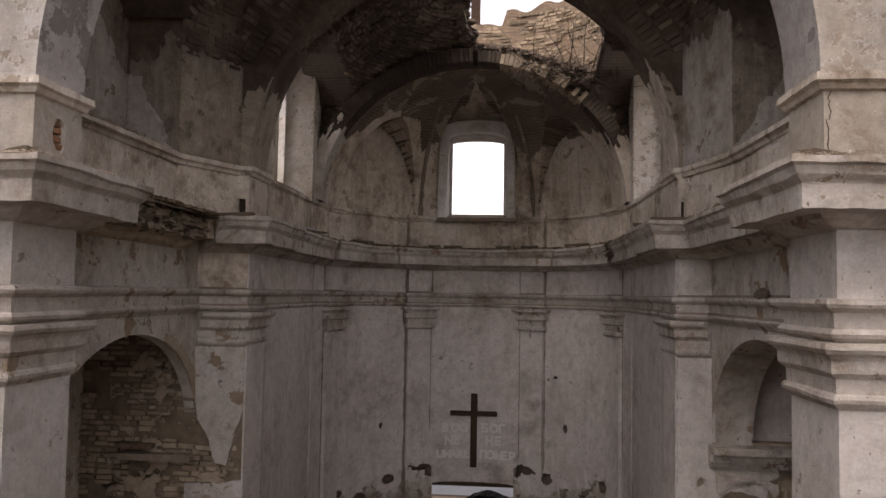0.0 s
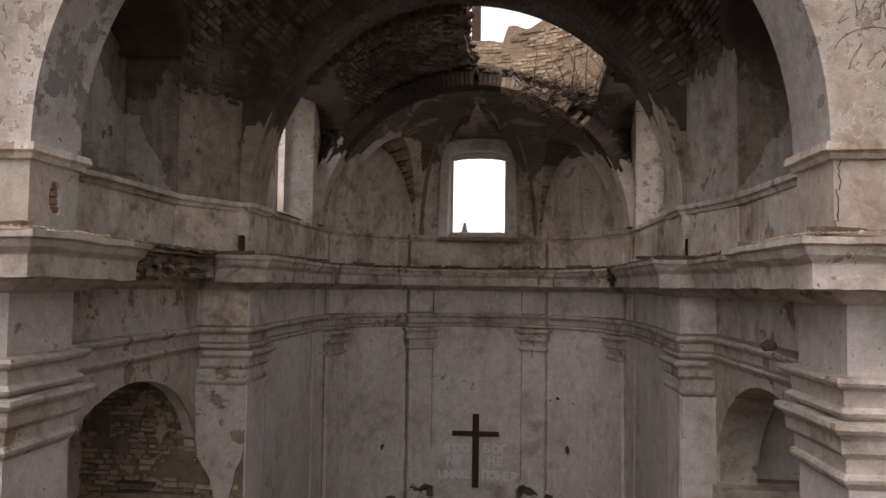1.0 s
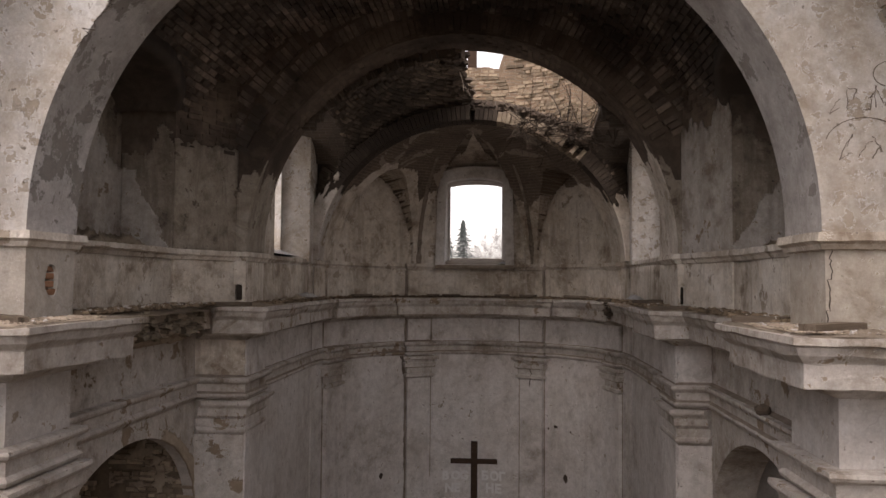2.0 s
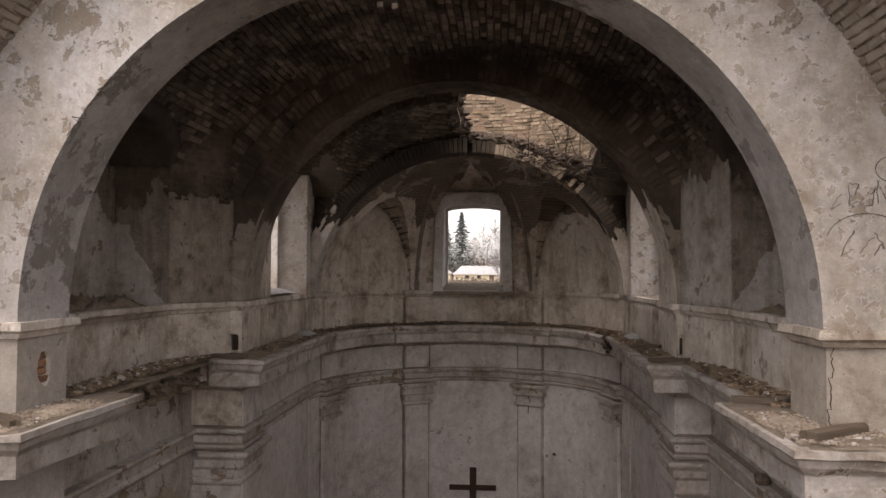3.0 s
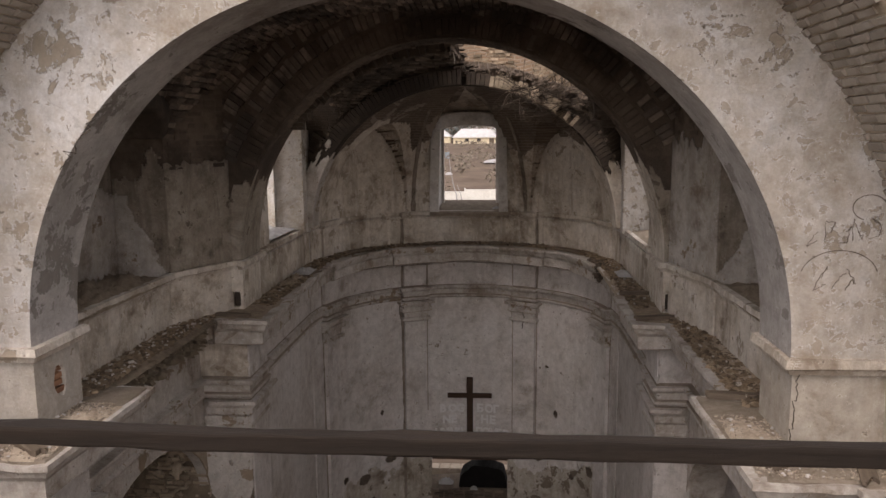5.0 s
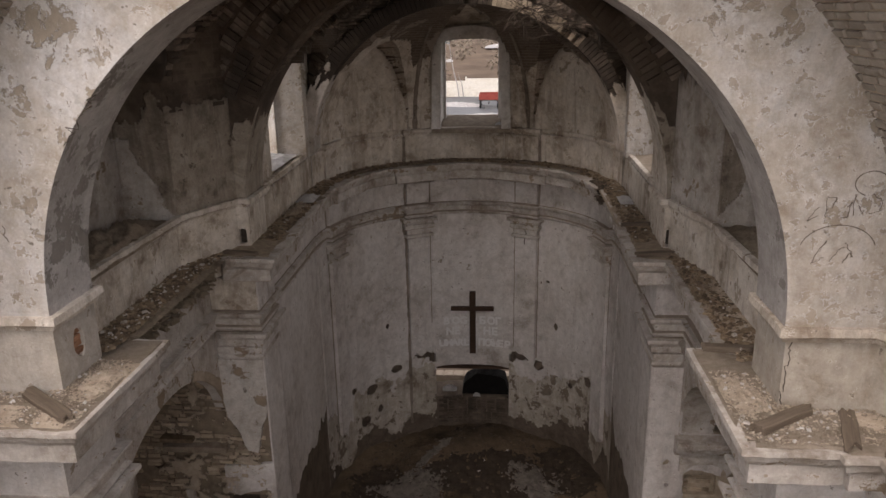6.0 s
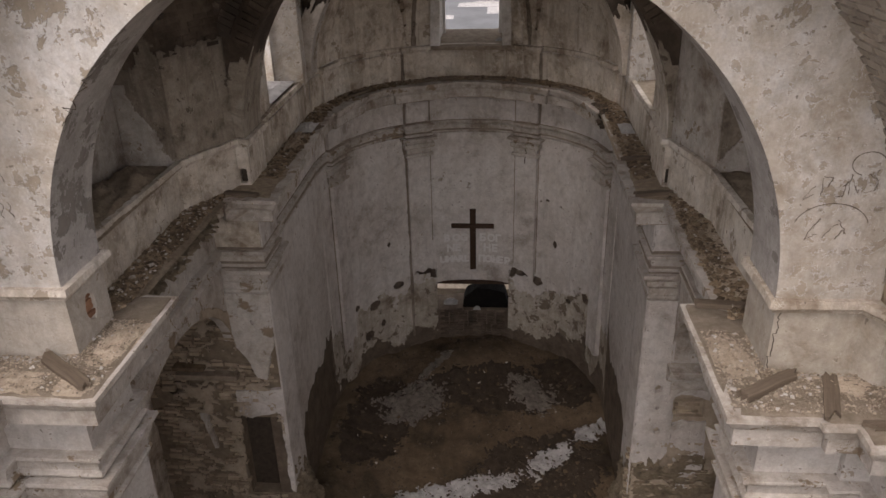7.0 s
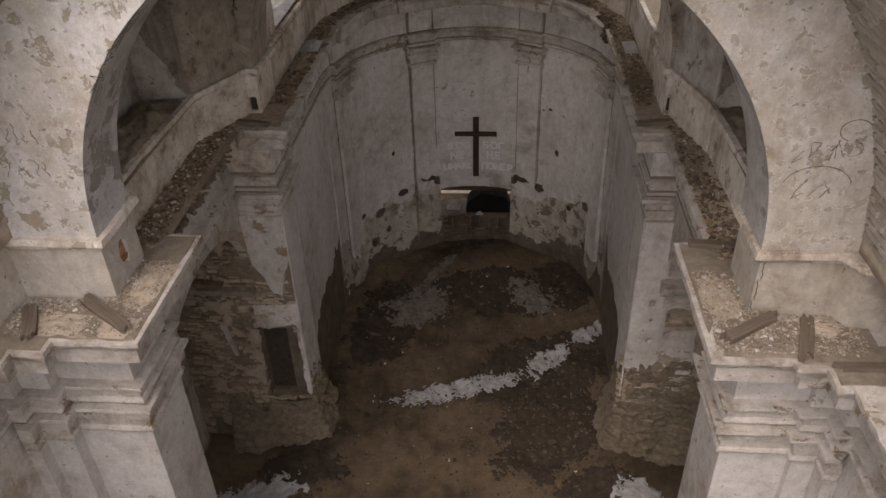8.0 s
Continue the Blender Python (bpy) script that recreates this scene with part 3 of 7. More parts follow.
great_arch("arch_choir", 0.0, 3.03, 3.11, 6.9, 7.7, 4.6, 12.3, M_ring, M_ring, "second arch of sooty brick and damp plaster")
# the apse arch is a ring of voussoirs, broken open at the hole
ring = thing("arch_apse", "broken brick ring arch at the apse mouth", "arch")
tagged(ring, kind="structure")
A3, B3 = 2.93, 2.70


def vault_gap(x, y, z):
    """True where the vault has fallen in."""
    return x > -0.12 + 0.16 * noise.noise((y * 2.1, z * 2.0, 4)) and z > 10.42 + 0.30 * noise.noise((x * 1.6, y * 1.6, 8)) - 0.25 * max(0, x - 1.6)


for i in range(108):
    t = math.pi * (i + 0.5) / 108
    x, z = A3 * math.cos(t), SPRING + B3 * math.sin(t)
    nx, nz = math.cos(t) / A3, math.sin(t) / B3
    ln = math.hypot(nx, nz)
    ang_n = math.atan2(nz, nx)
    torn = 0.05 + 0.12 * rnd.random() if 0.02 < x < 2.1 else 0.0
    for k, (ya, yb) in enumerate(((10.72, 10.98), (10.985, 11.2))):
        if torn and k == 0 and rnd.random() < 0.25:
            continue
        bm = bmesh.new()
        h = 0.27 - (torn if k else torn * 0.5)
        tn = Matrix.Translation((x, 0, z)) @ Matrix.Rotation(-ang_n, 4, 'Y')
        box(bm, 0.0, h, ya + rnd.uniform(-0.012, 0.012), yb + rnd.uniform(-0.01, 0.01), -0.041, 0.038, 0.006, tn)
        # broken bricks right of the crown are paler for daylight; the others are darkened
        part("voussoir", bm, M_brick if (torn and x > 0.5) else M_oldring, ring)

# brick spandrels between the ring and the window jambs
for side in (-1, 1):
    bm = bmesh.new()
    t_top = 1.02 if side < 0 else 0.92
    curve = [(side * (A3 + 0.2) * math.cos(t), SPRING + (B3 + 0.2) * math.sin(t)) for t in steps(0.0, t_top, 24)]
    slab(bm, curve + [(side * 3.7, curve[-1][1]), (side * 3.7, SPRING)], along_x, 10.99, 11.19)
    tagged(part("spandrel_left" if side < 0 else "spandrel_right", bm, M_oldring, None, "rough brick spandrel beside the ring arch"), kind="structure")

# leftover plaster on the old side of the ring
def ring_coat(t, v):
    d = 0.30 * v if v > 0 else 0.0
    y = 10.695 if v >= 0 else 10.695 - 0.5 * v
    nx, nz = math.cos(t) / A3, math.sin(t) / B3
    k = math.hypot(nx, nz)
    w = 0.012 * noise.noise((t * 9, v * 4, 1))
    return ((A3 - 0.012 + w) * math.cos(t) + d * nx / k, y, SPRING + (B3 - 0.012 + w) * math.sin(t) + d * nz / k)


ob = sheet("ring_plaster", ring_coat, steps(1.72, math.pi, 150), steps(-1, 1, 26), M_mould,
           lambda t, v: 0.35 * noise.noise((t * 5, v * 1.6, 3)) + 0.25 * noise.noise((t * 12, v * 5, 5)) < 2.4 * (t - 2.62), 0.012, "brown plaster left on the ring arch")
tagged(ob, kind="structure")

ob = sheet("ring_plaster_right", ring_coat, steps(0.0, 0.8, 90), steps(-1, 1, 26), M_upper,
           lambda t, v: 0.35 * noise.noise((t * 6, v * 1.6, 13)) + 0.25 * noise.noise((t * 12, v * 5, 15)) < 1.1 - 2.6 * t, 0.012, "pale plaster left on the foot of the ring arch")
tagged(ob, kind="structure")

# ---- setting: vaults ----
def barrel(t, a, b, power):
    c, q = math.cos(t), math.sin(t)
    return math.copysign(a * abs(c) ** (2 / power), c), b * abs(q) ** (2 / power)


def bay_crown(y):
    """Height over the springing at which the side lunettes cut into the barrel."""
    return 1.85 + 0.55 * max(0.0, 1 - abs((y - 4.5) / 1.45) ** 2.2) ** 0.5


def bay_keep(t, y):
    x, z = barrel(t, 3.75, 3.50, 2.8)
    if abs(y - 4.5) < 1.45 and z < bay_crown(y):
        return False
    return not (abs(x + 0.47 - 0.04 * math.sin(y * 9)) < 0.16 and abs(y - 4.62) < 0.3 and z > 2)


vault1 = sheet("vault_bay", lambda t, y: (CX + barrel(t, 3.75, 3.50, 2.8)[0], y, SPRING + barrel(t, 3.75, 3.50, 2.8)[1]), steps(0.0, math.pi, 140), steps(3.06, 6.92, 52), M_vault,
               bay_keep, -0.3, "sooty brick barrel vault with missing bricks", uvf=lambda t, y: (y, t * 3.55))
tagged(vault1, kind="structure")
for side in (-1, 1):
    def lunette_at(y, f):
        z = bay_crown(y) + 0.02 * noise.noise((y * 5, f * 6, side))
        inner = CX * side + 3.75 * max(0.0, 1 - (z / 3.5) ** 2.8) ** (1 / 2.8) - 0.04
        return (side * (inner + (4.6 - inner) * f), y, SPRING + z)
    ob = sheet("lunette_bay_left" if side < 0 else "lunette_bay_right", lunette_at, steps(3.051, 5.949, 40), steps(0, 1, 14), M_sootbrick, None, 0.22 * side,
               "sooty brick lunette over the recess", uvf=lambda y, f: (f * 1.2, y))
    tagged(ob, kind="structure")

C2, R2 = (0.0, 9.33, SPRING), 3.45


def sail(az, el):
    return (C2[0] + R2 * math.cos(el) * math.cos(az), C2[1] + R2 * math.cos(el) * math.sin(az), C2[2] + R2 * math.sin(el))


def sail_keep(az, el):
    x, y, z = sail(az, el)
    if not 7.62 < y < 11.0 or abs(x) > 3.2:
        return False
    if abs(y - 9.2) < 1.6 and abs(x) > 1.0 and z < 9.95 + 0.62 * math.sqrt(max(0, 1 - ((y - 9.2) / 1.6) ** 2)):
        return False
    return not vault_gap(x, y, z)


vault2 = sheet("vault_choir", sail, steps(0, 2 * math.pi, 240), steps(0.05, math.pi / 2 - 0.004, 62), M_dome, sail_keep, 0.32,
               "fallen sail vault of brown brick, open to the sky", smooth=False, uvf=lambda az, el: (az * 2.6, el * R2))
tagged(vault2, kind="structure")
# cheeks of the lunettes over the side windows
for side in (-1, 1):
    ob = sheet("lunette_left" if side < 0 else "lunette_right",
               lambda t, x: (side * x, 9.2 + 1.62 * math.cos(t), 9.93 + 0.64 * math.sin(t)), steps(0.0, math.pi, 30), steps(1.2, 3.2, 20), M_dome,
               lambda t, x: (x / R2) ** 2 + ((9.2 + 1.62 * math.cos(t) - 9.33) / R2) ** 2 + ((9.93 + 0.64 * math.sin(t) - SPRING) / R2) ** 2 > 0.98, 0.12 * side,
               "small brick lunette over the side window", uvf=lambda t, x: (x, t))
    tagged(ob, kind="structure")

# half dome of the apse, with arched wall panels cut into it
PANELS = ((90.0, 22.5, 2.70), (138.6, 21.0, 2.0), (41.2, 21.0, 2.0))


def apse_shell(a, e):
    z = 2.86 * math.sin(e)
    r = 3.06 * math.cos(e)
    for c, hw, rise in PANELS:
        k = 1 - abs((a - c) / hw) ** (3.0 if c == 90.0 else 2.2)
        if k > 0 and z < rise * k ** 0.5:
            r += (R_APSE - r) * (1.0 if c != 90.0 or z < 2.3 else max(0.0, 1 - (z - 2.3) / 0.42) ** 0.8)
    return (*apse_point(a, r), SPRING + z)


def apse_keep(a, e):
    return not (abs(a - 90) < win_half - 0.2 and 2.86 * math.sin(e) < 2.22)


M_apse = brick_uv("apse_brick", (0.24, 0.187, 0.147), (0.18, 0.137, 0.105), (0.34, 0.285, 0.235), (0.095, 0.075, 0.059), 0.56, (0.36, 0.31, 0.26), 0.57)
apse_dome = sheet("vault_apse", apse_shell, steps(180, 0, 180), steps(0.0, math.pi / 2 - 0.01, 66), M_apse, apse_keep, -0.28,
                  "brick half dome of the apse with flaked plaster", smooth=False, uvf=lambda a, e: (math.radians(a) * 2.6, e * 2.95))
tagged(apse_dome, kind="structure")


def coat_keep(a, e):
    z = 2.86 * math.sin(e)
    if not apse_keep(a, e):
        return False
    if abs(a - 90) < 17 and 2.1 < z < 2.72 - 0.034 * abs(a - 90) + 0.1 * noise.noise((a * 0.3, z * 6, 8)):
        return True
    top = knots(a, [(0, 1.3), (25, 1.6), (50, 1.75), (62, 1.35), (75, 1.5), (105, 1.5), (118, 1.35), (124, 1.9), (150, 2.0), (160, 1.6), (180, 1.2)])
    return z < top + 0.30 * noise.noise((a * 0.05, z * 0.8, 5)) + 0.16 * noise.noise((a * 0.2, z * 2.5, 5)) + 0.05 * noise.noise((a * 0.8, z * 9, 5))


def coat_at(a, e):
    x, y, z = apse_shell(a, e)
    k = 1 - (0.016 + 0.006 * noise.noise((a * 0.3, e * 9, 2))) / math.hypot(x - APSE[0], y - APSE[1] + 1e-6)
    return (APSE[0] + (x - APSE[0]) * k, APSE[1] + (y - APSE[1]) * k, z)


ob = sheet("plaster_apse_upper", coat_at, steps(180, 0, 300), steps(0.0, 1.28, 105), M_upper, coat_keep, 0.012, "dirty grey plaster left on the upper apse wall", smooth=False)
tagged(ob, kind="structure")
# plaster left low on the second arch
for side in (-1, 1):
    def foot_at(t, y):
        w = 0.008 * noise.noise((t * 9, y * 5, side))
        return (side * (3.018 + w) * math.cos(t), y, SPRING + 3.098 * math.sin(t))
    # paler plaster on the right foot paints in the stronger light it gets
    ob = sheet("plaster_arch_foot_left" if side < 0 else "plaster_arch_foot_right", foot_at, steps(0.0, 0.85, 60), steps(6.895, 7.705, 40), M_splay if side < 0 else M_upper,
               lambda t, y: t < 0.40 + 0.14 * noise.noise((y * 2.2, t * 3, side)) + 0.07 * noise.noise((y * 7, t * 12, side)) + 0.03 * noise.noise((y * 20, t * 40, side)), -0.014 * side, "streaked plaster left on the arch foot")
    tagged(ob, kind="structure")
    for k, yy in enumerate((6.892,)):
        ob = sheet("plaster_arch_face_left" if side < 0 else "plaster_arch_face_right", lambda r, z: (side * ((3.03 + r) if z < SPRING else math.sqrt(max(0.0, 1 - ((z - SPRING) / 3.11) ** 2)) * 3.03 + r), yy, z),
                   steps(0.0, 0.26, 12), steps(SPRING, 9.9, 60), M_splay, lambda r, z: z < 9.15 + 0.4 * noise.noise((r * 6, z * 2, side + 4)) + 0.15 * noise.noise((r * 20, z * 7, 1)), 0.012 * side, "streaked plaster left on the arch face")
        tagged(ob, kind="structure")

# nave behind the camera: unseen walls, stub of the fallen vault, open sky
for side, x in ((-1, -4.72), (1, 4.28)):
    bm = bmesh.new()
    box(bm, *sorted((x, x + side * 0.9)), -9.5, 1.598, -0.4, 9.9)
    tagged(part("wall_nave_left" if side < 0 else "wall_nave_right", bm, M_pier, None, "tall plastered nave wall"), kind="structure")
# assumed end wall out of view, low so sky light enters level
bm = bmesh.new()
box(bm, -5.2, 5.1, -10.4, -9.5, -0.4, 4.5)
tagged(part("wall_nave_end", bm, M_pier, None, "unseen end wall of the nave, kept low to let in light"), kind="structure")


def nave_keep(t, y):
    return y > (0.95 if t < 1.57 else 1.55) + 0.35 * noise.noise((t * 4, y, 2)) + 0.4 * math.sin(t) ** 4


nave_vault = sheet("vault_nave", lambda t, y: (CX + 4.10 * math.cos(t), y, SPRING + 4.08 * math.sin(t)), steps(0, math.pi, 120), steps(-0.6, 2.34, 40), M_mortar,
                   nave_keep, -0.35, "stub of the fallen nave vault in grey brick", uvf=lambda t, y: (y, t * 4.1))
tagged(nave_vault, kind="structure")

# ---- trim: cornice, architrave, capitals ----
CORNICE = [(0.0, CORN), (0.50, CORN), (0.505, CORN - 0.05), (0.475, CORN - 0.07), (0.455, CORN - 0.13), (0.41, CORN - 0.175), (0.40, CORN - 0.19), (0.395, CORN - 0.36),
           (0.19, CORN - 0.37), (0.17, CORN - 0.41), (0.10, CORN - 0.45), (0.06, CORN - 0.47), (0.0, CORN - 0.48)]
ARCHITRAVE = [(0.0, 6.285), (0.125, 6.275), (0.130, 6.245), (0.115, 6.217), (0.08, 6.195), (0.052, 6.18), (0.042, 6.06), (0.07, 6.048), (0.088, 6.022), (0.075, 5.995), (0.035, 5.97), (0.0, 5.93)]
CAPITAL = [(0.0, 5.96), (0.15, 5.955), (0.157, 5.915), (0.14, 5.885), (0.10, 5.862), (0.086, 5.83), (0.082, 5.74), (0.06, 5.715), (0.034, 5.69), (0.03, 5.58), (0.052, 5.567), (0.064, 5.54), (0.055, 5.51), (0.03, 5.485), (0.012, 5.47), (0.0, 5.455)]
APSE_CAPITAL = [(0.0, 5.96), (0.16, 5.955), (0.165, 5.90), (0.09, 5.875), (0.08, 5.82), (0.105, 5.81), (0.105, 5.72), (0.03, 5.70), (0.025, 5.57), (0.075, 5.555), (0.08, 5.50), (0.015, 5.47), (0.0, 5.455)]
DIRT_LINES = ([(-0.01, 6.32), (0.025, 6.30), (0.055, 6.287), (0.06, 6.27)], [(0.035, 6.08), (0.055, 6.066), (0.07, 6.056), (0.075, 6.045)])
DADO_CAP = [(0.0, 8.055), (0.075, 8.05), (0.085, 7.985), (0.05, 7.96), (0.035, 7.92), (0.0, 7.91)]
stretches = (("cornice_nave_left", 0, 1), ("cornice_pier_left", 1, 8), ("cornice_choir_left", 9, N_L), ("cornice_apse", N_L, N_A),
             ("cornice_choir_right", N_A, N_A + 3), ("cornice_bay_right", N_A + 3, N_A + 4), ("cornice_pier_right", N_A + 4, N_A + 11), ("cornice_nave_right", N_A + 11, len(INNER) - 1))
for nm, a, b in stretches:
    ob = moulding(nm, INNER, CORNICE, M_mould, None, "weathered plaster cornice with a broken upper edge", a, b, 0.02)
    tagged(ob, kind="structure")
    ob = moulding(nm.replace("cornice", "architrave"), INNER, ARCHITRAVE, M_mould, None, "thin double plaster moulding under the frieze", a, b, 0.008)
    tagged(ob, kind="structure")
    for prof in DIRT_LINES if "nave" not in nm and "pier" not in nm else ():
        moulding("dirt_line", INNER, prof, M_grime_shade, ob, "brown dust settled on the moulding", a, b, 0.012)
    if "nave" not in nm and "pier" not in nm:
        # dirt plus painted shade along the underside of the cornice
        moulding("dirt_line", INNER, [(0.17, CORN - 0.355), (0.30, CORN - 0.364), (0.385, CORN - 0.372), (0.388, CORN - 0.36)], M_grime_shade, ob, "dark line of dirt and painted shade under the cornice", a, b, 0.01)
ob = moulding("architrave_bay_left", INNER, ARCHITRAVE, M_mould, None, "thin double plaster moulding under the frieze", 8, 9, 0.006)
tagged(ob, kind="structure")
# the left bay has lost the front of its cornice
bay_l = [(-3.72, 3.57), (-3.72, 6.35)]
STUMP = [(0.0, CORN - 0.03), (0.30, CORN - 0.05), (0.33, CORN - 0.12), (0.24, CORN - 0.2), (0.27, CORN - 0.3), (0.12, CORN - 0.36), (0.09, CORN - 0.42), (0.0, CORN - 0.46)]
ob = moulding("cornice_bay_left", bay_l, STUMP, M_mortar, None, "broken brick core of a fallen cornice", wear=0.06)
tagged(ob, kind="structure")
for nm, a, b in (("capital_pier_left", 1, 8), ("capital_pier_right", N_A + 5, N_A + 11), ("capital_choir_left", 9, 12), ("capital_choir_right", N_A + 0, N_A + 3)):
    ob = moulding(nm, INNER, CAPITAL, M_mould, None, "moulded plaster capital band round the pier", a, b, 0.01)
    tagged(ob, kind="structure")
    if "choir" in nm:
        moulding("dirt_line", INNER, [(0.0, 5.985), (0.03, 5.97), (0.06, 5.962), (0.065, 5.95)], M_grime_shade, ob, "brown dust settled on the capital", a, b, 0.01)
ob = moulding("dado_cap", UPPER, DADO_CAP, M_upper, None, "narrow plaster ledge at the foot of the arches", wear=0.012)
tagged(ob, kind="structure")


def pilaster(deg):
    p = thing("pilaster", "shallow grey plaster pilaster on the apse wall", "pilaster", "apse pilasters")
    def outline(r, half):
        n = 4
        return [apse_point(deg + half - 2 * half * i / n, R_APSE - r) for i in range(n + 1)] + [apse_point(deg - half + 2 * half * i / n, R_APSE + 0.03) for i in range(n + 1)]
    bm = bmesh.new()
    foot = dict(zip(PIL_ANG, (1.35, 2.45, 2.45, 1.3)))[deg]
    prism(bm, outline(0.115, PIL_HALF), foot, CORN - 0.02)
    for v in bm.verts:
        if v.co.z < foot + 0.01:
            v.co.z += 0.35 * noise.noise((v.co.x * 9, v.co.y * 9, deg))
    part("shaft", bm, M_wall, p)
    rim = [apse_point(deg + PIL_HALF, R_APSE + 0.01)] + [apse_point(deg + PIL_HALF * (1 - i / 3), R_APSE - 0.12) for i in range(7)] + [apse_point(deg - PIL_HALF, R_APSE + 0.01)]
    cap = moulding("capital", rim, APSE_CAPITAL, M_mould, p, wear=0.008)
    moulding("dirt_line", rim, [(0.003, 5.985), (0.03, 5.97), (0.06, 5.962), (0.065, 5.95)], M_grime_shade, cap)
    # lies under the capital's band: dirt with the shade painted in
    moulding("dirt_line", rim, [(0.003, 5.71), (0.04, 5.704), (0.07, 5.70), (0.078, 5.712)], M_grime_shade, cap)
    bm = bmesh.new()
    prism(bm, outline(0.11, PIL_HALF), CORN - 0.02, 7.92)
    part("dado_strip", bm, M_upper, p)
    return p


for d in PIL_ANG:
    pilaster(d)

# ---- apse window: plaster surround, sill, open to the yard ----
win = tagged(thing("window_apse", "open apse window in a chipped plaster surround", "window"), kind="structure")
def frame_side(x0, x1, y0, y1, z0, z1, top_shift):
    bm = bmesh.new()
    box(bm, min(x0, x1), max(x0, x1), y0, y1, z0, z1, 0.012)
    for v in bm.verts:
        if v.co.z > (z0 + z1) / 2:
            v.co.x += top_shift
    return bm


part("jamb", frame_side(-0.91, -0.70, 13.77, 14.05, 8.0, 10.0, 0.05), M_trim, win)
part("jamb", frame_side(0.70, 0.91, 13.77, 14.05, 8.0, 10.0, -0.05), M_trim, win)
bm = bmesh.new()
outer, inner = arc(0, 0.90, 0.30, 10.01, 20), arc(0, 0.66, 0.14, 9.90, 20)
slab(bm, outer + list(reversed(inner)), along_x, 13.75, 14.06)
part("head", bm, M_trim, win)
bm = bmesh.new()
slab(bm, [(13.72, 7.95), (13.72, 8.03), (14.05, 8.05), (14.85, 8.22), (14.85, 7.95)], along_y, -0.9, 0.9)
part("sill", bm, M_dust, win, "sloping cement sill with a scrap of snow")
for s in (-1, 1):
    bm = bmesh.new()
    prism(bm, [(s * 0.76, 14.04), (s * 0.68, 14.62), (s * 0.68, 14.86), (s * 1.2, 14.86), (s * 1.2, 14.04)], 7.9, 10.5)
    part("reveal", bm, M_trim, win)
    bm = bmesh.new()
    box(bm, *sorted((s * 0.62, s * 0.70)), 14.60, 14.67, 8.12, 10.06, 0.01)
    part("casing", bm, M_trim, win, "pale painted casing post")
bm = bmesh.new()
slab(bm, [(-1.2, 10.6), (-0.72, 9.92), *reversed(arc(0, 0.72, 0.12, 9.90, 16)), (0.72, 9.92), (1.2, 10.6)], along_x, 14.06, 14.86)
part("reveal_head", bm, M_mould, win)

# ---- cross and painted words ----
cross = thing("wall_cross", "plain dark wooden cross fixed to the apse wall", "cross")
bm = bmesh.new()
box(bm, -0.065, 0.085, 13.90, 13.985, 2.33, 3.99, 0.008)
part("upright", bm, M_cross, cross)
bm = bmesh.new()
box(bm, -0.53, 0.54, 13.885, 13.955, 3.49, 3.60, 0.008)
part("crossbar", bm, M_cross, cross)

# ---- tie beam over the nave ----
beam = thing("tie_beam", "thin weathered timber tie across the nave", "beam")
bm = bmesh.new()
box(bm, -4.85, 4.45, -2.422, -2.380, 9.259, 9.301, 0.006)
for k in range(90):
    bmesh.ops.bisect_plane(bm, geom=list(bm.verts) + list(bm.edges) + list(bm.faces), plane_co=(-4.4 + k * 0.097, 0, 0), plane_no=(1, 0, 0))
for v in bm.verts:
    w = Vector((noise.noise((v.co.x * 1.3, 0, 1)), noise.noise((v.co.x * 1.3, 5, 1)), 0))
    v.co.z += 0.010 * w.x + 0.005 * noise.noise((v.co.x * 9, v.co.y * 30, v.co.z * 30))
    v.co.z -= 0.0035 * (v.co.x - 0.65) + 0.006
    v.co.y += 0.006 * w.y
part("pole", bm, M_beam, beam)

# ---- plaster skins with torn edges ----
def torn(z, s, amp, seed):
    return z + amp * noise.noise((s * 1.7, seed, 0)) + amp * 0.5 * noise.noise((s * 6.0, seed, 3)) + amp * 0.12 * noise.noise((s * 19.0, seed, 7))


SKIN_FOOT = [(0, 2.5), (12, 2.7), (20, 2.2), (26, 2.85), (36, 2.7), (44, 2.5), (52, 2.3), (60, 2.1), (68, 2.1), (73, 2.4), (107, 2.3), (125, 2.2), (140, 2.1), (152, 2.3), (160, 1.3), (168, 2.3), (180, 2.5)]
LOW_HOLES = ((107.4, 2.22, 3.6, 0.13), (113.0, 2.36, 5.0, 0.11), (127.5, 2.13, 3.0, 0.11), (141.5, 1.82, 3.2, 0.13), (153.5, 2.03, 2.0, 0.10), (146.0, 1.05, 3.0, 0.13), (137.0, 1.2, 1.5, 0.10),
             (72.6, 2.26, 3.6, 0.13), (66.8, 2.36, 5.0, 0.12), (57.5, 2.22, 3.0, 0.13), (28.0, 2.35, 2.6, 0.12), (39.5, 2.0, 1.6, 0.06))


def low_keep(a, z, drop, seed):
    for ha, hz, wa, wz in LOW_HOLES:
        if ((a - ha) / wa) ** 2 + ((z - hz) / wz) ** 2 < 1 + 0.6 * noise.noise((a * 0.9, z * 9, 4)):
            return False
    n = 0.42 * noise.noise((a * 0.075, z * 1.1, seed)) + 0.24 * noise.noise((a * 0.22, z * 3.6, seed)) + 0.11 * noise.noise((a * 0.75, z * 11, seed))
    return z + n > knots(a, SKIN_FOOT) * 0.82 + 0.12 - drop or z > 2.58


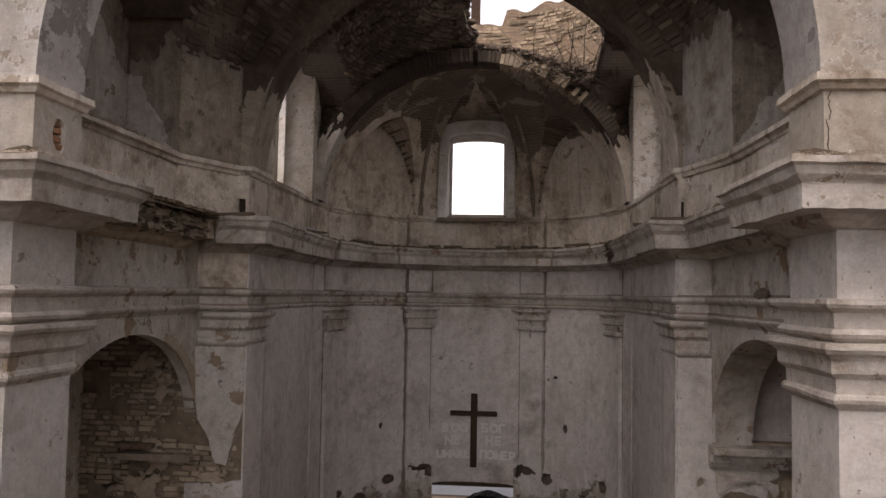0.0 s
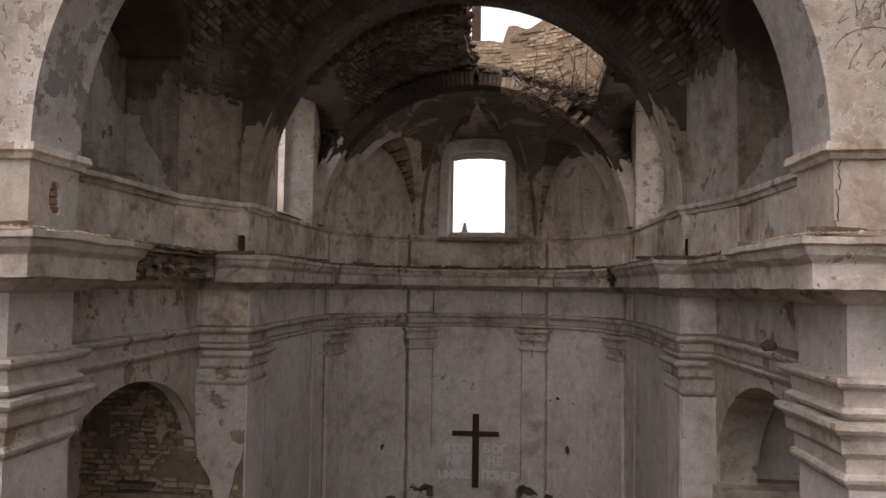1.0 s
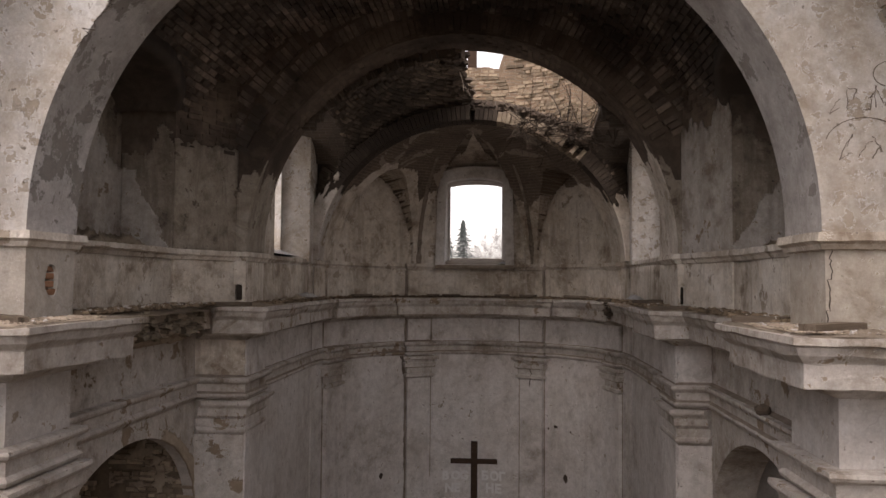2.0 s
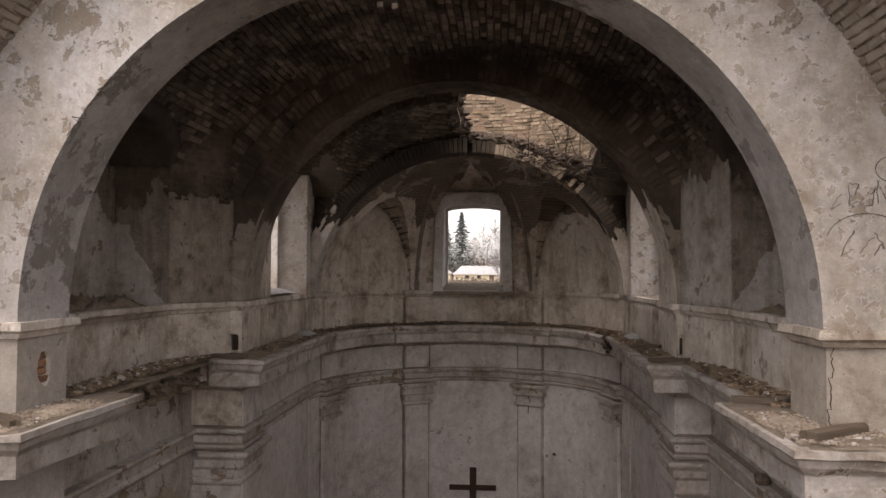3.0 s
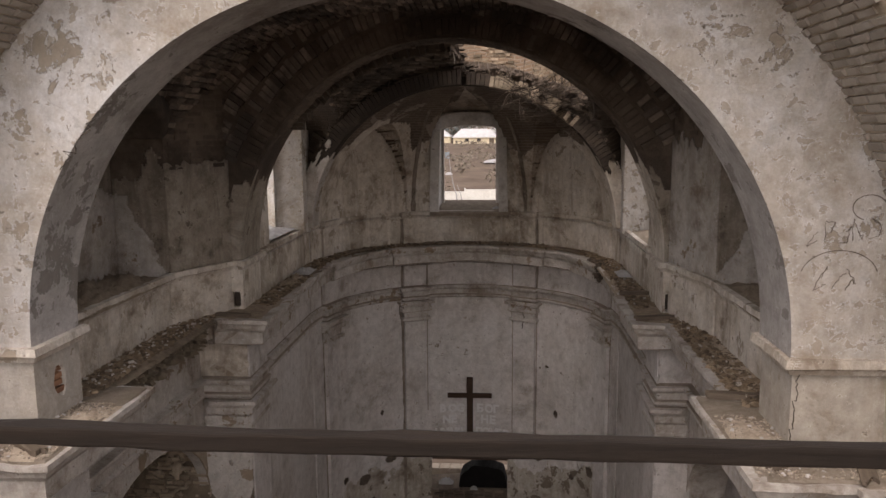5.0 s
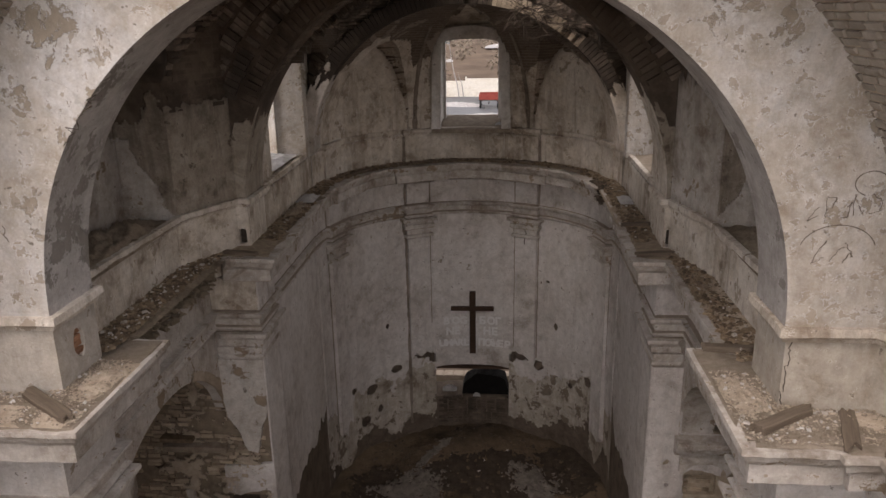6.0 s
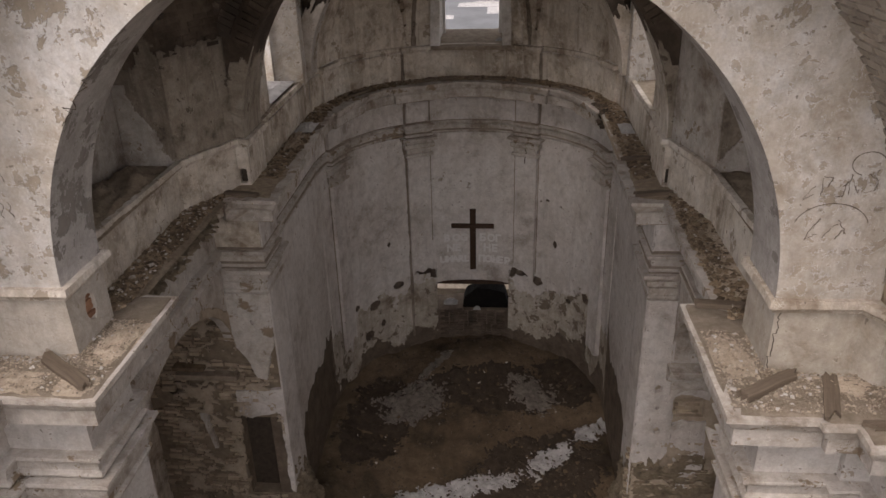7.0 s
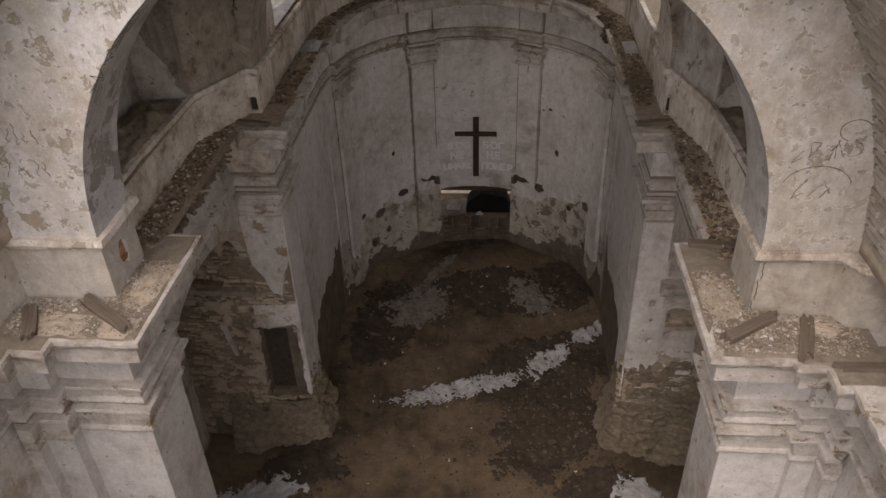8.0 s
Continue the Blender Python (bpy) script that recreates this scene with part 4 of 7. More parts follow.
for nm, a0, a1 in (("left", 180.0, 90 + door_half), ("right", 90 - door_half, 0.0)):
    ob = sheet(f"plaster_apse_{nm}", lambda a, f: (*apse_point(a, R_APSE - 0.022 - 0.008 * noise.noise((a * 0.2, (2.6 + 5.35 * f) * 2, 1))), 2.6 + 5.35 * f),
               steps(a0, a1, 110), steps(0, 1, 36), M_wall, None, 0.02, "grey limewash plaster on the apse wall", smooth=False)
    tagged(ob, kind="structure")
    ob = sheet(f"plaster_foot_{nm}", lambda a, z: (*apse_point(a, R_APSE - 0.022 - 0.008 * noise.noise((a * 0.2, z * 2, 1))), z),
               steps(a0, a1, 170), steps(0.0, 2.6, 100), M_wall, lambda a, z: low_keep(a, z, 0.0, 2), 0.02, "ragged limewash plaster low on the apse wall", smooth=False)
    tagged(ob, kind="structure")
    ob = sheet(f"undercoat_{nm}", lambda a, z: (*apse_point(a, R_APSE - 0.008 - 0.008 * noise.noise((a * 0.3, z * 3, 6))), z),
               steps(a0, a1, 170), steps(0.0, 2.6, 100), M_under, lambda a, z: low_keep(a, z, 1.35, 7), 0.008, "brown worn undercoat low on the apse wall")
    tagged(ob, kind="structure")
ob = sheet("plaster_apse_middle", lambda a, f: (*apse_point(a, R_APSE - 0.022), 1.97 + 5.98 * f), steps(90 + door_half, 90 - door_half, 14), steps(0, 1, 8), M_wall, None, 0.02,
           "grey limewash plaster over the doorway", smooth=False)
tagged(ob, kind="structure")
for side in (-1, 1):
    ob = sheet("plaster_choir_left" if side < 0 else "plaster_choir_right",
               lambda y, f: (side * (3.098 + 0.004 * noise.noise((y, f * 5, 2))), y, torn(knots(y, [(7.7, 1.3), (8.3, 2.0), (9.2, 2.3), (10.0, 2.1), (10.93, 2.4)]), y, 0.35, side) * (1 - f) + 7.95 * f),
               steps(7.72, 10.95, 60), [0, 0.004, 0.03, 0.2, 0.4, 0.6, 0.8, 1.0], M_wall, None, -0.02 * side, "limewashed plaster on the choir wall, torn at the foot")
    tagged(ob, kind="structure")
    # plaster on the splayed wall, its upper edge ragged
    d0 = Vector((-3.66, 5.9)) if side < 0 else Vector((3.40, 5.7))
    d1 = Vector((-3.18, 6.9)) if side < 0 else Vector((3.10, 6.9))
    nrm = Vector((d1.y - d0.y, -(d1.x - d0.x))).normalized() * (1 if side < 0 else -1)
    def splay(s, f):
        p = d0.lerp(d1, s) + nrm * 0.02
        top = torn(9.5 if side < 0 else 9.75, s * 2, 0.2 if side < 0 else 0.5, 11 + side)
        return (p.x, p.y, 7.95 + (top - 7.95) * f)
    # the right splay has paler plaster, standing in for light from the left
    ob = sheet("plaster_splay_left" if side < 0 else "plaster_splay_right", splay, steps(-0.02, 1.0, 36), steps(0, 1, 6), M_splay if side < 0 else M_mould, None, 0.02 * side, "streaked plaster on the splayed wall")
    tagged(ob, kind="structure")

    # dado strips above the cornice
    bx = -3.70 if side < 0 else 3.44
    ob = sheet("dado_bay_left" if side < 0 else "dado_bay_right", lambda y, z: (bx + 0.01 * noise.noise((y * 2, z * 2, 1)), y, z), steps(3.09, 5.95 if side < 0 else 5.75, 30), steps(CORN - 0.02, 7.93, 6), M_upper, None,
               -0.02 * side, "brown stained plaster dado of the bay")
    tagged(ob, kind="structure")
    ob = sheet("dado_choir_left" if side < 0 else "dado_choir_right", lambda y, z: (side * 3.075, y, z), steps(7.72, 10.95, 30), steps(CORN - 0.02, 7.93, 6), M_upper, None, -0.02 * side,
               "stained plaster dado of the choir")
    tagged(ob, kind="structure")
ob = sheet("dado_apse", lambda a, z: (*apse_point(a, R_APSE - 0.05), z), steps(179.5, 0.5, 90), steps(CORN - 0.02, 7.93, 6), M_upper, None, 0.01, "stained plaster dado round the apse")
tagged(ob, kind="structure")
def damp_shade_run(deg, stretches, seed, material):
    st = thing("damp_stain", "narrow dark damp stain and painted shade running down beside a pilaster", "stain", "damp stains")
    for z0, z1, r, half in stretches:
        def at(u, z, r=r, half=half):
            w = half * (0.8 + 0.7 * noise.noise((z * 1.7, seed, 0)) + 0.3 * noise.noise((z * 7, seed, 4)))
            # wider beside the capitals, painting in the shade under their sides
            w *= 1 + 1.3 * math.exp(-((z - 5.8) / 0.3) ** 2)
            rr = 3.06 * math.cos(math.asin(min(1.0, (z - SPRING) / 2.86))) - 0.034 if r is None else R_APSE - r
            return (*apse_point(deg[1 if r is None else 0] + u * w, rr), z)
        sheet("run", at, steps(1, -1, 4), steps(z0, z1, int((z1 - z0) / 0.06) + 2), material, None, 0.004, parent=st)


damp_shade_run((120.4, 115.0), ((0.5, 5.92, 0.047, 0.85), (6.29, 6.82, 0.047, 0.9), (CORN + 0.04, 7.9, 0.064, 0.8), (SPRING + 0.01, 10.35, None, 1.3)), 3, M_arch)
damp_shade_run((58.7, 64.4), ((2.4, 5.92, 0.047, 0.3), (6.29, 6.82, 0.047, 0.6), (CORN + 0.04, 7.9, 0.064, 0.7), (SPRING + 0.01, 10.2, None, 1.0)), 8, M_splay)
damp_shade_run((168.2, 160), ((1.2, 5.92, 0.047, 0.6), (6.29, 6.82, 0.047, 0.7)), 12, M_splay)
# thin dark runs on further pilaster edges, standing in for side shade
for edge, sd in ((156.6, 21), (109.2, 22), (22.8, 23), (11.5, 24)):
    damp_shade_run((edge, 0), ((3.2, 5.92, 0.047, 0.35), (6.29, 6.82, 0.047, 0.7)), sd, M_splay)
damp_shade_run((70.0, 60), ((2.6, 5.92, 0.047, 0.5), (6.29, 6.82, 0.047, 0.8)), 15, M_splay)

# ---- far walls of the side chapels ----
def field(x0, x1, z0, z1, y, keep, course=0.076, length=0.25, seed=3):
    """Cells of a running bond on a wall that faces the nave."""
    r = random.Random(seed)
    cells, row, z = [], 0, z0
    while z < z1:
        x = x0 - (length / 2 if row % 2 else 0) + r.uniform(-0.02, 0.02)
        while x < x1:
            ln = length * r.uniform(0.85, 1.1) if r.random() < 0.6 else length * r.uniform(0.4, 0.65)
            cx = x + ln / 2
            if cx + ln / 2 < x1 and keep(cx, z + course / 2) and r.random() > 0.08:
                cells.append((Vector((cx, y + r.uniform(-0.006, 0.03), z + course / 2 + r.uniform(-0.006, 0.006) + 0.02 * noise.noise((cx * 1.5, z * 0.5, 3)))), Vector((1, r.uniform(-0.08, 0.08), r.uniform(-0.04, 0.04))), Vector((0, 0, 1)), Vector((0, -1, 0)),
                              ln - r.uniform(0.004, 0.035), course - r.uniform(0.004, 0.034)))
            x += ln
        z += course
        row += 1
    return cells


def niche(x, z):
    return -3.80 - 0.06 * (2.7 - z) + 0.04 * noise.noise((z * 6, 1, 2)) < x < -3.08 and 1.2 < z < 2.92


wall_l = bmesh.new()
for x0, x1, z0, z1 in ((-5.4, -3.84, -0.4, 5.85), (-3.08, -3.022, -0.4, 5.85), (-3.84, -3.08, -0.4, 1.2), (-3.84, -3.08, 2.95, 5.85)):
    box(wall_l, x0, x1, 6.93, 7.199, z0, z1)
chapel_l = tagged(part("wall_chapel_far_left", wall_l, M_core, None, "bare brick chapel wall with crumbled joints and a small doorway"), kind="structure")
# back coloured dark in place of the shade of a deeper opening
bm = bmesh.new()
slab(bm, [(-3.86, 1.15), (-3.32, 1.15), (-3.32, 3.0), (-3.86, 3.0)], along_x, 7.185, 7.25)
tagged(part("doorway_back", bm, M_hole, None, "back of the small doorway, darkened in place of deep shade"), kind="structure")
bm = bmesh.new()
prism(bm, [(-3.32, 7.19), (-3.082, 6.96), (-3.082, 7.19)], 1.15, 3.0)
tagged(part("doorway_jamb", bm, M_wall, None, "grey plastered slanting jamb of the small doorway"), kind="structure")
PLASTER_EDGE = [(-3.80, 5.6), (-3.72, 5.0), (-3.66, 4.45), (-3.52, 4.25), (-3.38, 3.85), (-3.22, 3.80), (-3.10, 4.25), (-3.0, 4.6)]
cells = field(-5.4, -3.03, 0.05, 5.8, 6.93, lambda x, z: not niche(x, z) and (x < -3.74 or z < knots(x, PLASTER_EDGE) + 0.1) and noise.noise((x * 1.5, z * 1.5, 21)) + 0.5 * noise.noise((x * 5, z * 8, 2)) < 0.16)
rb = random.Random(11)
cells.sort(key=lambda c: (c[0] - Vector((-4.0, 6.9, 3.2))).length)
for c in cells[:300]:
    v, f = brick_shapes([c], 0.026, rb, 0.055)
    mesh_of("brick", v, f, M_brick, chapel_l)
v, f = brick_shapes(cells[300:], 0.026, rb, 0.055)
tagged(mesh_of("brickwork", v, f, M_brick, chapel_l), kind="stuff")


def smears(name, x0, x1, z0, z1, y, seed, amount, parent, skip):
    """Mortar smeared and run over the face of a rough wall."""
    def keep(x, z):
        return not skip(x, z) and noise.noise((x * 2.2, z * 3.0, seed)) + 0.6 * noise.noise((x * 7, z * 13, seed)) + 0.3 * noise.noise((x * 21, z * 30, seed)) > amount
    ob = sheet(name, lambda x, z: (x, y - 0.02 * noise.noise((x * 5, z * 5, seed)) - 0.012 * noise.noise((x * 17, z * 19, seed)), z), steps(x0, x1, int((x1 - x0) / 0.022)), steps(z0, z1, int((z1 - z0) / 0.022)), M_mortar, keep, 0.03,
               "crumbling mortar smeared over the bricks", parent=parent)
    return ob


smears("mortar", -4.95, -3.04, 0.1, 5.6, 6.885, 4, 0.24, chapel_l, lambda x, z: niche(x, z) or (x > -3.74 and z > knots(x, PLASTER_EDGE) - 0.05))


def torn_slab(name, outline, y0, y1, material, label, seed):
    """A slab of plaster whose outline is roughened."""
    pts = []
    for (a, b), (c, d) in zip(outline, outline[1:] + outline[:1]):
        n = max(1, int(math.hypot(c - a, d - b) / 0.045))
        for i in range(n):
            x, z = a + (c - a) * i / n, b + (d - b) * i / n
            w = 0.028 if i else 0.012
            pts.append((x + w * noise.noise((x * 9, z * 9, seed)), z + w * noise.noise((x * 9, z * 9, seed + 5))))
    bm = bmesh.new()
    slab(bm, pts, along_x, y0, y1)
    return tagged(part(name, bm, material, None, label), kind="structure")


torn_slab("plaster_pier_left", [(-3.72, 5.93), (-3.72, 5.0), (-3.66, 4.45), (-3.52, 4.25), (-3.38, 3.85), (-3.22, 3.80), (-3.10, 4.3), (-3.0, 4.55), (-3.0, 5.93)], 6.84, 6.93, M_mould,
          "torn plaster left on the pier face", 3)
torn_slab("plaster_patch_left", [(-3.80, 3.55), (-3.82, 3.05), (-3.60, 2.98), (-3.35, 3.06), (-3.0, 3.1), (-3.0, 3.62), (-3.3, 3.55)], 6.855, 6.93, M_wall, "plaster patch over the small doorway", 9)
torn_slab("plaster_corner_left", [(-3.06, 3.2), (-3.09, 2.6), (-3.05, 2.2), (-3.10, 1.75), (-3.06, 1.35), (-3.0, 1.3), (-3.0, 3.2)], 6.86, 6.93, M_wall, "ragged plaster edge of the choir pier", 17)
torn_slab("plaster_frieze_left", [(-3.72, 7.2), (-3.72, 5.9), (-3.0, 5.9), (-3.0, 7.2)], 6.84, 6.885, M_upper, "frieze plaster on the choir pier", 13)
# stone shelf and fallen ring of the low arch
shelf = thing("stone_shelf", "narrow broken stone shelf on the brick wall", "shelf")
bm = bmesh.new()
box(bm, -4.75, -3.69, 6.70, 6.95, 3.86, 3.96, 0.012)
part("slab", bm, M_dust, shelf)
bm = bmesh.new()
box(bm, -4.8, -4.25, 6.72, 6.95, 4.02, 4.09, 0.015)
part("coping", bm, M_rubble, shelf)
torn_slab("plaster_stripe", [(-4.52, 3.05), (-4.38, 3.05), (-4.30, 2.3), (-4.37, 2.28)], 6.85, 6.9, M_mould, "pale stripe of plaster on bare brick", 4)

# right chapel: plastered far wall, moulded shelf, cavity
bm = bmesh.new()
for x0, x1, z0, z1 in ((3.022, 3.62, -0.4, 4.33), (3.62, 4.12, -0.4, 3.2), (3.62, 4.12, 3.56, 4.33), (4.12, 5.4, -0.4, 4.33)):
    box(bm, x0, x1, 6.93, 7.199, z0, z1)
slab(bm, [(3.022, 4.33), (3.50, 4.33), *reversed(arc(4.18, 0.68, 0.66, 5.1, 30)), (4.86, 4.33), (5.4, 4.33), (5.4, 5.85), (3.022, 5.85)], along_x, 6.862, 7.199)
chapel_r = tagged(part("wall_chapel_far_right", bm, M_mortar, None, "chapel wall with an arched niche and a broken cavity"), kind="structure")
bm = bmesh.new()
slab(bm, [(3.47, 5.9), (3.47, 4.35), (3.50, 4.33), *reversed(arc(4.18, 0.68, 0.66, 5.1, 30)), (4.86, 4.33), (5.4, 4.33), (5.4, 5.9)], along_x, 6.845, 6.862)
tagged(part("plaster_niche_right", bm, M_wall, None, "plaster round the arched niche"), kind="structure")
bm = bmesh.new()
box(bm, 3.3, 5.0, 7.16, 7.198, 4.3, 5.84)
tagged(part("niche_back_right", bm, M_wall, None, "smooth plaster back of the arched niche"), kind="structure")
torn_slab("plaster_pier_right", [(3.0, 7.2), (3.0, 2.25), (3.18, 2.3), (3.3, 2.05), (3.42, 2.2), (3.58, 2.5), (3.60, 3.15), (3.58, 3.6), (3.7, 3.72), (4.0, 3.66), (4.16, 3.6), (4.3, 4.3), (3.46, 4.3), (3.46, 7.2)],
          6.845, 6.93, M_wall, "limewashed plaster on the choir pier", 6)
torn_slab("plaster_low_right", [(3.70, 2.30), (3.60, 2.6), (3.62, 3.08), (3.78, 3.16), (3.9, 3.12), (4.16, 3.14), (4.22, 2.4), (4.16, 1.6), (3.95, 1.5), (3.82, 1.62), (3.80, 2.2)], 6.868, 6.91, M_wall, "lower plaster panel in the side chapel", 8)
cells = field(3.03, 4.3, 0.05, 2.7, 6.93, lambda x, z: noise.noise((x * 1.5, z * 1.5, 2)) < 0.3, seed=5)
v, f = brick_shapes(cells, 0.018, rb, 0.05)
tagged(mesh_of("brickwork", v, f, M_brick, chapel_r), kind="stuff")
smears("mortar", 3.03, 4.4, 0.1, 2.7, 6.885, 14, 0.10, chapel_r, lambda x, z: False)
bm = bmesh.new()
box(bm, 3.55, 4.2, 7.04, 7.15, 3.15, 3.62)
part("cavity_back", bm, M_mortar, chapel_r)
cells = field(3.6, 4.16, 3.2, 3.56, 7.06, lambda x, z: True, seed=8)
v, f = brick_shapes(cells, 0.03, rb, 0.05)
tagged(mesh_of("cavity_bricks", v, f, M_brick, chapel_r), kind="stuff")
altar = thing("wall_shelf", "moulded plaster shelf on the chapel wall", "shelf")
for nm, a, b, c in (("top", 0.30, 4.22, 4.32), ("fascia", 0.22, 4.12, 4.215), ("bed_mould", 0.13, 4.03, 4.115)):
    bm = bmesh.new()
    box(bm, 3.40, 4.6, 6.87 - a, 6.86, b, c, 0.012)
    part(nm, bm, M_mould, altar)
bm = bmesh.new()
slab(bm, [(3.5, 3.7), *[(x, z) for x, z in reversed(arc(3.9, 0.34, 0.22, 3.62, 12))], (4.3, 3.7), (4.3, 4.02), (3.5, 4.02)], along_x, 6.80, 6.845)
part("apron", bm, M_mould, altar)

# inner faces of the choir piers
for side in (-1, 1):
    ob = sheet("plaster_reveal_left" if side < 0 else "plaster_reveal_right",
               lambda y, f: (side * 3.0, y, torn(1.6 if side > 0 else 1.5 - 0.6 * (y - 6.85), y, 0.25, 30 + side) * (1 - f) + 7.2 * f), steps(6.86, 7.72, 18), [0, 0.004, 0.03, 0.2, 0.5, 0.8, 1.0], M_wall, None,
               -0.02 * side, "plaster on the inner face of the choir pier")
    tagged(ob, kind="structure")
    bm = bmesh.new()
    box(bm, *sorted((side * 3.021, side * 3.3)), 6.95, 7.71, -0.4, 5.25)
    tagged(part("pier_core_left" if side < 0 else "pier_core_right", bm, M_damp, None, "bare masonry core of the choir pier"), kind="structure")

# worn masonry swelling at the feet of the choir piers
def rough_foot(side):
    line = [(side * 4.7, 6.90), (side * 3.6, 6.89), (side * 3.12, 6.89), (side * 3.02, 6.97), (side * 3.01, 7.3), (side * 3.03, 7.75)]
    nrm = [(0, -1), (0, -1), (-0.25 * side, -0.97), (-0.9 * side, -0.45), (-side, 0), (-side, 0)]
    top = [1.15, 1.2, 1.5, 1.75, 1.55, 1.3] if side < 0 else [2.2, 2.3, 2.2, 2.3, 1.9, 1.6]
    def along(s, k):
        i = min(len(line) - 2, int(s))
        return tuple(a + (b - a) * (s - i) for a, b in zip(k[i], k[i + 1]))
    def at(s, z):
        (x, y), (nx, ny) = along(s, line), along(s, nrm)
        lump_ = 0.09 * noise.noise((x * 2.2, y * 2.2, z * 2.6)) + 0.08 * noise.noise((x * 6, y * 6, z * 9)) + 0.035 * noise.noise((x * 16, y * 16, z * 24))
        course = 0.042 * (0.6 + 0.8 * abs(noise.noise((x * 5, y * 5, z * 4)))) * (abs(((z + 0.03 * noise.noise((x * 3, y * 3, 0))) / 0.085) % 1.0 - 0.5) < 0.38)
        d = 0.02 + 0.28 * max(0.0, 1 - z / 1.8) ** 1.5 + lump_ * (0.7 + 0.6 * max(0.0, 1 - z / 2)) + course
        return (x + nx * d, y + ny * d, z)
    def keep(s, z):
        i = min(len(line) - 2, int(s))
        h = top[i] + (top[i + 1] - top[i]) * (s - i)
        x = along(s, line)[0]
        if side < 0 and -3.9 < x < -3.06 and z > 1.14:
            return False
        return z < h + 0.35 * noise.noise((s * 2.3, 4, side)) + 0.2 * noise.noise((s * 8, z * 4, side))
    ob = sheet("pier_masonry_left" if side < 0 else "pier_masonry_right", at, steps(0, 5, 170), steps(-0.25, 2.7, 150), M_foot, keep, 0.05 * side, "rough swollen masonry at the pier foot")
    tagged(ob, kind="structure")


rough_foot(-1)
rough_foot(1)

# recess plaster with a torn upper edge, and bare brick over the splayed walls
for side in (-1, 1):
    bx = -4.385 if side < 0 else 4.125
    ob = sheet("plaster_recess_left" if side < 0 else "plaster_recess_right", lambda y, z: (bx, y, z), steps(3.1, 6.0, 90), steps(7.98, 10.3, 70), M_mould,
               lambda y, z: z < 9.75 - 0.2 * (y - 3.3) + 0.35 * noise.noise((y * 1.3, z * 1.3, side + 3)) + 0.2 * noise.noise((y * 4, z * 4, side)) + 0.08 * noise.noise((y * 12, z * 12, 2)), -0.02 * side, "brown plaster left in the recess with a torn edge")
    tagged(ob, kind="structure")
    d0 = Vector((-3.66, 5.9, 0)) if side < 0 else Vector((3.40, 5.7, 0))
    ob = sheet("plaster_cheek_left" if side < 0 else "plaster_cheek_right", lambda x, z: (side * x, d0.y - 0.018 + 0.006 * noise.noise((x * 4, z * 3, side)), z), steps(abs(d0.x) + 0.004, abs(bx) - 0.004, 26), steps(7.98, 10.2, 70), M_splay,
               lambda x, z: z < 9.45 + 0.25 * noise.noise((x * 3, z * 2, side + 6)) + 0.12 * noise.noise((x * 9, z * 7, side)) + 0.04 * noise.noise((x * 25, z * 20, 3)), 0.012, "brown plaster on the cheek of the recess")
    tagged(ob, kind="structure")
    ob = sheet("plaster_cheek_patch_left" if side < 0 else "plaster_cheek_patch_right", lambda x, z: (side * x, d0.y - 0.036, z), steps(abs(d0.x) + 0.004, abs(bx) - 0.02, 40), steps(7.98, 9.6, 60), M_mould,
               lambda x, z: z < 8.1 + 1.5 * (x - abs(d0.x)) + 0.3 * noise.noise((x * 3, z * 3, side + 9)) + 0.1 * noise.noise((x * 10, z * 9, side)), 0.012, "paler plaster coat on the cheek of the recess")
    tagged(ob, kind="structure")
    d1 = Vector((-3.18, 6.9, 0)) if side < 0 else Vector((3.10, 6.9, 0))
    al = (d1 - d0).normalized()
    out = Vector((al.y, -al.x, 0)) * (1 if side < 0 else -1)
    cells, rc, z, row = [], random.Random(40 + side), 9.45 if side < 0 else 9.85, 0
    while z < 10.55:
        s = 0.05 + (0.12 if row % 2 else 0)
        while s < (d1 - d0).length - 0.1:
            ln = rc.choice((0.13, 0.25, 0.25))
            if rc.random() > 0.08:
                p = d0 + al * (s + ln / 2)
                cells.append((Vector((p.x, p.y, z)), al, Vector((0, 0, 1)), out, ln - 0.02, 0.076 - rc.uniform(0.008, 0.022)))
            s += ln
        z += 0.078
        row += 1
    v, f = brick_shapes(cells, 0.01, rc, 0.012)
    tagged(mesh_of("brickwork", v, f, M_ring, bpy.data.objects["wall_splay_left" if side < 0 else "wall_splay_right"]), kind="stuff")
# brick courses of the doorway step
cells, rc = [], random.Random(71)
for row in range(10):
    x = -0.9 + (0.12 if row % 2 else 0)
    while x < 0.68:
        ln = rc.choice((0.13, 0.25, 0.25))
        cells.append((Vector((x + ln / 2, APSE[1] + math.sqrt((R_APSE + 0.05) ** 2 - (x + ln / 2) ** 2), 0.32 + row * 0.08)), Vector((1, 0, 0)), Vector((0, 0, 1)), Vector((0, -1, 0)), ln - 0.02, 0.08 - rc.uniform(0.01, 0.03)))
        x += ln
for c in cells:
    v, f = brick_shapes([c], 0.03, rc, 0.03)
    mesh_of("brick", v, f, M_ring, bpy.data.objects["doorway_fill"])

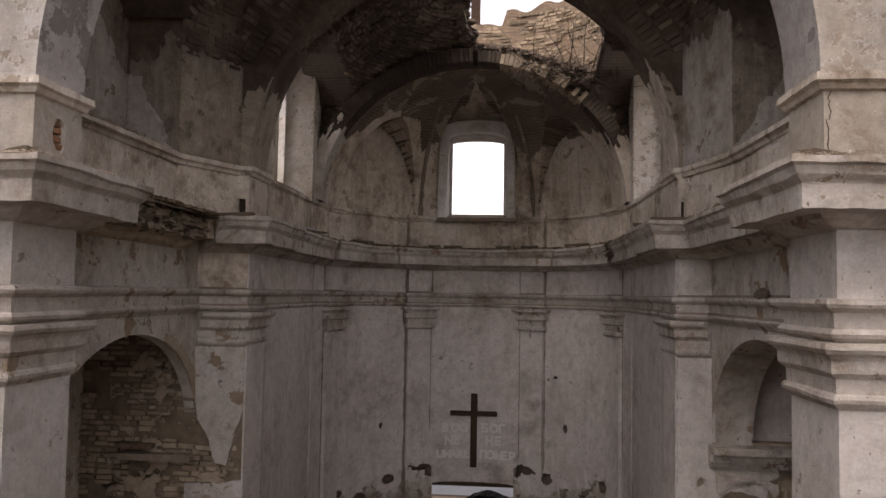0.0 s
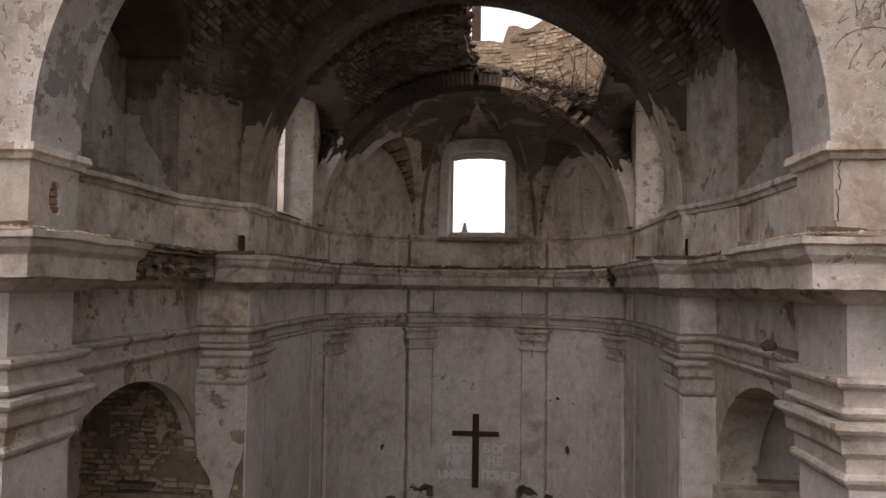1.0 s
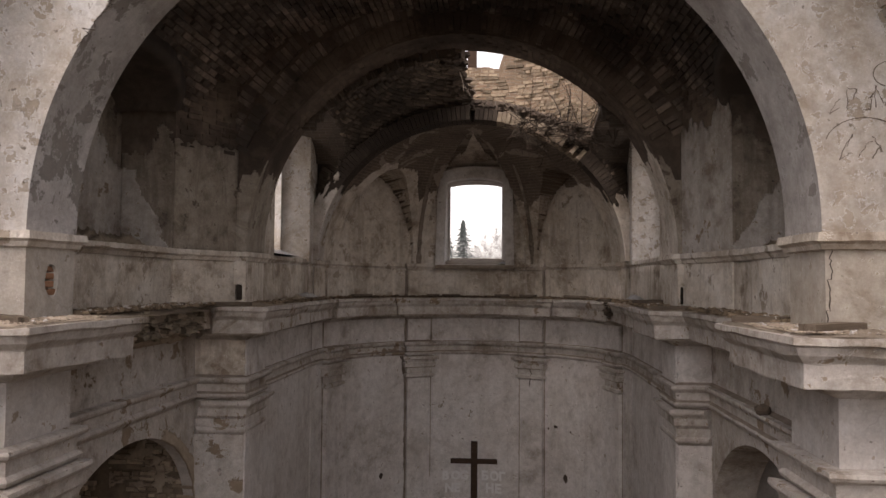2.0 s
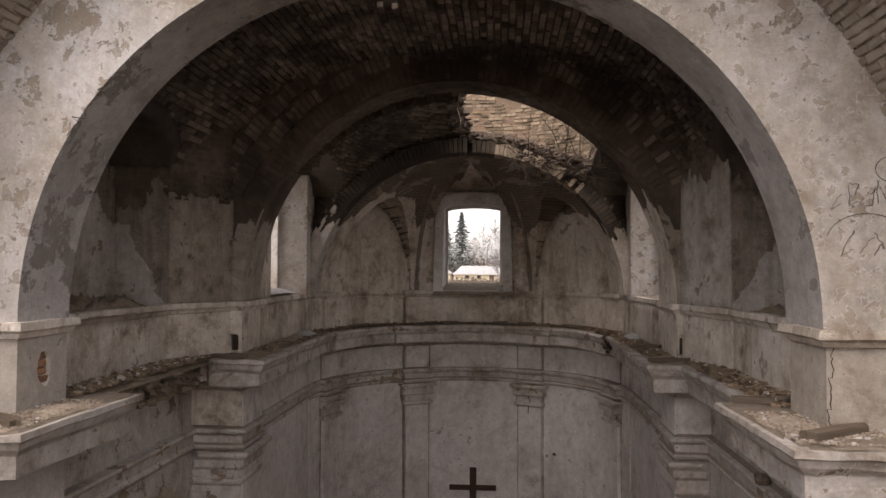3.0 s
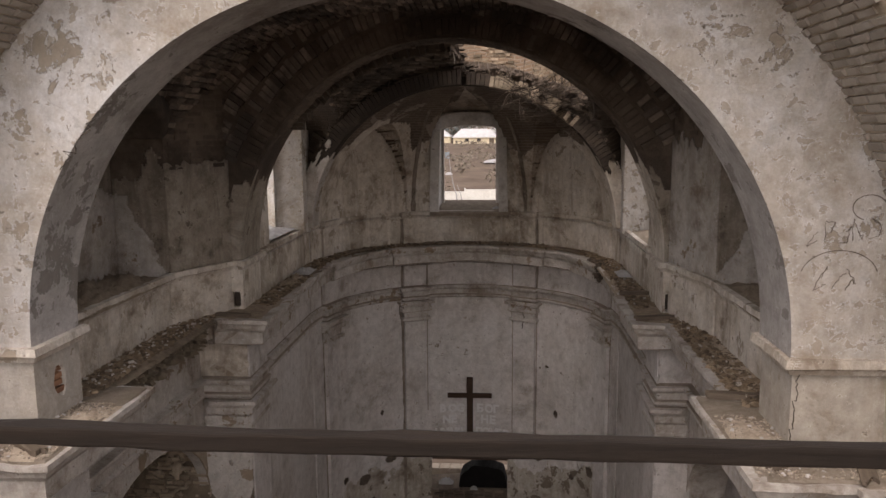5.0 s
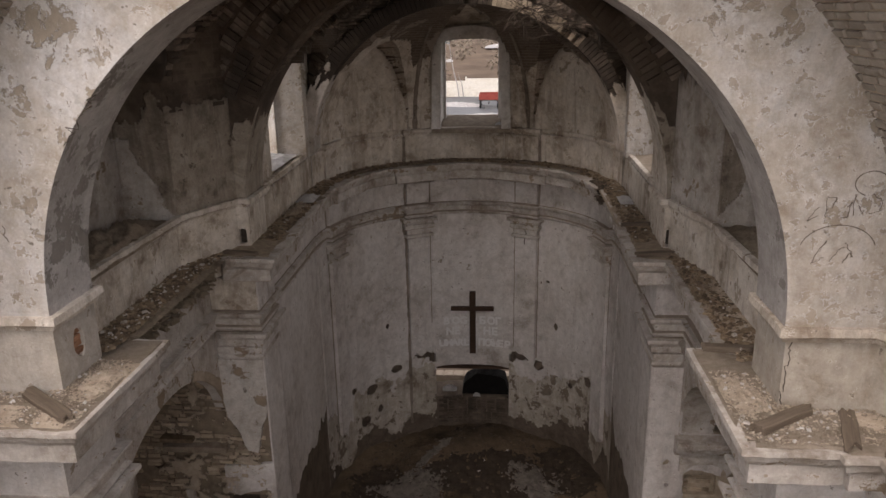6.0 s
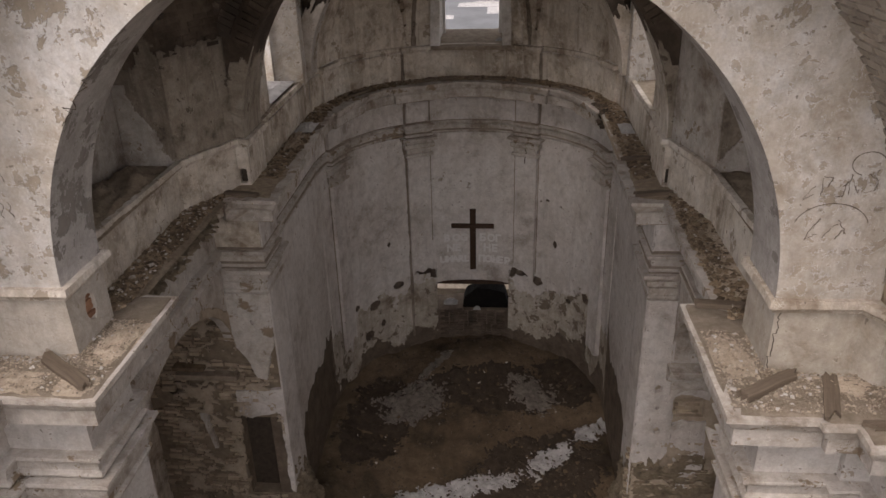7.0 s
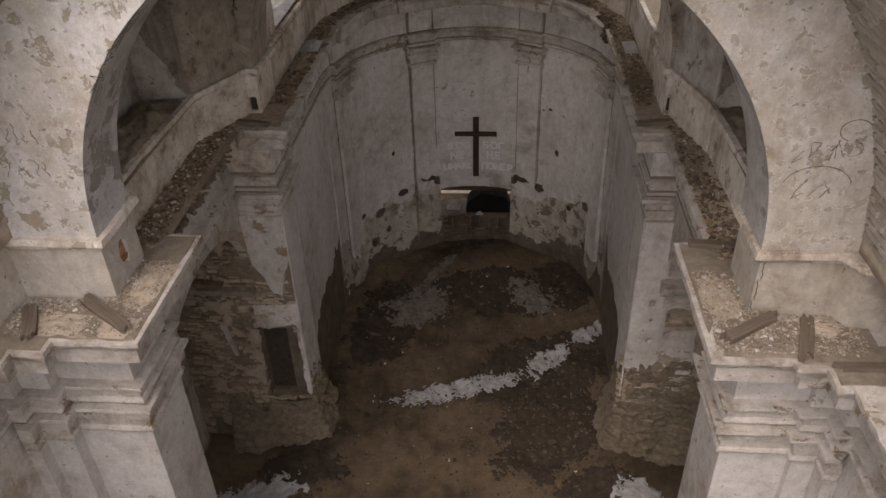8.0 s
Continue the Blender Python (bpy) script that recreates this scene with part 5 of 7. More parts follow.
# ---- holes cut into walls ----
def cut(ob, cutters):
    """Takes boxes (centre, half sizes, turn about z in degrees) out of a mesh."""
    cm = bmesh.new()
    r = random.Random(5)
    for (x, y, z), (a, b, c), deg in cutters:
        boxy = deg == 360
        vs = bmesh.ops.create_icosphere(cm, subdivisions=2, radius=1.0)["verts"]
        for v_ in vs:
            w = 1.05 + 0.5 * noise.noise(v_.co * 1.3 + Vector((x * 7, y * 7, z * 7)))
            if boxy:
                v_.co = Vector([math.copysign(abs(q) ** 0.35, q) for q in v_.co])
                w = 0.8 + 0.12 * noise.noise(v_.co * 2)
            v_.co = Vector((v_.co.x * a * w * 1.15, v_.co.y * b, v_.co.z * c * w * 1.15))
        bmesh.ops.transform(cm, matrix=Matrix.Translation((x, y, z)) @ Matrix.Rotation(radians(deg), 4, 'Z'), verts=vs)
    bmesh.ops.recalc_face_normals(cm, faces=cm.faces)
    me = bpy.data.meshes.new("cutter")
    cm.to_mesh(me)
    cm.free()
    tool = new("cutter", me)
    md = ob.modifiers.new("cut", 'BOOLEAN')
    md.operation, md.object, md.solver, md.use_self = 'DIFFERENCE', tool, 'EXACT', True
    bpy.context.view_layer.update()
    done = bpy.data.meshes.new_from_object(ob.evaluated_get(bpy.context.evaluated_depsgraph_get()))
    ob.modifiers.clear()
    ob.data = done
    bpy.data.objects.remove(tool)


def on_apse(deg, z, a, c, depth=0.16):
    x, y = apse_point(deg, R_APSE)
    return ((x, y, z), (a, depth, c), deg - 90)


HOLES_L = [on_apse(118.5 + 0.6, 4.36, 0.03, 0.04), on_apse(131.5, 3.33, 0.05, 0.06), on_apse(106.5, 4.6, 0.02, 0.03), on_apse(107.4, 2.22, 0.17, 0.12), on_apse(113.0, 2.36, 0.24, 0.10), on_apse(127.5, 2.13, 0.15, 0.10),
           on_apse(141.5, 1.82, 0.15, 0.12), on_apse(153.5, 2.03, 0.09, 0.09), on_apse(146.0, 1.05, 0.15, 0.12), on_apse(144.0, 7.60, 0.06, 0.06), on_apse(137.0, 1.2, 0.07, 0.09)]
HOLES_R = [on_apse(48.5, 3.37, 0.06, 0.09), on_apse(53.5, 4.46, 0.05, 0.03), on_apse(57.0, 4.4, 0.02, 0.03), on_apse(46.0, 4.4, 0.03, 0.02), on_apse(72.6, 2.26, 0.17, 0.12), on_apse(66.8, 2.36, 0.24, 0.11),
           on_apse(57.5, 2.22, 0.15, 0.12), on_apse(28.0, 2.35, 0.09, 0.09), on_apse(39.5, 2.0, 0.07, 0.05), on_apse(63.0, 3.9, 0.02, 0.03)]
for nm, hs in (("left", HOLES_L), ("right", HOLES_R)):
    cut(bpy.data.objects[f"plaster_apse_{nm}"], [h for h in hs if h[0][2] > 2.7])
    cut(bpy.data.objects[f"wall_apse_{nm}"], hs)
mid = [on_apse(89.0, 7.43, 0.05, 0.05), on_apse(93.5, 5.6, 0.02, 0.02)]
cut(bpy.data.objects["plaster_apse_middle"], mid)
cut(bpy.data.objects["wall_apse_middle"], mid)
for nm, hs in (("left", [((-3.13, 6.9, 7.47), (0.075, 0.35, 0.13), 360)]), ("right", [((3.09, 6.88, 7.47), (0.04, 0.35, 0.14), 360)])):
    cut(bpy.data.objects[f"pier_choir_{nm}"], hs)
cut(bpy.data.objects["plaster_pier_left"], [((-3.33, 6.86, 4.95), (0.035, 0.06, 0.05), 0)])
cut(bpy.data.objects["plaster_pier_right"], [((3.31, 6.86, 3.80), (0.05, 0.2, 0.07), 0), ((3.33, 6.86, 3.42), (0.03, 0.2, 0.03), 0), ((3.36, 6.86, 2.95), (0.05, 0.2, 0.06), 0)])
cut(bpy.data.objects["plinth_left"], [((-3.36, 2.72, 7.62), (0.07, 0.10, 0.13), 0)])
cut(bpy.data.objects["wall_chapel_far_left"], [((-3.42, 6.9, 4.02), (0.11, 0.3, 0.10), 0), ((-4.9, 6.9, 3.45), (0.13, 0.2, 0.06), 0)])
M_redbrick = lump("red_brick", (0.20, 0.10, 0.06), (0.38, 0.21, 0.13), 8.0, 0.95, 0.4)
for k, z in enumerate((7.53, 7.60, 7.67, 7.735)):
    bm = bmesh.new()
    box(bm, -3.45, -3.375 - 0.012 * (k % 2), 2.63 + 0.02 * k, 2.82 - 0.02 * (k % 3), z - 0.028, z + 0.026, 0.008)
    part("brick", bm, M_redbrick, bpy.data.objects["plinth_left"])
# dark fill painting in the shade inside the small pier niches
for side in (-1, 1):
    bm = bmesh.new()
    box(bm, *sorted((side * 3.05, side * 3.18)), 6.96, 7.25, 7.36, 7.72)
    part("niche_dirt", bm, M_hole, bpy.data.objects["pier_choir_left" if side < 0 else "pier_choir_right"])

# ---- brick faces of the vaults, laid course by course ----
def barrel_cells(cx, a, b, y0, y1, keep, t0, t1, seed, course=0.088, length=0.27, power=2.0):
    r = random.Random(seed)
    out, t, row = [], t0, 0
    pw = power
    while t < t1:
        y = y0 - (length / 2 if row % 2 else 0)
        while y < y1:
            px, pz = barrel(t, a, b, pw)
            qx, qz = barrel(t + 0.004, a, b, pw)
            c = Vector((cx + px, y + length / 2, SPRING + pz))
            n = Vector((-(qz - pz), 0, qx - px)).normalized()
            if y0 < c.y < y1 + 0.13 and keep(t, c.y) and r.random() > 0.03:
                up = Vector((-n.z, 0, n.x))
                out.append((c, Vector((0, 1, 0)), up, n, length - r.uniform(0.012, 0.03), course - r.uniform(0.012, 0.026)))
            y += length
        px, pz = barrel(t, a, b, pw)
        qx, qz = barrel(t + 0.004, a, b, pw)
        t += 0.004 * course / max(0.002, math.hypot(qx - px, qz - pz))
        row += 1
    return out


cells = [c for c in barrel_cells(CX, 3.74, 3.49, 3.1, 6.9, bay_keep, 0.15, math.pi - 0.15, 4, power=2.8)]
cells.sort(key=lambda c: (c[0] - Vector((-0.3, 4.2, 11.5))).length)
for c in cells[:300]:
    v, f = brick_shapes([c], 0.022, rb, 0.035)
    mesh_of("brick", v, f, M_sootbrick, vault1)
v, f = brick_shapes(cells[300:], 0.022, rb, 0.035)
tagged(mesh_of("brickwork", v, f, M_sootbrick, vault1), kind="stuff")
# the second arch: two rings of rough voussoirs on its face, and its brick soffit
arch2 = bpy.data.objects["arch_choir"]
rv = random.Random(52)
soffit = []
for k, (r0, ln) in enumerate(((0.0, 0.26), (0.28, 0.25), (0.55, 0.26), (0.83, 0.25))):
    t = 0.50
    while t < math.pi - 0.42:
        a, b = 3.03 + r0, 3.11 + r0
        n = Vector((math.cos(t) / a, 0, math.sin(t) / b)).normalized()
        c = Vector((a * math.cos(t), 6.9, SPRING + b * math.sin(t))) + n * (ln / 2 + 0.01 + rv.uniform(-0.01, 0.03))
        vault_z = SPRING + 3.5 * max(0.0, 1 - (abs(c.x - CX) / 3.75) ** 2.8) ** (1 / 2.8)
        if rv.random() > 0.06 + 0.05 * k and c.z < vault_z + 0.05 and (k == 0 or abs(c.x) < 3.3):
            v, f = brick_shapes([(c, n, Vector((-n.z, 0, n.x)), Vector((0, -1, 0)), ln - rv.uniform(0.01, 0.05), 0.088 - rv.uniform(0.004, 0.016))], 0.028, rv, 0.04)
            mesh_of("voussoir", v, f, M_ring if k == 0 else M_sootbrick, arch2)
        t += 0.088 / a
v, f = brick_shapes(barrel_cells(0.0, 3.03, 3.11, 6.93, 7.42, lambda t, y: True, 0.62, math.pi - 0.55, 19), 0.01, rv, 0.008)
tagged(mesh_of("brickwork", v, f, M_ring, arch2), kind="stuff")


def shell_cells(fn, keep, us, vstep, turn, seed, course, length):
    """Running bond over a curved shell fn(u, v), rows along u; the inner side is the one facing the point turn."""
    r = random.Random(seed)
    out = []
    v, row = vstep[0], 0
    while v < vstep[1]:
        u = us[0] + r.uniform(0, 0.03)
        while u < us[1]:
            p = Vector(fn(u, v))
            al = Vector(fn(u + 1e-3 * us[2], v)) - p
            speed = al.length / (1e-3 * us[2])
            up = Vector(fn(u, v + 1e-3)) - p
            if speed < 0.15 or up.length < 1e-6:
                break
            ln = length * (r.uniform(0.85, 1.1) if r.random() < 0.65 else r.uniform(0.45, 0.6))
            n = al.cross(up).normalized()
            if n.dot(Vector(turn) - p) < 0:
                n = -n
            if keep(u, v) and r.random() > 0.05:
                al.normalize()
                out.append((p, al, n.cross(al), n, ln - r.uniform(0.012, 0.035), course - r.uniform(0.012, 0.032)))
            u += ln / speed
        q = (Vector(fn(us[0] + 0.3 * (us[1] - us[0]), v + 1e-3)) - Vector(fn(us[0] + 0.3 * (us[1] - us[0]), v))).length / 1e-3
        v += course / max(0.5, q)
        row += 1
    return out


def lay(cells, near, parent, material, seed, jit, depth):
    """The bricks nearest to a spot as pieces, the rest joined."""
    r = random.Random(seed)
    cells.sort(key=lambda c: (c[0] - Vector(near)).length)
    for c in cells[:300]:
        v, f = brick_shapes([c], jit, r, depth)
        mesh_of("brick", v, f, material, parent)
    v, f = brick_shapes(cells[300:], jit, r, depth)
    tagged(mesh_of("brickwork", v, f, material, parent), kind="stuff")


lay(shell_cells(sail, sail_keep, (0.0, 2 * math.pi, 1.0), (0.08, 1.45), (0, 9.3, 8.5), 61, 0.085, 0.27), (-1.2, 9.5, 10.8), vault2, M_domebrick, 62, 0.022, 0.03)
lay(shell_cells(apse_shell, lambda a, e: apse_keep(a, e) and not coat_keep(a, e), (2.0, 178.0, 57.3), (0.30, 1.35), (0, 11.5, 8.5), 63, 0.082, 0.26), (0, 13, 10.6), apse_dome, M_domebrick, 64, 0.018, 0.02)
M_greybrick = lump("grey_brick", (0.24, 0.20, 0.165), (0.42, 0.375, 0.325), 4.0, 0.95, 0.22)
cells = barrel_cells(CX, 4.09, 4.07, 0.3, 2.31, nave_keep, 0.05, math.pi - 0.05, 8, 0.078, 0.26)
cells.sort(key=lambda c: (c[0] - Vector((3.2, 1.6, 10.5))).length)
for c in cells[:300]:
    v, f = brick_shapes([c], 0.007, rb, 0.010)
    mesh_of("brick", v, f, M_greybrick, nave_vault)
v, f = brick_shapes(cells[300:], 0.007, rb, 0.010)
tagged(mesh_of("brickwork", v, f, M_greybrick, nave_vault), kind="stuff")

ridge = thing("brick_stub", "stub of pale brickwork standing on the vault", "brickwork")
rg = random.Random(6)
for row in range(8):
    for k in range(6):
        if rg.random() < 0.12 + 0.05 * row:
            continue
        bm = bmesh.new()
        x0 = -1.45 + 0.27 * k + (0.13 if row % 2 else 0)
        box(bm, x0, x0 + rg.uniform(0.2, 0.25), 4.98 + rg.uniform(-0.02, 0.02), 5.22, 11.87 + row * 0.082, 11.87 + row * 0.082 + 0.068, 0.006)
        part("brick", bm, M_palebrick, ridge)

# weathered bricks of the open attic wall behind the break
cells, rr, row, z = [], random.Random(3), 0, 10.5
while z < 12.95:
    a = 104.0 + (2.2 if row % 2 else 0)
    while a > 2:
        w = rr.uniform(0.2, 0.27) if rr.random() < 0.55 else rr.uniform(0.11, 0.16)
        da = math.degrees(w / 3.42)
        c = a - da / 2
        if z < attic_top(c) - 0.02 and rr.random() > 0.09 and noise.noise((c * 0.08, z * 1.4, 9)) + 0.3 * noise.noise((c * 0.3, z * 5, 9)) < 0.26:
            n = Vector((-math.cos(radians(c)), -math.sin(radians(c)), 0))
            cells.append((Vector((*apse_point(c, 3.43), z + 0.04)), Vector((n.y, -n.x, rr.uniform(-0.04, 0.04))), Vector((0, 0, 1)), n, w - rr.uniform(0.01, 0.03), 0.082 - rr.uniform(0.01, 0.024)))
        a -= da
    z += 0.082
    row += 1
v, f = brick_shapes(cells, 0.03, rr, 0.035)
tagged(mesh_of("brickwork", v, f, M_palebrick, bpy.data.objects["attic_wall_apse"]), kind="stuff")

# ---- painted words on the apse wall ----
words = thing("painted_words", "faded pale painted words in two columns on the apse wall", "lettering")
for text, x, z, size, gap in (("BOG", -0.72, 3.12, 0.27, 0.20), ("NE", -0.66, 2.84, 0.27, 0.21), ("UMARL", -0.84, 2.53, 0.25, 0.155), ("\u0411\u041e\u0413", 0.17, 3.12, 0.27, 0.20), ("\u041d\u0415", 0.27, 2.84, 0.27, 0.21),
                              ("\u041f\u041e\u041c\u0415\u0420", 0.14, 2.53, 0.25, 0.165)):
    for k, ch in enumerate(text):
        cu = bpy.data.curves.new("letter", 'FONT')
        cu.body, cu.size, cu.extrude, cu.resolution_u, cu.offset = ch, size, 0.001, 2, 0.013
        tmp = new("letter", cu)
        tmp.matrix_world = pose(x + k * gap, 0, z, 90, 0, 0)
        bpy.context.view_layer.update()
        me = bpy.data.meshes.new_from_object(tmp.evaluated_get(bpy.context.evaluated_depsgraph_get()))
        me.transform(tmp.matrix_world)
        bpy.data.objects.remove(tmp)
        for vt in me.vertices:
            vt.co.y = APSE[1] + math.sqrt((R_APSE - 0.054) ** 2 - vt.co.x ** 2) - 0.003 + vt.co.y
        me.materials.clear()
        me.materials.append(M_letter)
        ob = new("letter", me)
        ob.parent = words

# ---- scratched strokes and cracks ----
def ribbon(name, pts, put, width, material, parent=None, label=""):
    verts, faces = [], []
    for i, (s, z) in enumerate(pts):
        a, b = pts[max(0, i - 1)], pts[min(len(pts) - 1, i + 1)]
        d = Vector((b[0] - a[0], b[1] - a[1])).normalized()
        w = width * (0.5 + 0.5 * abs(noise.noise((s * 7, z * 7, 1))) * 2) / 2
        verts += [put(s - d.y * w, z + d.x * w), put(s + d.y * w, z - d.x * w)]
        if i:
            k = 2 * i
            faces.append((k - 2, k - 1, k + 1, k))
    ob = mesh_of(name, verts, faces, material, parent, label)
    sol = ob.modifiers.new("thickness", 'SOLIDIFY')
    sol.thickness = 0.002
    return ob


def wiggle(x0, z0, x1, z1, n, amp, seed):
    return [(x0 + (x1 - x0) * i / n + amp * noise.noise((i * 0.7, seed, 0)), z0 + (z1 - z0) * i / n + amp * noise.noise((i * 0.7, seed, 4))) for i in range(n + 1)]


def on_face(s, z):
    return (s, 2.316, z)


scr = thing("scratched_strokes", "dark scratched strokes on the cream arch face", "graffiti")
rs = random.Random(21)
def glyph(x, z, h, r):
    """An unreadable scratched sign of two or three straight strokes."""
    w = h * r.uniform(0.35, 0.6)
    corners = [(x, z), (x, z + h), (x + w, z + h * r.uniform(0.6, 1.0)), (x + w * r.uniform(0.6, 1.1), z + h * r.uniform(0.0, 0.3)), (x + w * 0.5, z + h * 0.5)]
    r.shuffle(corners)
    for a, b in list(zip(corners, corners[1:]))[:r.choice((2, 3, 3))]:
        ribbon("stroke", wiggle(*a, *b, 6, 0.018, r.random() * 50), on_face, r.uniform(0.006, 0.011), M_scratch, scr)


for x0, z0, h, n in ((3.17, 8.97, 0.17, 5), (3.24, 8.60, 0.22, 3)):
    for k in range(n):
        glyph(x0 + k * 0.115 + rs.uniform(-0.015, 0.015), z0 + k * 0.016 + rs.uniform(-0.015, 0.015), h * rs.uniform(0.75, 1.1), rs)
ribbon("arc_stroke", [(3.42 + 0.30 * math.cos(t), 8.72 + 0.22 * math.sin(t)) for t in steps(0.25, 2.9, 18)], on_face, 0.010, M_scratch, scr)
ribbon("arc_stroke", [(3.62 + 0.13 * math.cos(t), 9.28 + 0.10 * math.sin(t)) for t in steps(0.1, 4.4, 16)], on_face, 0.010, M_scratch, scr)
scl = thing("scratched_strokes", "faint scratched strokes on the pale arch face", "graffiti")
for x0, z0, n in ((-4.1, 9.1, 6), (-4.0, 8.75, 5)):
    for k in range(n):
        x = x0 + k * 0.1
        ribbon("stroke", wiggle(x, z0, x + rs.uniform(-0.05, 0.08), z0 + rs.uniform(0.08, 0.2), 7, 0.04, rs.random() * 50), on_face, 0.009, M_scratch, scl)
crack = thing("plaster_crack", "dark jagged crack down the plinth corner", "crack")
ribbon("gap", wiggle(3.17, 7.93, 3.135, 7.32, 18, 0.05, 3), lambda s, z: (s, 2.337, z), 0.013, M_hole, crack)
crack2 = thing("plaster_crack", "long crack across the arch face", "crack")
ribbon("gap", wiggle(-2.95, 9.6, -2.62, 10.02, 16, 0.09, 8), on_face, 0.014, M_hole, crack2)
hang = thing("hanging_cord", "thin dark cord hanging from a capital", "cord")
ribbon("strand", wiggle(1.30, 5.98, 1.26, 5.32, 14, 0.05, 6), lambda s, z: (s, APSE[1] + math.sqrt(2.93 ** 2 - s * s), z), 0.02, M_hole, hang)

# ---- rubble, snow and boards ----
def chunks(name, spots, material, label, category, seed, parent=None):
    """Many small broken stones as one mesh. A spot: x, y, z of the ground, size."""
    r = random.Random(seed)
    verts, faces = [], []
    base = [(-1, -1, -0.6), (1, -1, -0.6), (1, 1, -0.6), (-1, 1, -0.6), (-0.7, -0.8, 0.6), (0.8, -0.7, 0.5), (0.7, 0.8, 0.6), (-0.8, 0.7, 0.45)]
    for x, y, z, s in spots:
        o = len(verts)
        m = Matrix.Rotation(r.uniform(0, 6.28), 3, 'Z') @ Matrix.Rotation(r.uniform(-0.5, 0.5), 3, 'X')
        sx, sy, sz = s * r.uniform(0.6, 1.3), s * r.uniform(0.4, 1.0), s * r.uniform(0.4, 0.9)
        for bx, by, bz in base:
            p = m @ Vector((bx * sx * r.uniform(0.7, 1.1) / 2, by * sy * r.uniform(0.7, 1.1) / 2, bz * sz * r.uniform(0.7, 1.1) / 2))
            verts.append((x + p.x, y + p.y, z + p.z + sz * 0.12))
        faces += [tuple(o + i for i in f) for f in ((3, 2, 1, 0), (4, 5, 6, 7), (0, 1, 5, 4), (1, 2, 6, 5), (2, 3, 7, 6), (3, 0, 4, 7))]
    ob = mesh_of(name, verts, faces, material, parent)
    return tagged(ob, label, category, kind="stuff")


def inside(x, y):
    if y > 10.93:
        return math.hypot(x, y - 10.93) < 3.0
    return abs(x) < (3.0 if y > 7.7 else 3.3 if y > 6.0 else 3.8)


rf = random.Random(31)
spots = []
while len(spots) < 8200:
    x, y = rf.uniform(-4, 4), rf.uniform(3.2, 14.0)
    if not inside(x, y):
        continue
    dens = 0.25 + 0.75 * max(0, noise.noise((x * 0.5, y * 0.5, 40)) + 0.35 * (x > 0.3) * (y < 9.5) + 0.3 * (y > 11.5) * (abs(x) > 1.3))
    if rf.random() < dens:
        spots.append((x, y, floor_z(x, y) - 0.05, 0.015 + 0.05 * rf.random() ** 2 + (0.09 if rf.random() < 0.02 else 0)))
chunks("floor_rubble", spots[:5200], M_clod, "broken brick and mortar strewn on the floor", "rubble", 1)
chunks("dark_litter", spots[5200:], M_earth, "dark clods and litter on the floor", "litter", 2)
grit = [(rf.gauss(1.7, 0.9), rf.gauss(7.6, 1.3), 0.02 + 0.09 * rf.random() ** 3) for _ in range(1700)]
chunks("broken_stone", [(x, y, floor_z(x, y) - 0.05, q) for x, y, q in grit if inside(x, y) and y > 4], M_clod, "grey broken stone and mortar on the floor", "rubble", 22)
bits = [(rf.uniform(-3, 3), rf.uniform(5.5, 12.5), 0.02 + 0.06 * rf.random() ** 3) for _ in range(55)]
chunks("plaster_bits", [(x, y, floor_z(x, y) - 0.05, s) for x, y, s in bits if inside(x, y)], M_mould, "pale bits of fallen plaster", "plaster", 3)


def patch(name, cx, cy, hx, hy, turn, seed, thresh, label, material=None):
    """A thin snow patch that follows the floor, with a frayed edge."""
    ct, st = math.cos(turn), math.sin(turn)
    def keep(u, v):
        k = 1 - (u / hx) ** 2 - (v / hy) ** 2
        if material is M_mud:
            return k + 0.5 * noise.noise((u * 1.6, v * 1.6, seed)) + 0.4 * noise.noise((u * 5, v * 5, seed)) + 0.25 * noise.noise((u * 15, v * 15, seed)) > thresh
        return k + 0.75 * noise.noise((u * 3.0, v * 3.0, seed)) + 0.6 * noise.noise((u * 9, v * 9, seed)) + 0.5 * noise.noise((u * 24, v * 24, seed)) > thresh
    def at(u, v):
        x, y = cx + u * ct - v * st, cy + u * st + v * ct
        return (x, y, floor_z(x, y) - (0.042 if material is M_mud else 0.028) + 0.008 * noise.noise((x * 6, y * 6, 2)))
    ob = sheet(name, at, steps(-hx * 1.15, hx * 1.15, int(hx * (55 if material is M_mud else 90))), steps(-hy * 1.3, hy * 1.3, int(hy * (60 if material is M_mud else 100))), material or M_snow, keep, 0.006 if material is M_mud else 0.012, label)
    return tagged(ob, label, name.split("_")[-1] if material else "snow", kind="stuff")


patch("snow_patch", -0.2, 8.42, 1.75, 0.34, 0.27, 3.0, 0.35, "strip of old dirty snow on the floor")
patch("snow_patch", 1.75, 9.4, 0.75, 0.34, 0.62, 5.0, 0.3, "strip of old dirty snow on the floor")
patch("snow_patch", 2.75, 10.2, 0.55, 0.30, 0.6, 9.0, 0.35, "strip of old dirty snow on the floor")
patch("lime_spill", -1.35, 11.1, 1.05, 0.9, 0.5, 12.0, 0.5, "worn patch of lime and snow on the floor", M_lime)
patch("lime_spill", -0.9, 12.4, 0.75, 0.18, 0.9, 15.0, 0.4, "worn patch of lime and snow on the floor", M_lime)
patch("lime_spill", 1.5, 11.5, 0.85, 0.6, -0.5, 18.0, 0.5, "worn patch of lime and snow on the floor", M_lime)
patch("snow_patch", -3.9, 5.4, 0.9, 0.45, 0.2, 21.0, 0.2, "snow drifted in by the pier foot")
patch("snow_patch", 3.3, 5.6, 0.5, 0.5, 0.2, 24.0, 0.3, "snow drifted in by the pier foot")

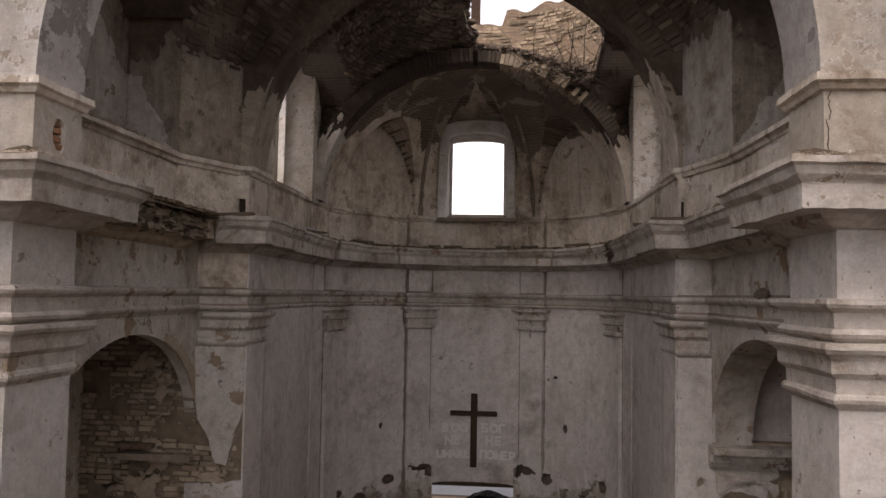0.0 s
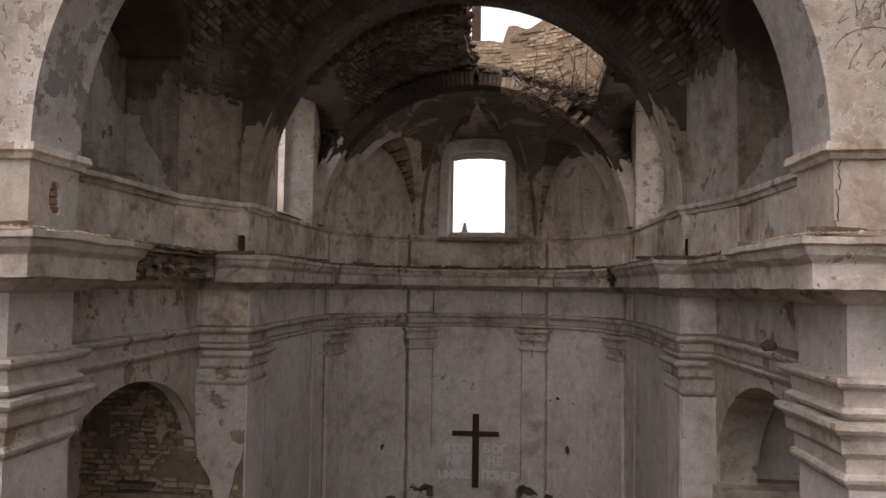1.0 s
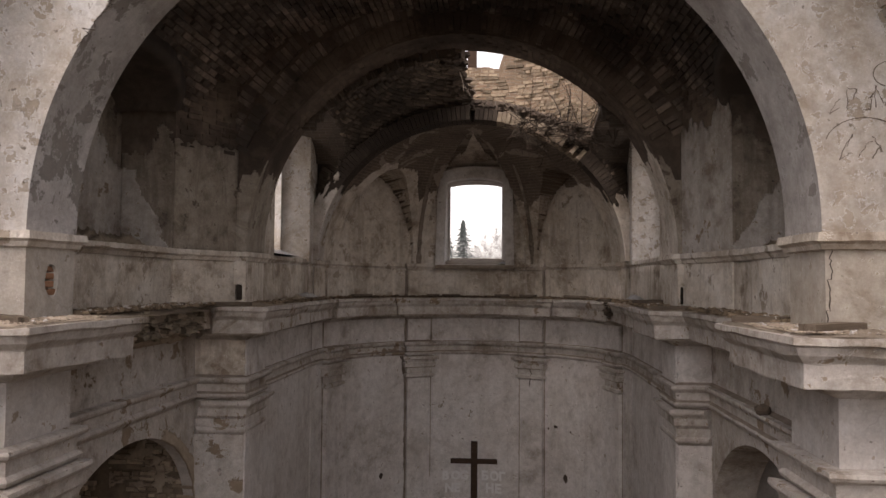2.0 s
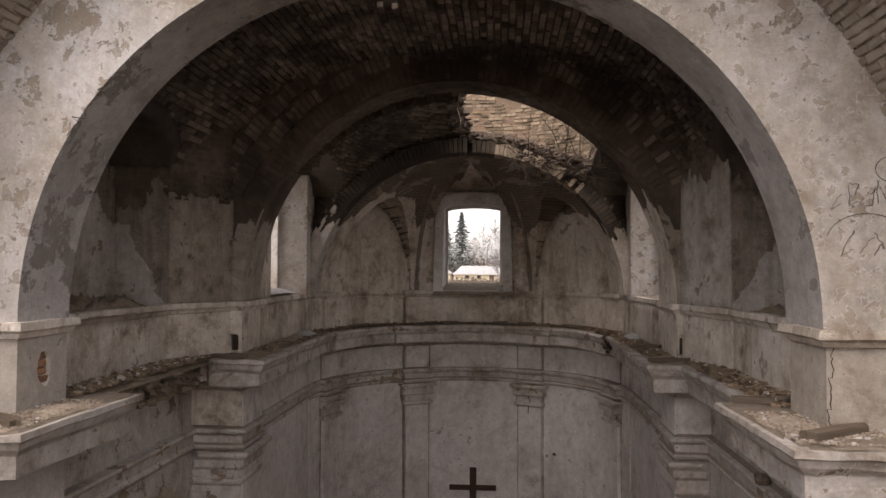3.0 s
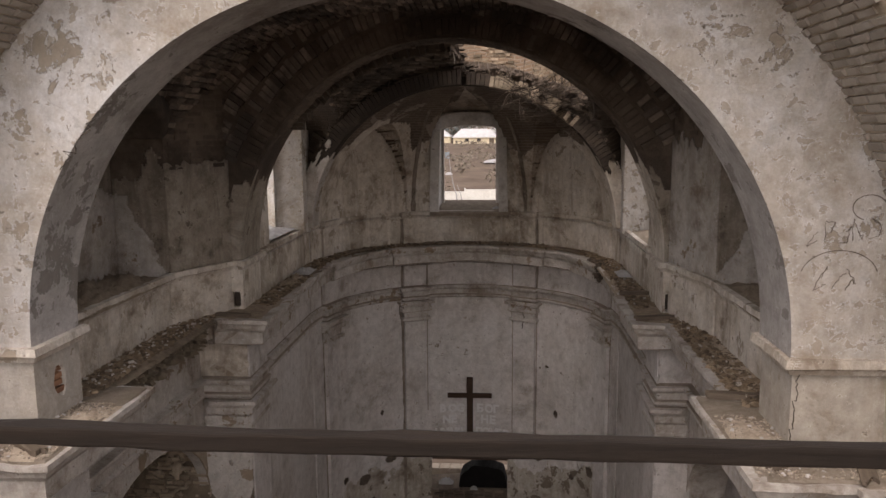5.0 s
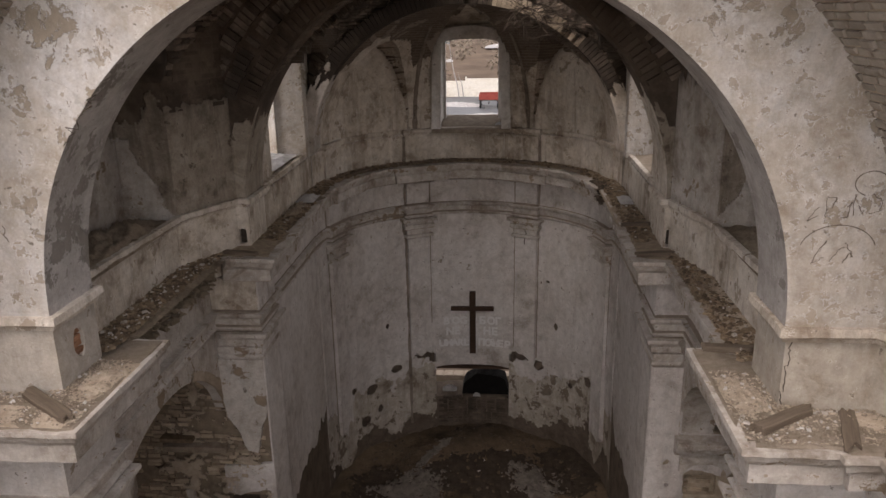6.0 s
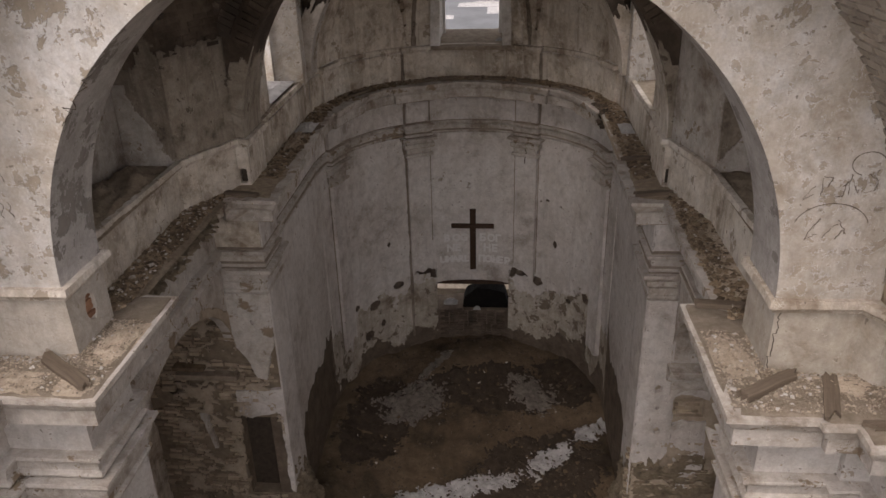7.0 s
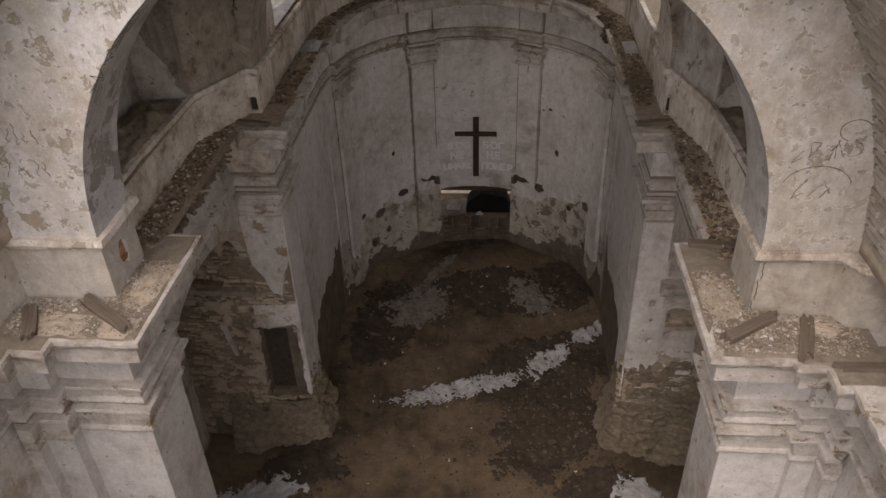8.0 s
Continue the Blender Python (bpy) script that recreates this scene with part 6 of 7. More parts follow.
on_snow = [(rf.uniform(-2.0, 3.0), 0, 0.02 + 0.07 * rf.random() ** 3) for _ in range(420)]
chunks("wet_clods", [(x, 8.5 + 0.42 * x + rf.gauss(0, 0.28), floor_z(x, 8.5 + 0.42 * x) - 0.02, q) for x, _, q in on_snow], M_clod, "dark wet clods on the snow strip", "litter", 23)
patch("wet_mud", 1.6, 9.0, 1.7, 1.3, 0.4, 31.0, 0.25, "dark wet mud on the choir floor", M_mud)
patch("wet_mud", 1.7, 7.2, 1.5, 1.1, 0.9, 33.0, 0.3, "dark wet mud with stones on the choir floor", M_mud)
patch("wet_mud", -2.1, 10.6, 0.9, 1.9, -0.2, 35.0, 0.3, "dark wet mud along the choir wall", M_mud)
patch("wet_mud", 0.6, 11.6, 2.2, 0.9, 0.0, 37.0, 0.35, "dark wet mud on the apse floor", M_mud)
patch("wet_mud", 2.3, 11.9, 0.8, 1.1, 0.3, 39.0, 0.2, "dark wet mud on the apse floor", M_mud)
patch("wet_mud", 2.6, 5.6, 0.9, 0.7, 0.3, 41.0, 0.2, "dark wet mud by the pier foot", M_mud)
patch("wet_mud", -3.2, 6.0, 0.9, 0.5, 0.1, 43.0, 0.2, "dark wet mud by the pier foot", M_mud)
# debris on the cornice ledges
def ledge_spots(path, n, near, far, seed, smin=0.012, smax=0.05):
    r = random.Random(seed)
    lens = [math.dist(a, b) for a, b in zip(path, path[1:])]
    out = []
    a_in, a_out = offset_path(path, near), offset_path(path, far)
    for _ in range(n):
        k = r.choices(range(len(lens)), lens)[0]
        f, g = r.random(), r.random()
        p = [(1 - g) * ((1 - f) * a_in[k][i] + f * a_in[k + 1][i]) + g * ((1 - f) * a_out[k][i] + f * a_out[k + 1][i]) for i in (0, 1)]
        out.append((p[0], p[1], CORN + 0.028, smin + (smax - smin) * r.random() ** 3))
    return out


chunks("ledge_rubble", ledge_spots([(-3.72, 3.2), (-3.72, 6.5)], 1900, 0.0, 0.38, 1, 0.02, 0.11), M_rubble, "brown rubble lying along the broken ledge", "rubble", 5)
chunks("ledge_rubble", ledge_spots([(3.46, 6.5), (3.46, 3.2)], 1300, 0.0, 0.42, 2, 0.016, 0.10), M_rubble, "brown rubble lying along the ledge", "rubble", 6)
chunks("ledge_rubble", ledge_spots([(-3.12, 7.2), (-3.12, 10.9)], 1600, 0.0, 0.42, 3, 0.016, 0.11), M_rubble, "brown rubble lying along the choir ledge", "rubble", 7)
chunks("ledge_rubble", ledge_spots([(3.12, 10.9), (3.12, 7.2)], 1700, 0.0, 0.42, 4, 0.016, 0.12), M_rubble, "brown rubble lying along the choir ledge", "rubble", 8)
chunks("ledge_rubble", ledge_spots([apse_point(a) for a in steps(178, 2, 44)], 1800, 0.02, 0.42, 5, 0.014, 0.09), M_rubble, "grey rubble lying along the apse ledge", "rubble", 9)
for pth, n, sd in (([(-3.72, 3.2), (-3.72, 6.5)], 1100, 41), ([(3.46, 6.5), (3.46, 3.3)], 220, 42), ([(-3.12, 7.4), (-3.12, 10.9)], 260, 43), ([(3.12, 10.9), (3.12, 7.4)], 320, 44), ([apse_point(a) for a in steps(178, 2, 44)], 260, 45)):
    chunks("ledge_clods", [(x, y, z + 0.015, q) for x, y, z, q in ledge_spots(pth, n, 0.02, 0.40, sd, 0.02, 0.10)], M_rubble, "brown clods and broken brick on the ledge", "debris", sd)
    chunks("ledge_plaster", [(x, y, z + 0.03, q) for x, y, z, q in ledge_spots(pth, n // 7, 0.02, 0.40, sd + 10, 0.015, 0.07)], M_mould, "pale plaster scraps on the ledge", "plaster", sd + 10)
chunks("ledge_grit", ledge_spots([(-4.3, 2.14), (-3.36, 2.14), (-3.36, 3.0)], 4200, -0.15, 0.43, 6, 0.005, 0.034), M_dust, "lime grit and mortar crumbs on the ledge", "grit", 10)
chunks("ledge_grit", ledge_spots([(3.12, 3.0), (3.12, 2.14), (4.1, 2.14)], 4200, -0.15, 0.43, 7, 0.005, 0.034), M_dust, "lime grit and mortar crumbs on the ledge", "grit", 11)
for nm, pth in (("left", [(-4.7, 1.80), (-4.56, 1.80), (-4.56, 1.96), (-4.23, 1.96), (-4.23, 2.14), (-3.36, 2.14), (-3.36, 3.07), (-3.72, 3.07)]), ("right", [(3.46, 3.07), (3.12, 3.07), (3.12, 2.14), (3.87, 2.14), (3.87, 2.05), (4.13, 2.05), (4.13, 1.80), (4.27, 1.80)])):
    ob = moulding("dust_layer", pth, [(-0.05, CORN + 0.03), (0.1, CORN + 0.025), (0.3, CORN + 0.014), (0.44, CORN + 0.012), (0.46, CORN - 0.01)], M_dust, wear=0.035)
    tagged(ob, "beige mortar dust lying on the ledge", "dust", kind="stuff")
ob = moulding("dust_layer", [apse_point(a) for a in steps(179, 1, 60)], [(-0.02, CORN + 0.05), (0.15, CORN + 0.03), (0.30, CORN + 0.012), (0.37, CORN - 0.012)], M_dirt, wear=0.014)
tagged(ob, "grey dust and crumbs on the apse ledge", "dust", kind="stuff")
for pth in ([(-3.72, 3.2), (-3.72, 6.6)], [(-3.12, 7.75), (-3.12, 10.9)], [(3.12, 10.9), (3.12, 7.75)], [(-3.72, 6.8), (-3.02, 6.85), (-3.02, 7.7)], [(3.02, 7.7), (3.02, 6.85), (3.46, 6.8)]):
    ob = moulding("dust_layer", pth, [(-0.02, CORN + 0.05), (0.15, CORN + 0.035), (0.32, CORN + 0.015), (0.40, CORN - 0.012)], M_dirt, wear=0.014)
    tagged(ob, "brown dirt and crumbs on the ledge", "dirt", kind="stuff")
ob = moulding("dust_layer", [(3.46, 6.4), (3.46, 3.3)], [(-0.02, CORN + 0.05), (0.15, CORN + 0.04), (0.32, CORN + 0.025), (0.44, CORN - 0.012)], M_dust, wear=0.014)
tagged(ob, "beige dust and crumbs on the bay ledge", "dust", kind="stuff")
chunks("pale_crumbs", ledge_spots([(3.12, 3.0), (3.12, 2.14), (4.1, 2.14)], 90, -0.1, 0.42, 17, 0.012, 0.06), M_low, "white plaster crumbs on the ledge", "plaster", 14)
chunks("pale_crumbs", ledge_spots([(-4.3, 2.14), (-3.36, 2.14), (-3.36, 3.0)], 90, -0.1, 0.42, 18, 0.012, 0.06), M_low, "white plaster crumbs on the ledge", "plaster", 15)
rk = random.Random(61)
chunks("broken_core", [(-3.72 + rk.uniform(0.03, 0.36), rk.uniform(3.55, 6.4), rk.uniform(CORN - 0.34, CORN - 0.04), rk.uniform(0.05, 0.17)) for _ in range(420)], M_foot, "torn brick core where the cornice has fallen", "brick", 24)
# the cornice is torn open where choir and apse meet
torn_spots = []
for _ in range(230):
    p = apse_point(rk.uniform(-2, 15), R_APSE - rk.uniform(0.30, 0.50))
    torn_spots.append((p[0], p[1], CORN - 0.34 * rk.random() ** 1.5 + 0.03, rk.uniform(0.04, 0.14)))
chunks("broken_core", torn_spots, M_clod, "dark torn core of the broken apse cornice", "brick", 26)
for x, y, q in ((3.37, 4.52, 0.13), (3.38, 4.74, 0.08)):
    bm = bmesh.new()
    bmesh.ops.create_icosphere(bm, subdivisions=2, radius=q / 2, matrix=Matrix.Translation((x, y, 6.28 + q * 0.36)))
    for v_ in bm.verts:
        v_.co += (v_.co - Vector((x, y, 6.28 + q * 0.36))) * 0.7 * noise.noise(v_.co * 14)
    tagged(part("loose_stone", bm, M_clod, None), "dark loose stone lying on the moulding", "stone", "loose stones")
# torn edge of the low arch
ob = sheet("arch_edge_left", lambda t, v: (-3.72 + 0.02 + 0.02 * noise.noise((t * 9, v * 3, 2)), 5.02 + 1.94 * (1 + v) * math.cos(t), 4.27 + 1.45 * (1 + v) * math.sin(t)), steps(0.12, 1.3, 60), steps(-0.004, 0.105, 8), M_mortar,
           lambda t, v: v < 0.09 + 0.05 * noise.noise((t * 8, 1, 4)) and t < 1.15 + 0.1 * noise.noise((v * 60, 2, 2)), 0.03, "bare mortar edge of the low arch")
tagged(ob, kind="structure")
# heaps that fill the recess ledges and the choir ledge corner
def heap(name, cx, cy, z0, hx, hy, h, material, label, seed):
    ob = sheet(name, lambda u, v: (cx + u * hx, cy + v * hy, z0 + h * max(0, 1 - u * u) * max(0, 1 - v * v) * (1 + 0.8 * noise.noise((u * 4, v * 4, seed)) + 0.7 * noise.noise((u * 15, v * 22, seed)))), steps(-1, 1, 30), steps(-1, 1, 60), material, label=label)
    return tagged(ob, label, "debris heap", kind="stuff")


heap("debris_heap", -3.98, 4.6, 7.975, 0.40, 1.3, 0.18, M_dirt, "dark debris heaped on the recess ledge", 1)
heap("debris_heap", 3.72, 4.6, 7.975, 0.38, 1.2, 0.12, M_dirt, "dusty debris heaped on the recess ledge", 2)
heap("debris_heap", -3.5, 4.9, CORN - 0.04, 0.24, 1.5, 0.05, M_dirt, "brown debris heaped behind the broken cornice", 3)
heap("debris_heap", 2.85, 9.3, CORN - 0.02, 0.26, 1.5, 0.07, M_dirt, "dark debris heaped on the choir ledge", 4)
heap("debris_heap", -2.9, 9.3, CORN - 0.02, 0.2, 1.4, 0.10, M_dirt, "dark debris heaped on the choir ledge", 5)
heap("debris_heap", 3.22, 5.4, CORN - 0.02, 0.22, 1.2, 0.06, M_dirt, "brown debris heaped on the bay ledge", 6)
for hx_, hy_, a_, b_, sd in ((-3.75, 1.92, 0.35, 0.22, 31), (-3.1, 2.55, 0.20, 0.42, 32), (-3.15, 1.86, 0.22, 0.16, 33), (3.75, 2.1, 0.32, 0.18, 34), (2.9, 2.6, 0.2, 0.4, 35), (3.2, 1.8, 0.3, 0.12, 36)):
    heap("debris_heap", hx_, hy_, CORN + 0.005, a_, b_, 0.035, M_dust, "beige mortar crumbs heaped on the ledge", sd)
heap("snow_scrap", -2.86, 9.75, CORN + 0.075, 0.17, 0.30, 0.06, M_snow, "scrap of snow on the choir ledge", 7)
heap("snow_scrap", 2.90, 9.6, CORN + 0.09, 0.12, 0.3, 0.06, M_snow, "scrap of snow on the choir ledge", 8)
heap("snow_scrap", 0.66, 14.2, 8.07, 0.12, 0.1, 0.05, M_snow, "scrap of snow on the window sill", 9)
# snow spread wider to put the sill's skylit brightness into its colour
heap("snow_scrap", -3.52, 9.45, 8.10, 0.40, 0.8, 0.09, M_snow, "thin snow on the side window sill, enlarged for its skylit brightness", 10)


def board(x0, y0, x1, y1, z, width, thick, label, tilt=0.0):
    """A split plank with chipped ends, from one end point to the other."""
    ln = math.dist((x0, y0), (x1, y1))
    b = thing("loose_board", label, "board", "loose boards")
    bm = bmesh.new()
    box(bm, -ln / 2, ln / 2, -width / 2, width / 2, 0, thick, 0.006)
    for k in range(1, 8):
        bmesh.ops.bisect_plane(bm, geom=list(bm.verts) + list(bm.edges) + list(bm.faces), plane_co=(-ln / 2 + ln * k / 8, 0, 0), plane_no=(1, 0, 0))
    for k in range(1, 7):
        bmesh.ops.bisect_plane(bm, geom=list(bm.verts) + list(bm.edges) + list(bm.faces), plane_co=(0, width * (k / 7 - 0.5), 0), plane_no=(0, 1, 0))
    for v_ in bm.verts:
        v_.co += Vector((0.11 * noise.noise((v_.co.y * 28, z * 3, x0 + (9 if v_.co.x > 0 else 0))) if abs(v_.co.x) > ln * 0.45 else 0, 0.016 * noise.noise((v_.co.x * 4, x0, 1)), 0.009 * noise.noise((v_.co.x * 5, y0, 3))))
    part("plank", bm, M_board, b)
    b.matrix_world = Matrix.Translation(((x0 + x1) / 2, (y0 + y1) / 2, z)) @ Matrix.Rotation(math.atan2(y1 - y0, x1 - x0), 4, 'Z') @ Matrix.Rotation(tilt, 4, 'Y')
    return b


TOP = CORN + 0.015
board(2.82, 1.88, 3.34, 2.24, TOP, 0.12, 0.07, "thick split grey plank on the cornice ledge")
board(3.47, 1.66, 3.66, 2.26, TOP, 0.13, 0.035, "flat grey board across the cornice ledge")
board(3.70, 1.54, 4.20, 1.56, TOP, 0.10, 0.05, "dark board end on the cornice ledge")
board(-3.66, 2.26, -3.03, 1.82, TOP, 0.14, 0.06, "broken grey plank on the dusty ledge")
board(-4.18, 2.12, -3.97, 1.66, TOP, 0.14, 0.05, "grey plank end on the dusty ledge")
board(2.78, 3.50, 3.24, 3.46, TOP, 0.11, 0.06, "short grey board lying across the ledge")
board(-3.40, 6.62, -2.85, 6.50, TOP, 0.10, 0.05, "dark board end sticking over the ledge")
board(2.62, 6.60, 3.10, 6.66, TOP, 0.12, 0.05, "dark board end sticking over the ledge")
board(2.6, 8.0, 3.05, 8.03, TOP + 0.05, 0.09, 0.05, "dark board lying across the choir ledge")
board(-2.95, 9.2, -2.62, 9.9, TOP + 0.03, 0.10, 0.03, "wet dark board on the choir ledge")
for a, ln in ((152, 0.5), (146, 0.35), (101, 0.45), (77, 0.3), (63, 0.4), (38, 0.5), (32, 0.4), (110, 0.3)):
    p, q = apse_point(a - ln * 9, 2.72), apse_point(a + ln * 9, 2.64 + 0.1 * ln)
    board(*p, *q, TOP + 0.035, 0.085, 0.045, "thin weathered lath on the apse ledge")

# ---- doorway at the foot of the apse ----
# thin dark bar added for the dark doorway head; no timber known there
lint = thing("door_lintel", "thin dark bar added over the apse doorway", "lintel")
bm = bmesh.new()
box(bm, -0.98, 0.98, 13.88, 14.3, 1.91, 1.985, 0.012)
part("timber", bm, M_cross, lint)
bm = bmesh.new()
box(bm, -1.3, 1.3, 15.05, 15.35, -0.4, 1.10)
porch = tagged(part("porch_wall", bm, M_mortar, None, "low pale brick wall beyond the apse doorway"), kind="structure")
for k in range(8):
    bm = bmesh.new()
    box(bm, -1.1 + k * 0.275, -0.85 + k * 0.275, 15.02, 15.33, 1.105, 1.15, 0.01)
    part("brick", bm, M_mortar, porch)
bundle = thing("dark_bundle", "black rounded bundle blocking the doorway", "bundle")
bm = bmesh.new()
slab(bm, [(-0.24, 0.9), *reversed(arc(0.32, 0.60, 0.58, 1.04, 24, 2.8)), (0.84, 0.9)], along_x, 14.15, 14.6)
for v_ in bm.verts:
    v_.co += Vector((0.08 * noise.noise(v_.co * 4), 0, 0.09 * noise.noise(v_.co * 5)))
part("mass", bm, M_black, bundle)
heap("snow_scrap", -0.62, 14.4, 1.05, 0.2, 0.14, 0.10, M_snow, "snow blown into the doorway", 11)
heap("snow_scrap", 0.1, 14.08, 1.05, 0.10, 0.05, 0.07, M_snow, "snow blown into the doorway", 12)

# ---- twigs and timbers at the broken vault ----
def twig(bm, p, d, ln, r0, depth, rng):
    """A tapering crooked branch with side shoots."""
    n = 5
    prev = None
    for i in range(n + 1):
        rr = r0 * (1 - 0.75 * i / n)
        side = d.orthogonal().normalized()
        up = d.cross(side).normalized()
        loop = [bm.verts.new(p + side * rr * math.cos(k * 2.094) + up * rr * math.sin(k * 2.094)) for k in range(3)]
        if prev:
            for k in range(3):
                bm.faces.new((prev[k], prev[(k + 1) % 3], loop[(k + 1) % 3], loop[k]))
        prev = loop
        if depth and 0 < i < n and rng.random() < 0.75:
            nd = (d + Vector((rng.uniform(-1, 1), rng.uniform(-1, 1), rng.uniform(-0.4, 0.8)))).normalized()
            twig(bm, p.copy(), nd, ln * rng.uniform(0.35, 0.6), rr * 0.7, depth - 1, rng)
        d = (d + Vector((rng.uniform(-0.25, 0.25), rng.uniform(-0.25, 0.25), rng.uniform(-0.12, 0.2)))).normalized()
        p = p + d * (ln / n)


M_twig = wood("bare_twig", (0.03, 0.022, 0.016), (0.085, 0.063, 0.047))
rt = random.Random(77)
for (x, y, z), tall in (((2.2, 10.8, 10.45), 1.9), ((2.5, 10.6, 10.35), 2.1), ((1.9, 11.2, 10.6), 1.4), ((2.65, 10.2, 10.25), 1.5)):
    bm = bmesh.new()
    for _ in range(3):
        twig(bm, Vector((x, y, z - 0.1)), Vector((rt.uniform(-0.3, 0.3), rt.uniform(-0.2, 0.2), 1)).normalized(), tall * rt.uniform(0.6, 1.0), 0.016, 2, rt)
    tagged(part("sapling", bm, M_twig, None), "bare sapling growing on the broken vault", "sapling", "vault saplings")
bm = bmesh.new()
for _ in range(170):
    x = rt.uniform(0.9, 2.8)
    twig(bm, Vector((x, rt.uniform(10.3, 11.3), 10.95 - 0.28 * x + rt.uniform(-0.1, 0.1))), Vector((rt.uniform(-1, 1), rt.uniform(-1, 0.5), rt.uniform(-0.5, 0.3))).normalized(), rt.uniform(0.4, 1.0), 0.010, 1, rt)
tagged(part("brushwood", bm, M_twig, None), "tangle of dead twigs on the vault haunch", "brushwood", kind="stuff")
lath = thing("broken_lath", "pale broken lath hanging at the vault break", "lath")
bm = bmesh.new()
twig(bm, Vector((-0.20, 9.7, 11.64)), Vector((0.40, 0.3, -0.87)).normalized(), 0.62, 0.022, 0, random.Random(4))
part("stick", bm, wood("pale_lath", (0.34, 0.29, 0.23), (0.55, 0.48, 0.40)), lath)
post = thing("roof_post", "dark upright roof timber standing on the wall top", "post")
bm = bmesh.new()
box(bm, -0.22, 0.0, 14.42, 14.64, 12.2, 15.6, 0.015)
part("timber", bm, M_cross, post)
# haunch fill behind the ring arch and torn stones along the break
sp = []
rq = random.Random(5)
for _ in range(420):
    x = rq.uniform(0.0, 2.9)
    sp.append((x, rq.uniform(10.75, 11.3), 11.05 - 0.1 * x * x + rq.uniform(-0.12, 0.05), rq.uniform(0.04, 0.16)))
for i in range(0, 240):
    for j in range(62):
        az, el = 2 * math.pi * i / 240, 0.05 + (math.pi / 2 - 0.054) * j / 62
        x, y, z = sail(az, el)
        if sail_keep(az, el) and z > 10.0 and (vault_gap(x + 0.10, y, z) or vault_gap(x, y, z + 0.08)) and rq.random() < 0.8:
            for k in range(3):
                sp.append((x + rq.uniform(-0.12, 0.08), y + rq.uniform(-0.1, 0.1), z + rq.uniform(-0.1, 0.2), rq.uniform(0.08, 0.22)))
chunks("torn_masonry", sp, M_ring, "torn brick ends along the broken vault edge", "brick", 20)

# ---- outside: yard, fence, trailer, slope, house, trees ----
M_grass = lump("winter_scrub", (0.06, 0.042, 0.031), (0.18, 0.132, 0.095), 0.15, 0.98, 0.0, 0.1)
M_yard = lump("wet_yard", (0.05, 0.052, 0.056), (0.16, 0.165, 0.175), 0.25, 0.5, 0.0, 0.02)
M_house = plaster("cottage_plaster", (0.74, 0.64, 0.46), (0.68, 0.58, 0.40), (0.5, 0.42, 0.3), (0.5, 0.44, 0.36), 0.75, 0.3)
M_roof = lump("pale_roof_sheet", (0.36, 0.355, 0.35), (0.60, 0.59, 0.585), 0.9, 0.7, 0.0)
M_red = lump("faded_red_paint", (0.18, 0.03, 0.025), (0.30, 0.07, 0.05), 2.0, 0.5, 0.0)
M_dark = lump("dark_rubber", (0.02, 0.02, 0.02), (0.05, 0.05, 0.05), 6.0, 0.8, 0.0)
# needles and bark are greyed and paled to paint in distance haze
M_needle = lump("hazed_spruce_needles", (0.09, 0.105, 0.10), (0.19, 0.21, 0.20), 1.5, 0.95, 0.5)
M_bark = lump("pale_hazed_bark", (0.26, 0.245, 0.235), (0.46, 0.44, 0.43), 2.0, 0.95, 0.2)
M_hedge = lump("bare_thicket", (0.14, 0.115, 0.09), (0.30, 0.255, 0.205), 0.4, 0.98, 0.4)


def ground_z(x, y):
    z = -0.45
    if y > 101:
        z += 5.9 * min(1.0, (y - 101) / 130.0) ** 0.8 + 12 * max(0.0, min(1.0, (y - 300) / 500)) ** 1.2
    return z + (0.25 * noise.noise((x * 0.06, y * 0.06, 1)) if y > 20 else 0)


gy = [-3000, -600, -120, -30, 0, 20, 40, 60, 75, 85, 95, 100, 103, 108, 115, 125, 140, 160, 180, 200, 225, 250, 280, 320, 400, 550, 800, 1300, 3500]
gx = [-3000, -800, -300, -150, -90, -60, -40, -30, -22, -16, -11, -7, -3, 1, 5, 9, 14, 20, 28, 40, 60, 100, 200, 500, 1500, 3000]
ground = sheet("ground", lambda u, v: (u, v, ground_z(u, v) - (0.6 if abs(u) < 40 and -30 < v < 20 else 0)), gx, gy, M_grass, label="brown winter scrub ground rising behind the yard")
tagged(ground, kind="structure")
yard = sheet("yard", lambda u, v: (u, v, -0.40 + 0.02 * noise.noise((u, v, 0))), steps(-40, 40, 40), steps(22, 100, 40), M_yard, label="wet grey yard with slush")
tagged(yard, kind="structure")
for x, y, a, b in ((-5.0, 91, 2.2, 2.0), (-3.0, 89.5, 1.8, 1.0), (-1.0, 80, 3.0, 1.6), (1.5, 76, 2.4, 2.2), (-6.5, 72, 2.5, 1.2), (6.0, 92, 4, 2)):
    heap("snow_bank", x, y, -0.40, a, b, 0.22, M_snow, "low bank of melting snow in the yard", x)
for x, y, a, b in ((1.5, 170, 4.5, 9), (4.5, 165, 5, 4), (-12, 150, 1.2, 2), (-9, 140, 0.8, 1.5), (0.5, 106, 4.5, 1.4)):
    heap("snow_bank", x, y, ground_z(x, y) - 0.05, a, b, 0.35, M_snow, "low bank of melting snow on the slope", y)
fence = thing("yard_wall", "pale plastered yard wall with posts", "wall")
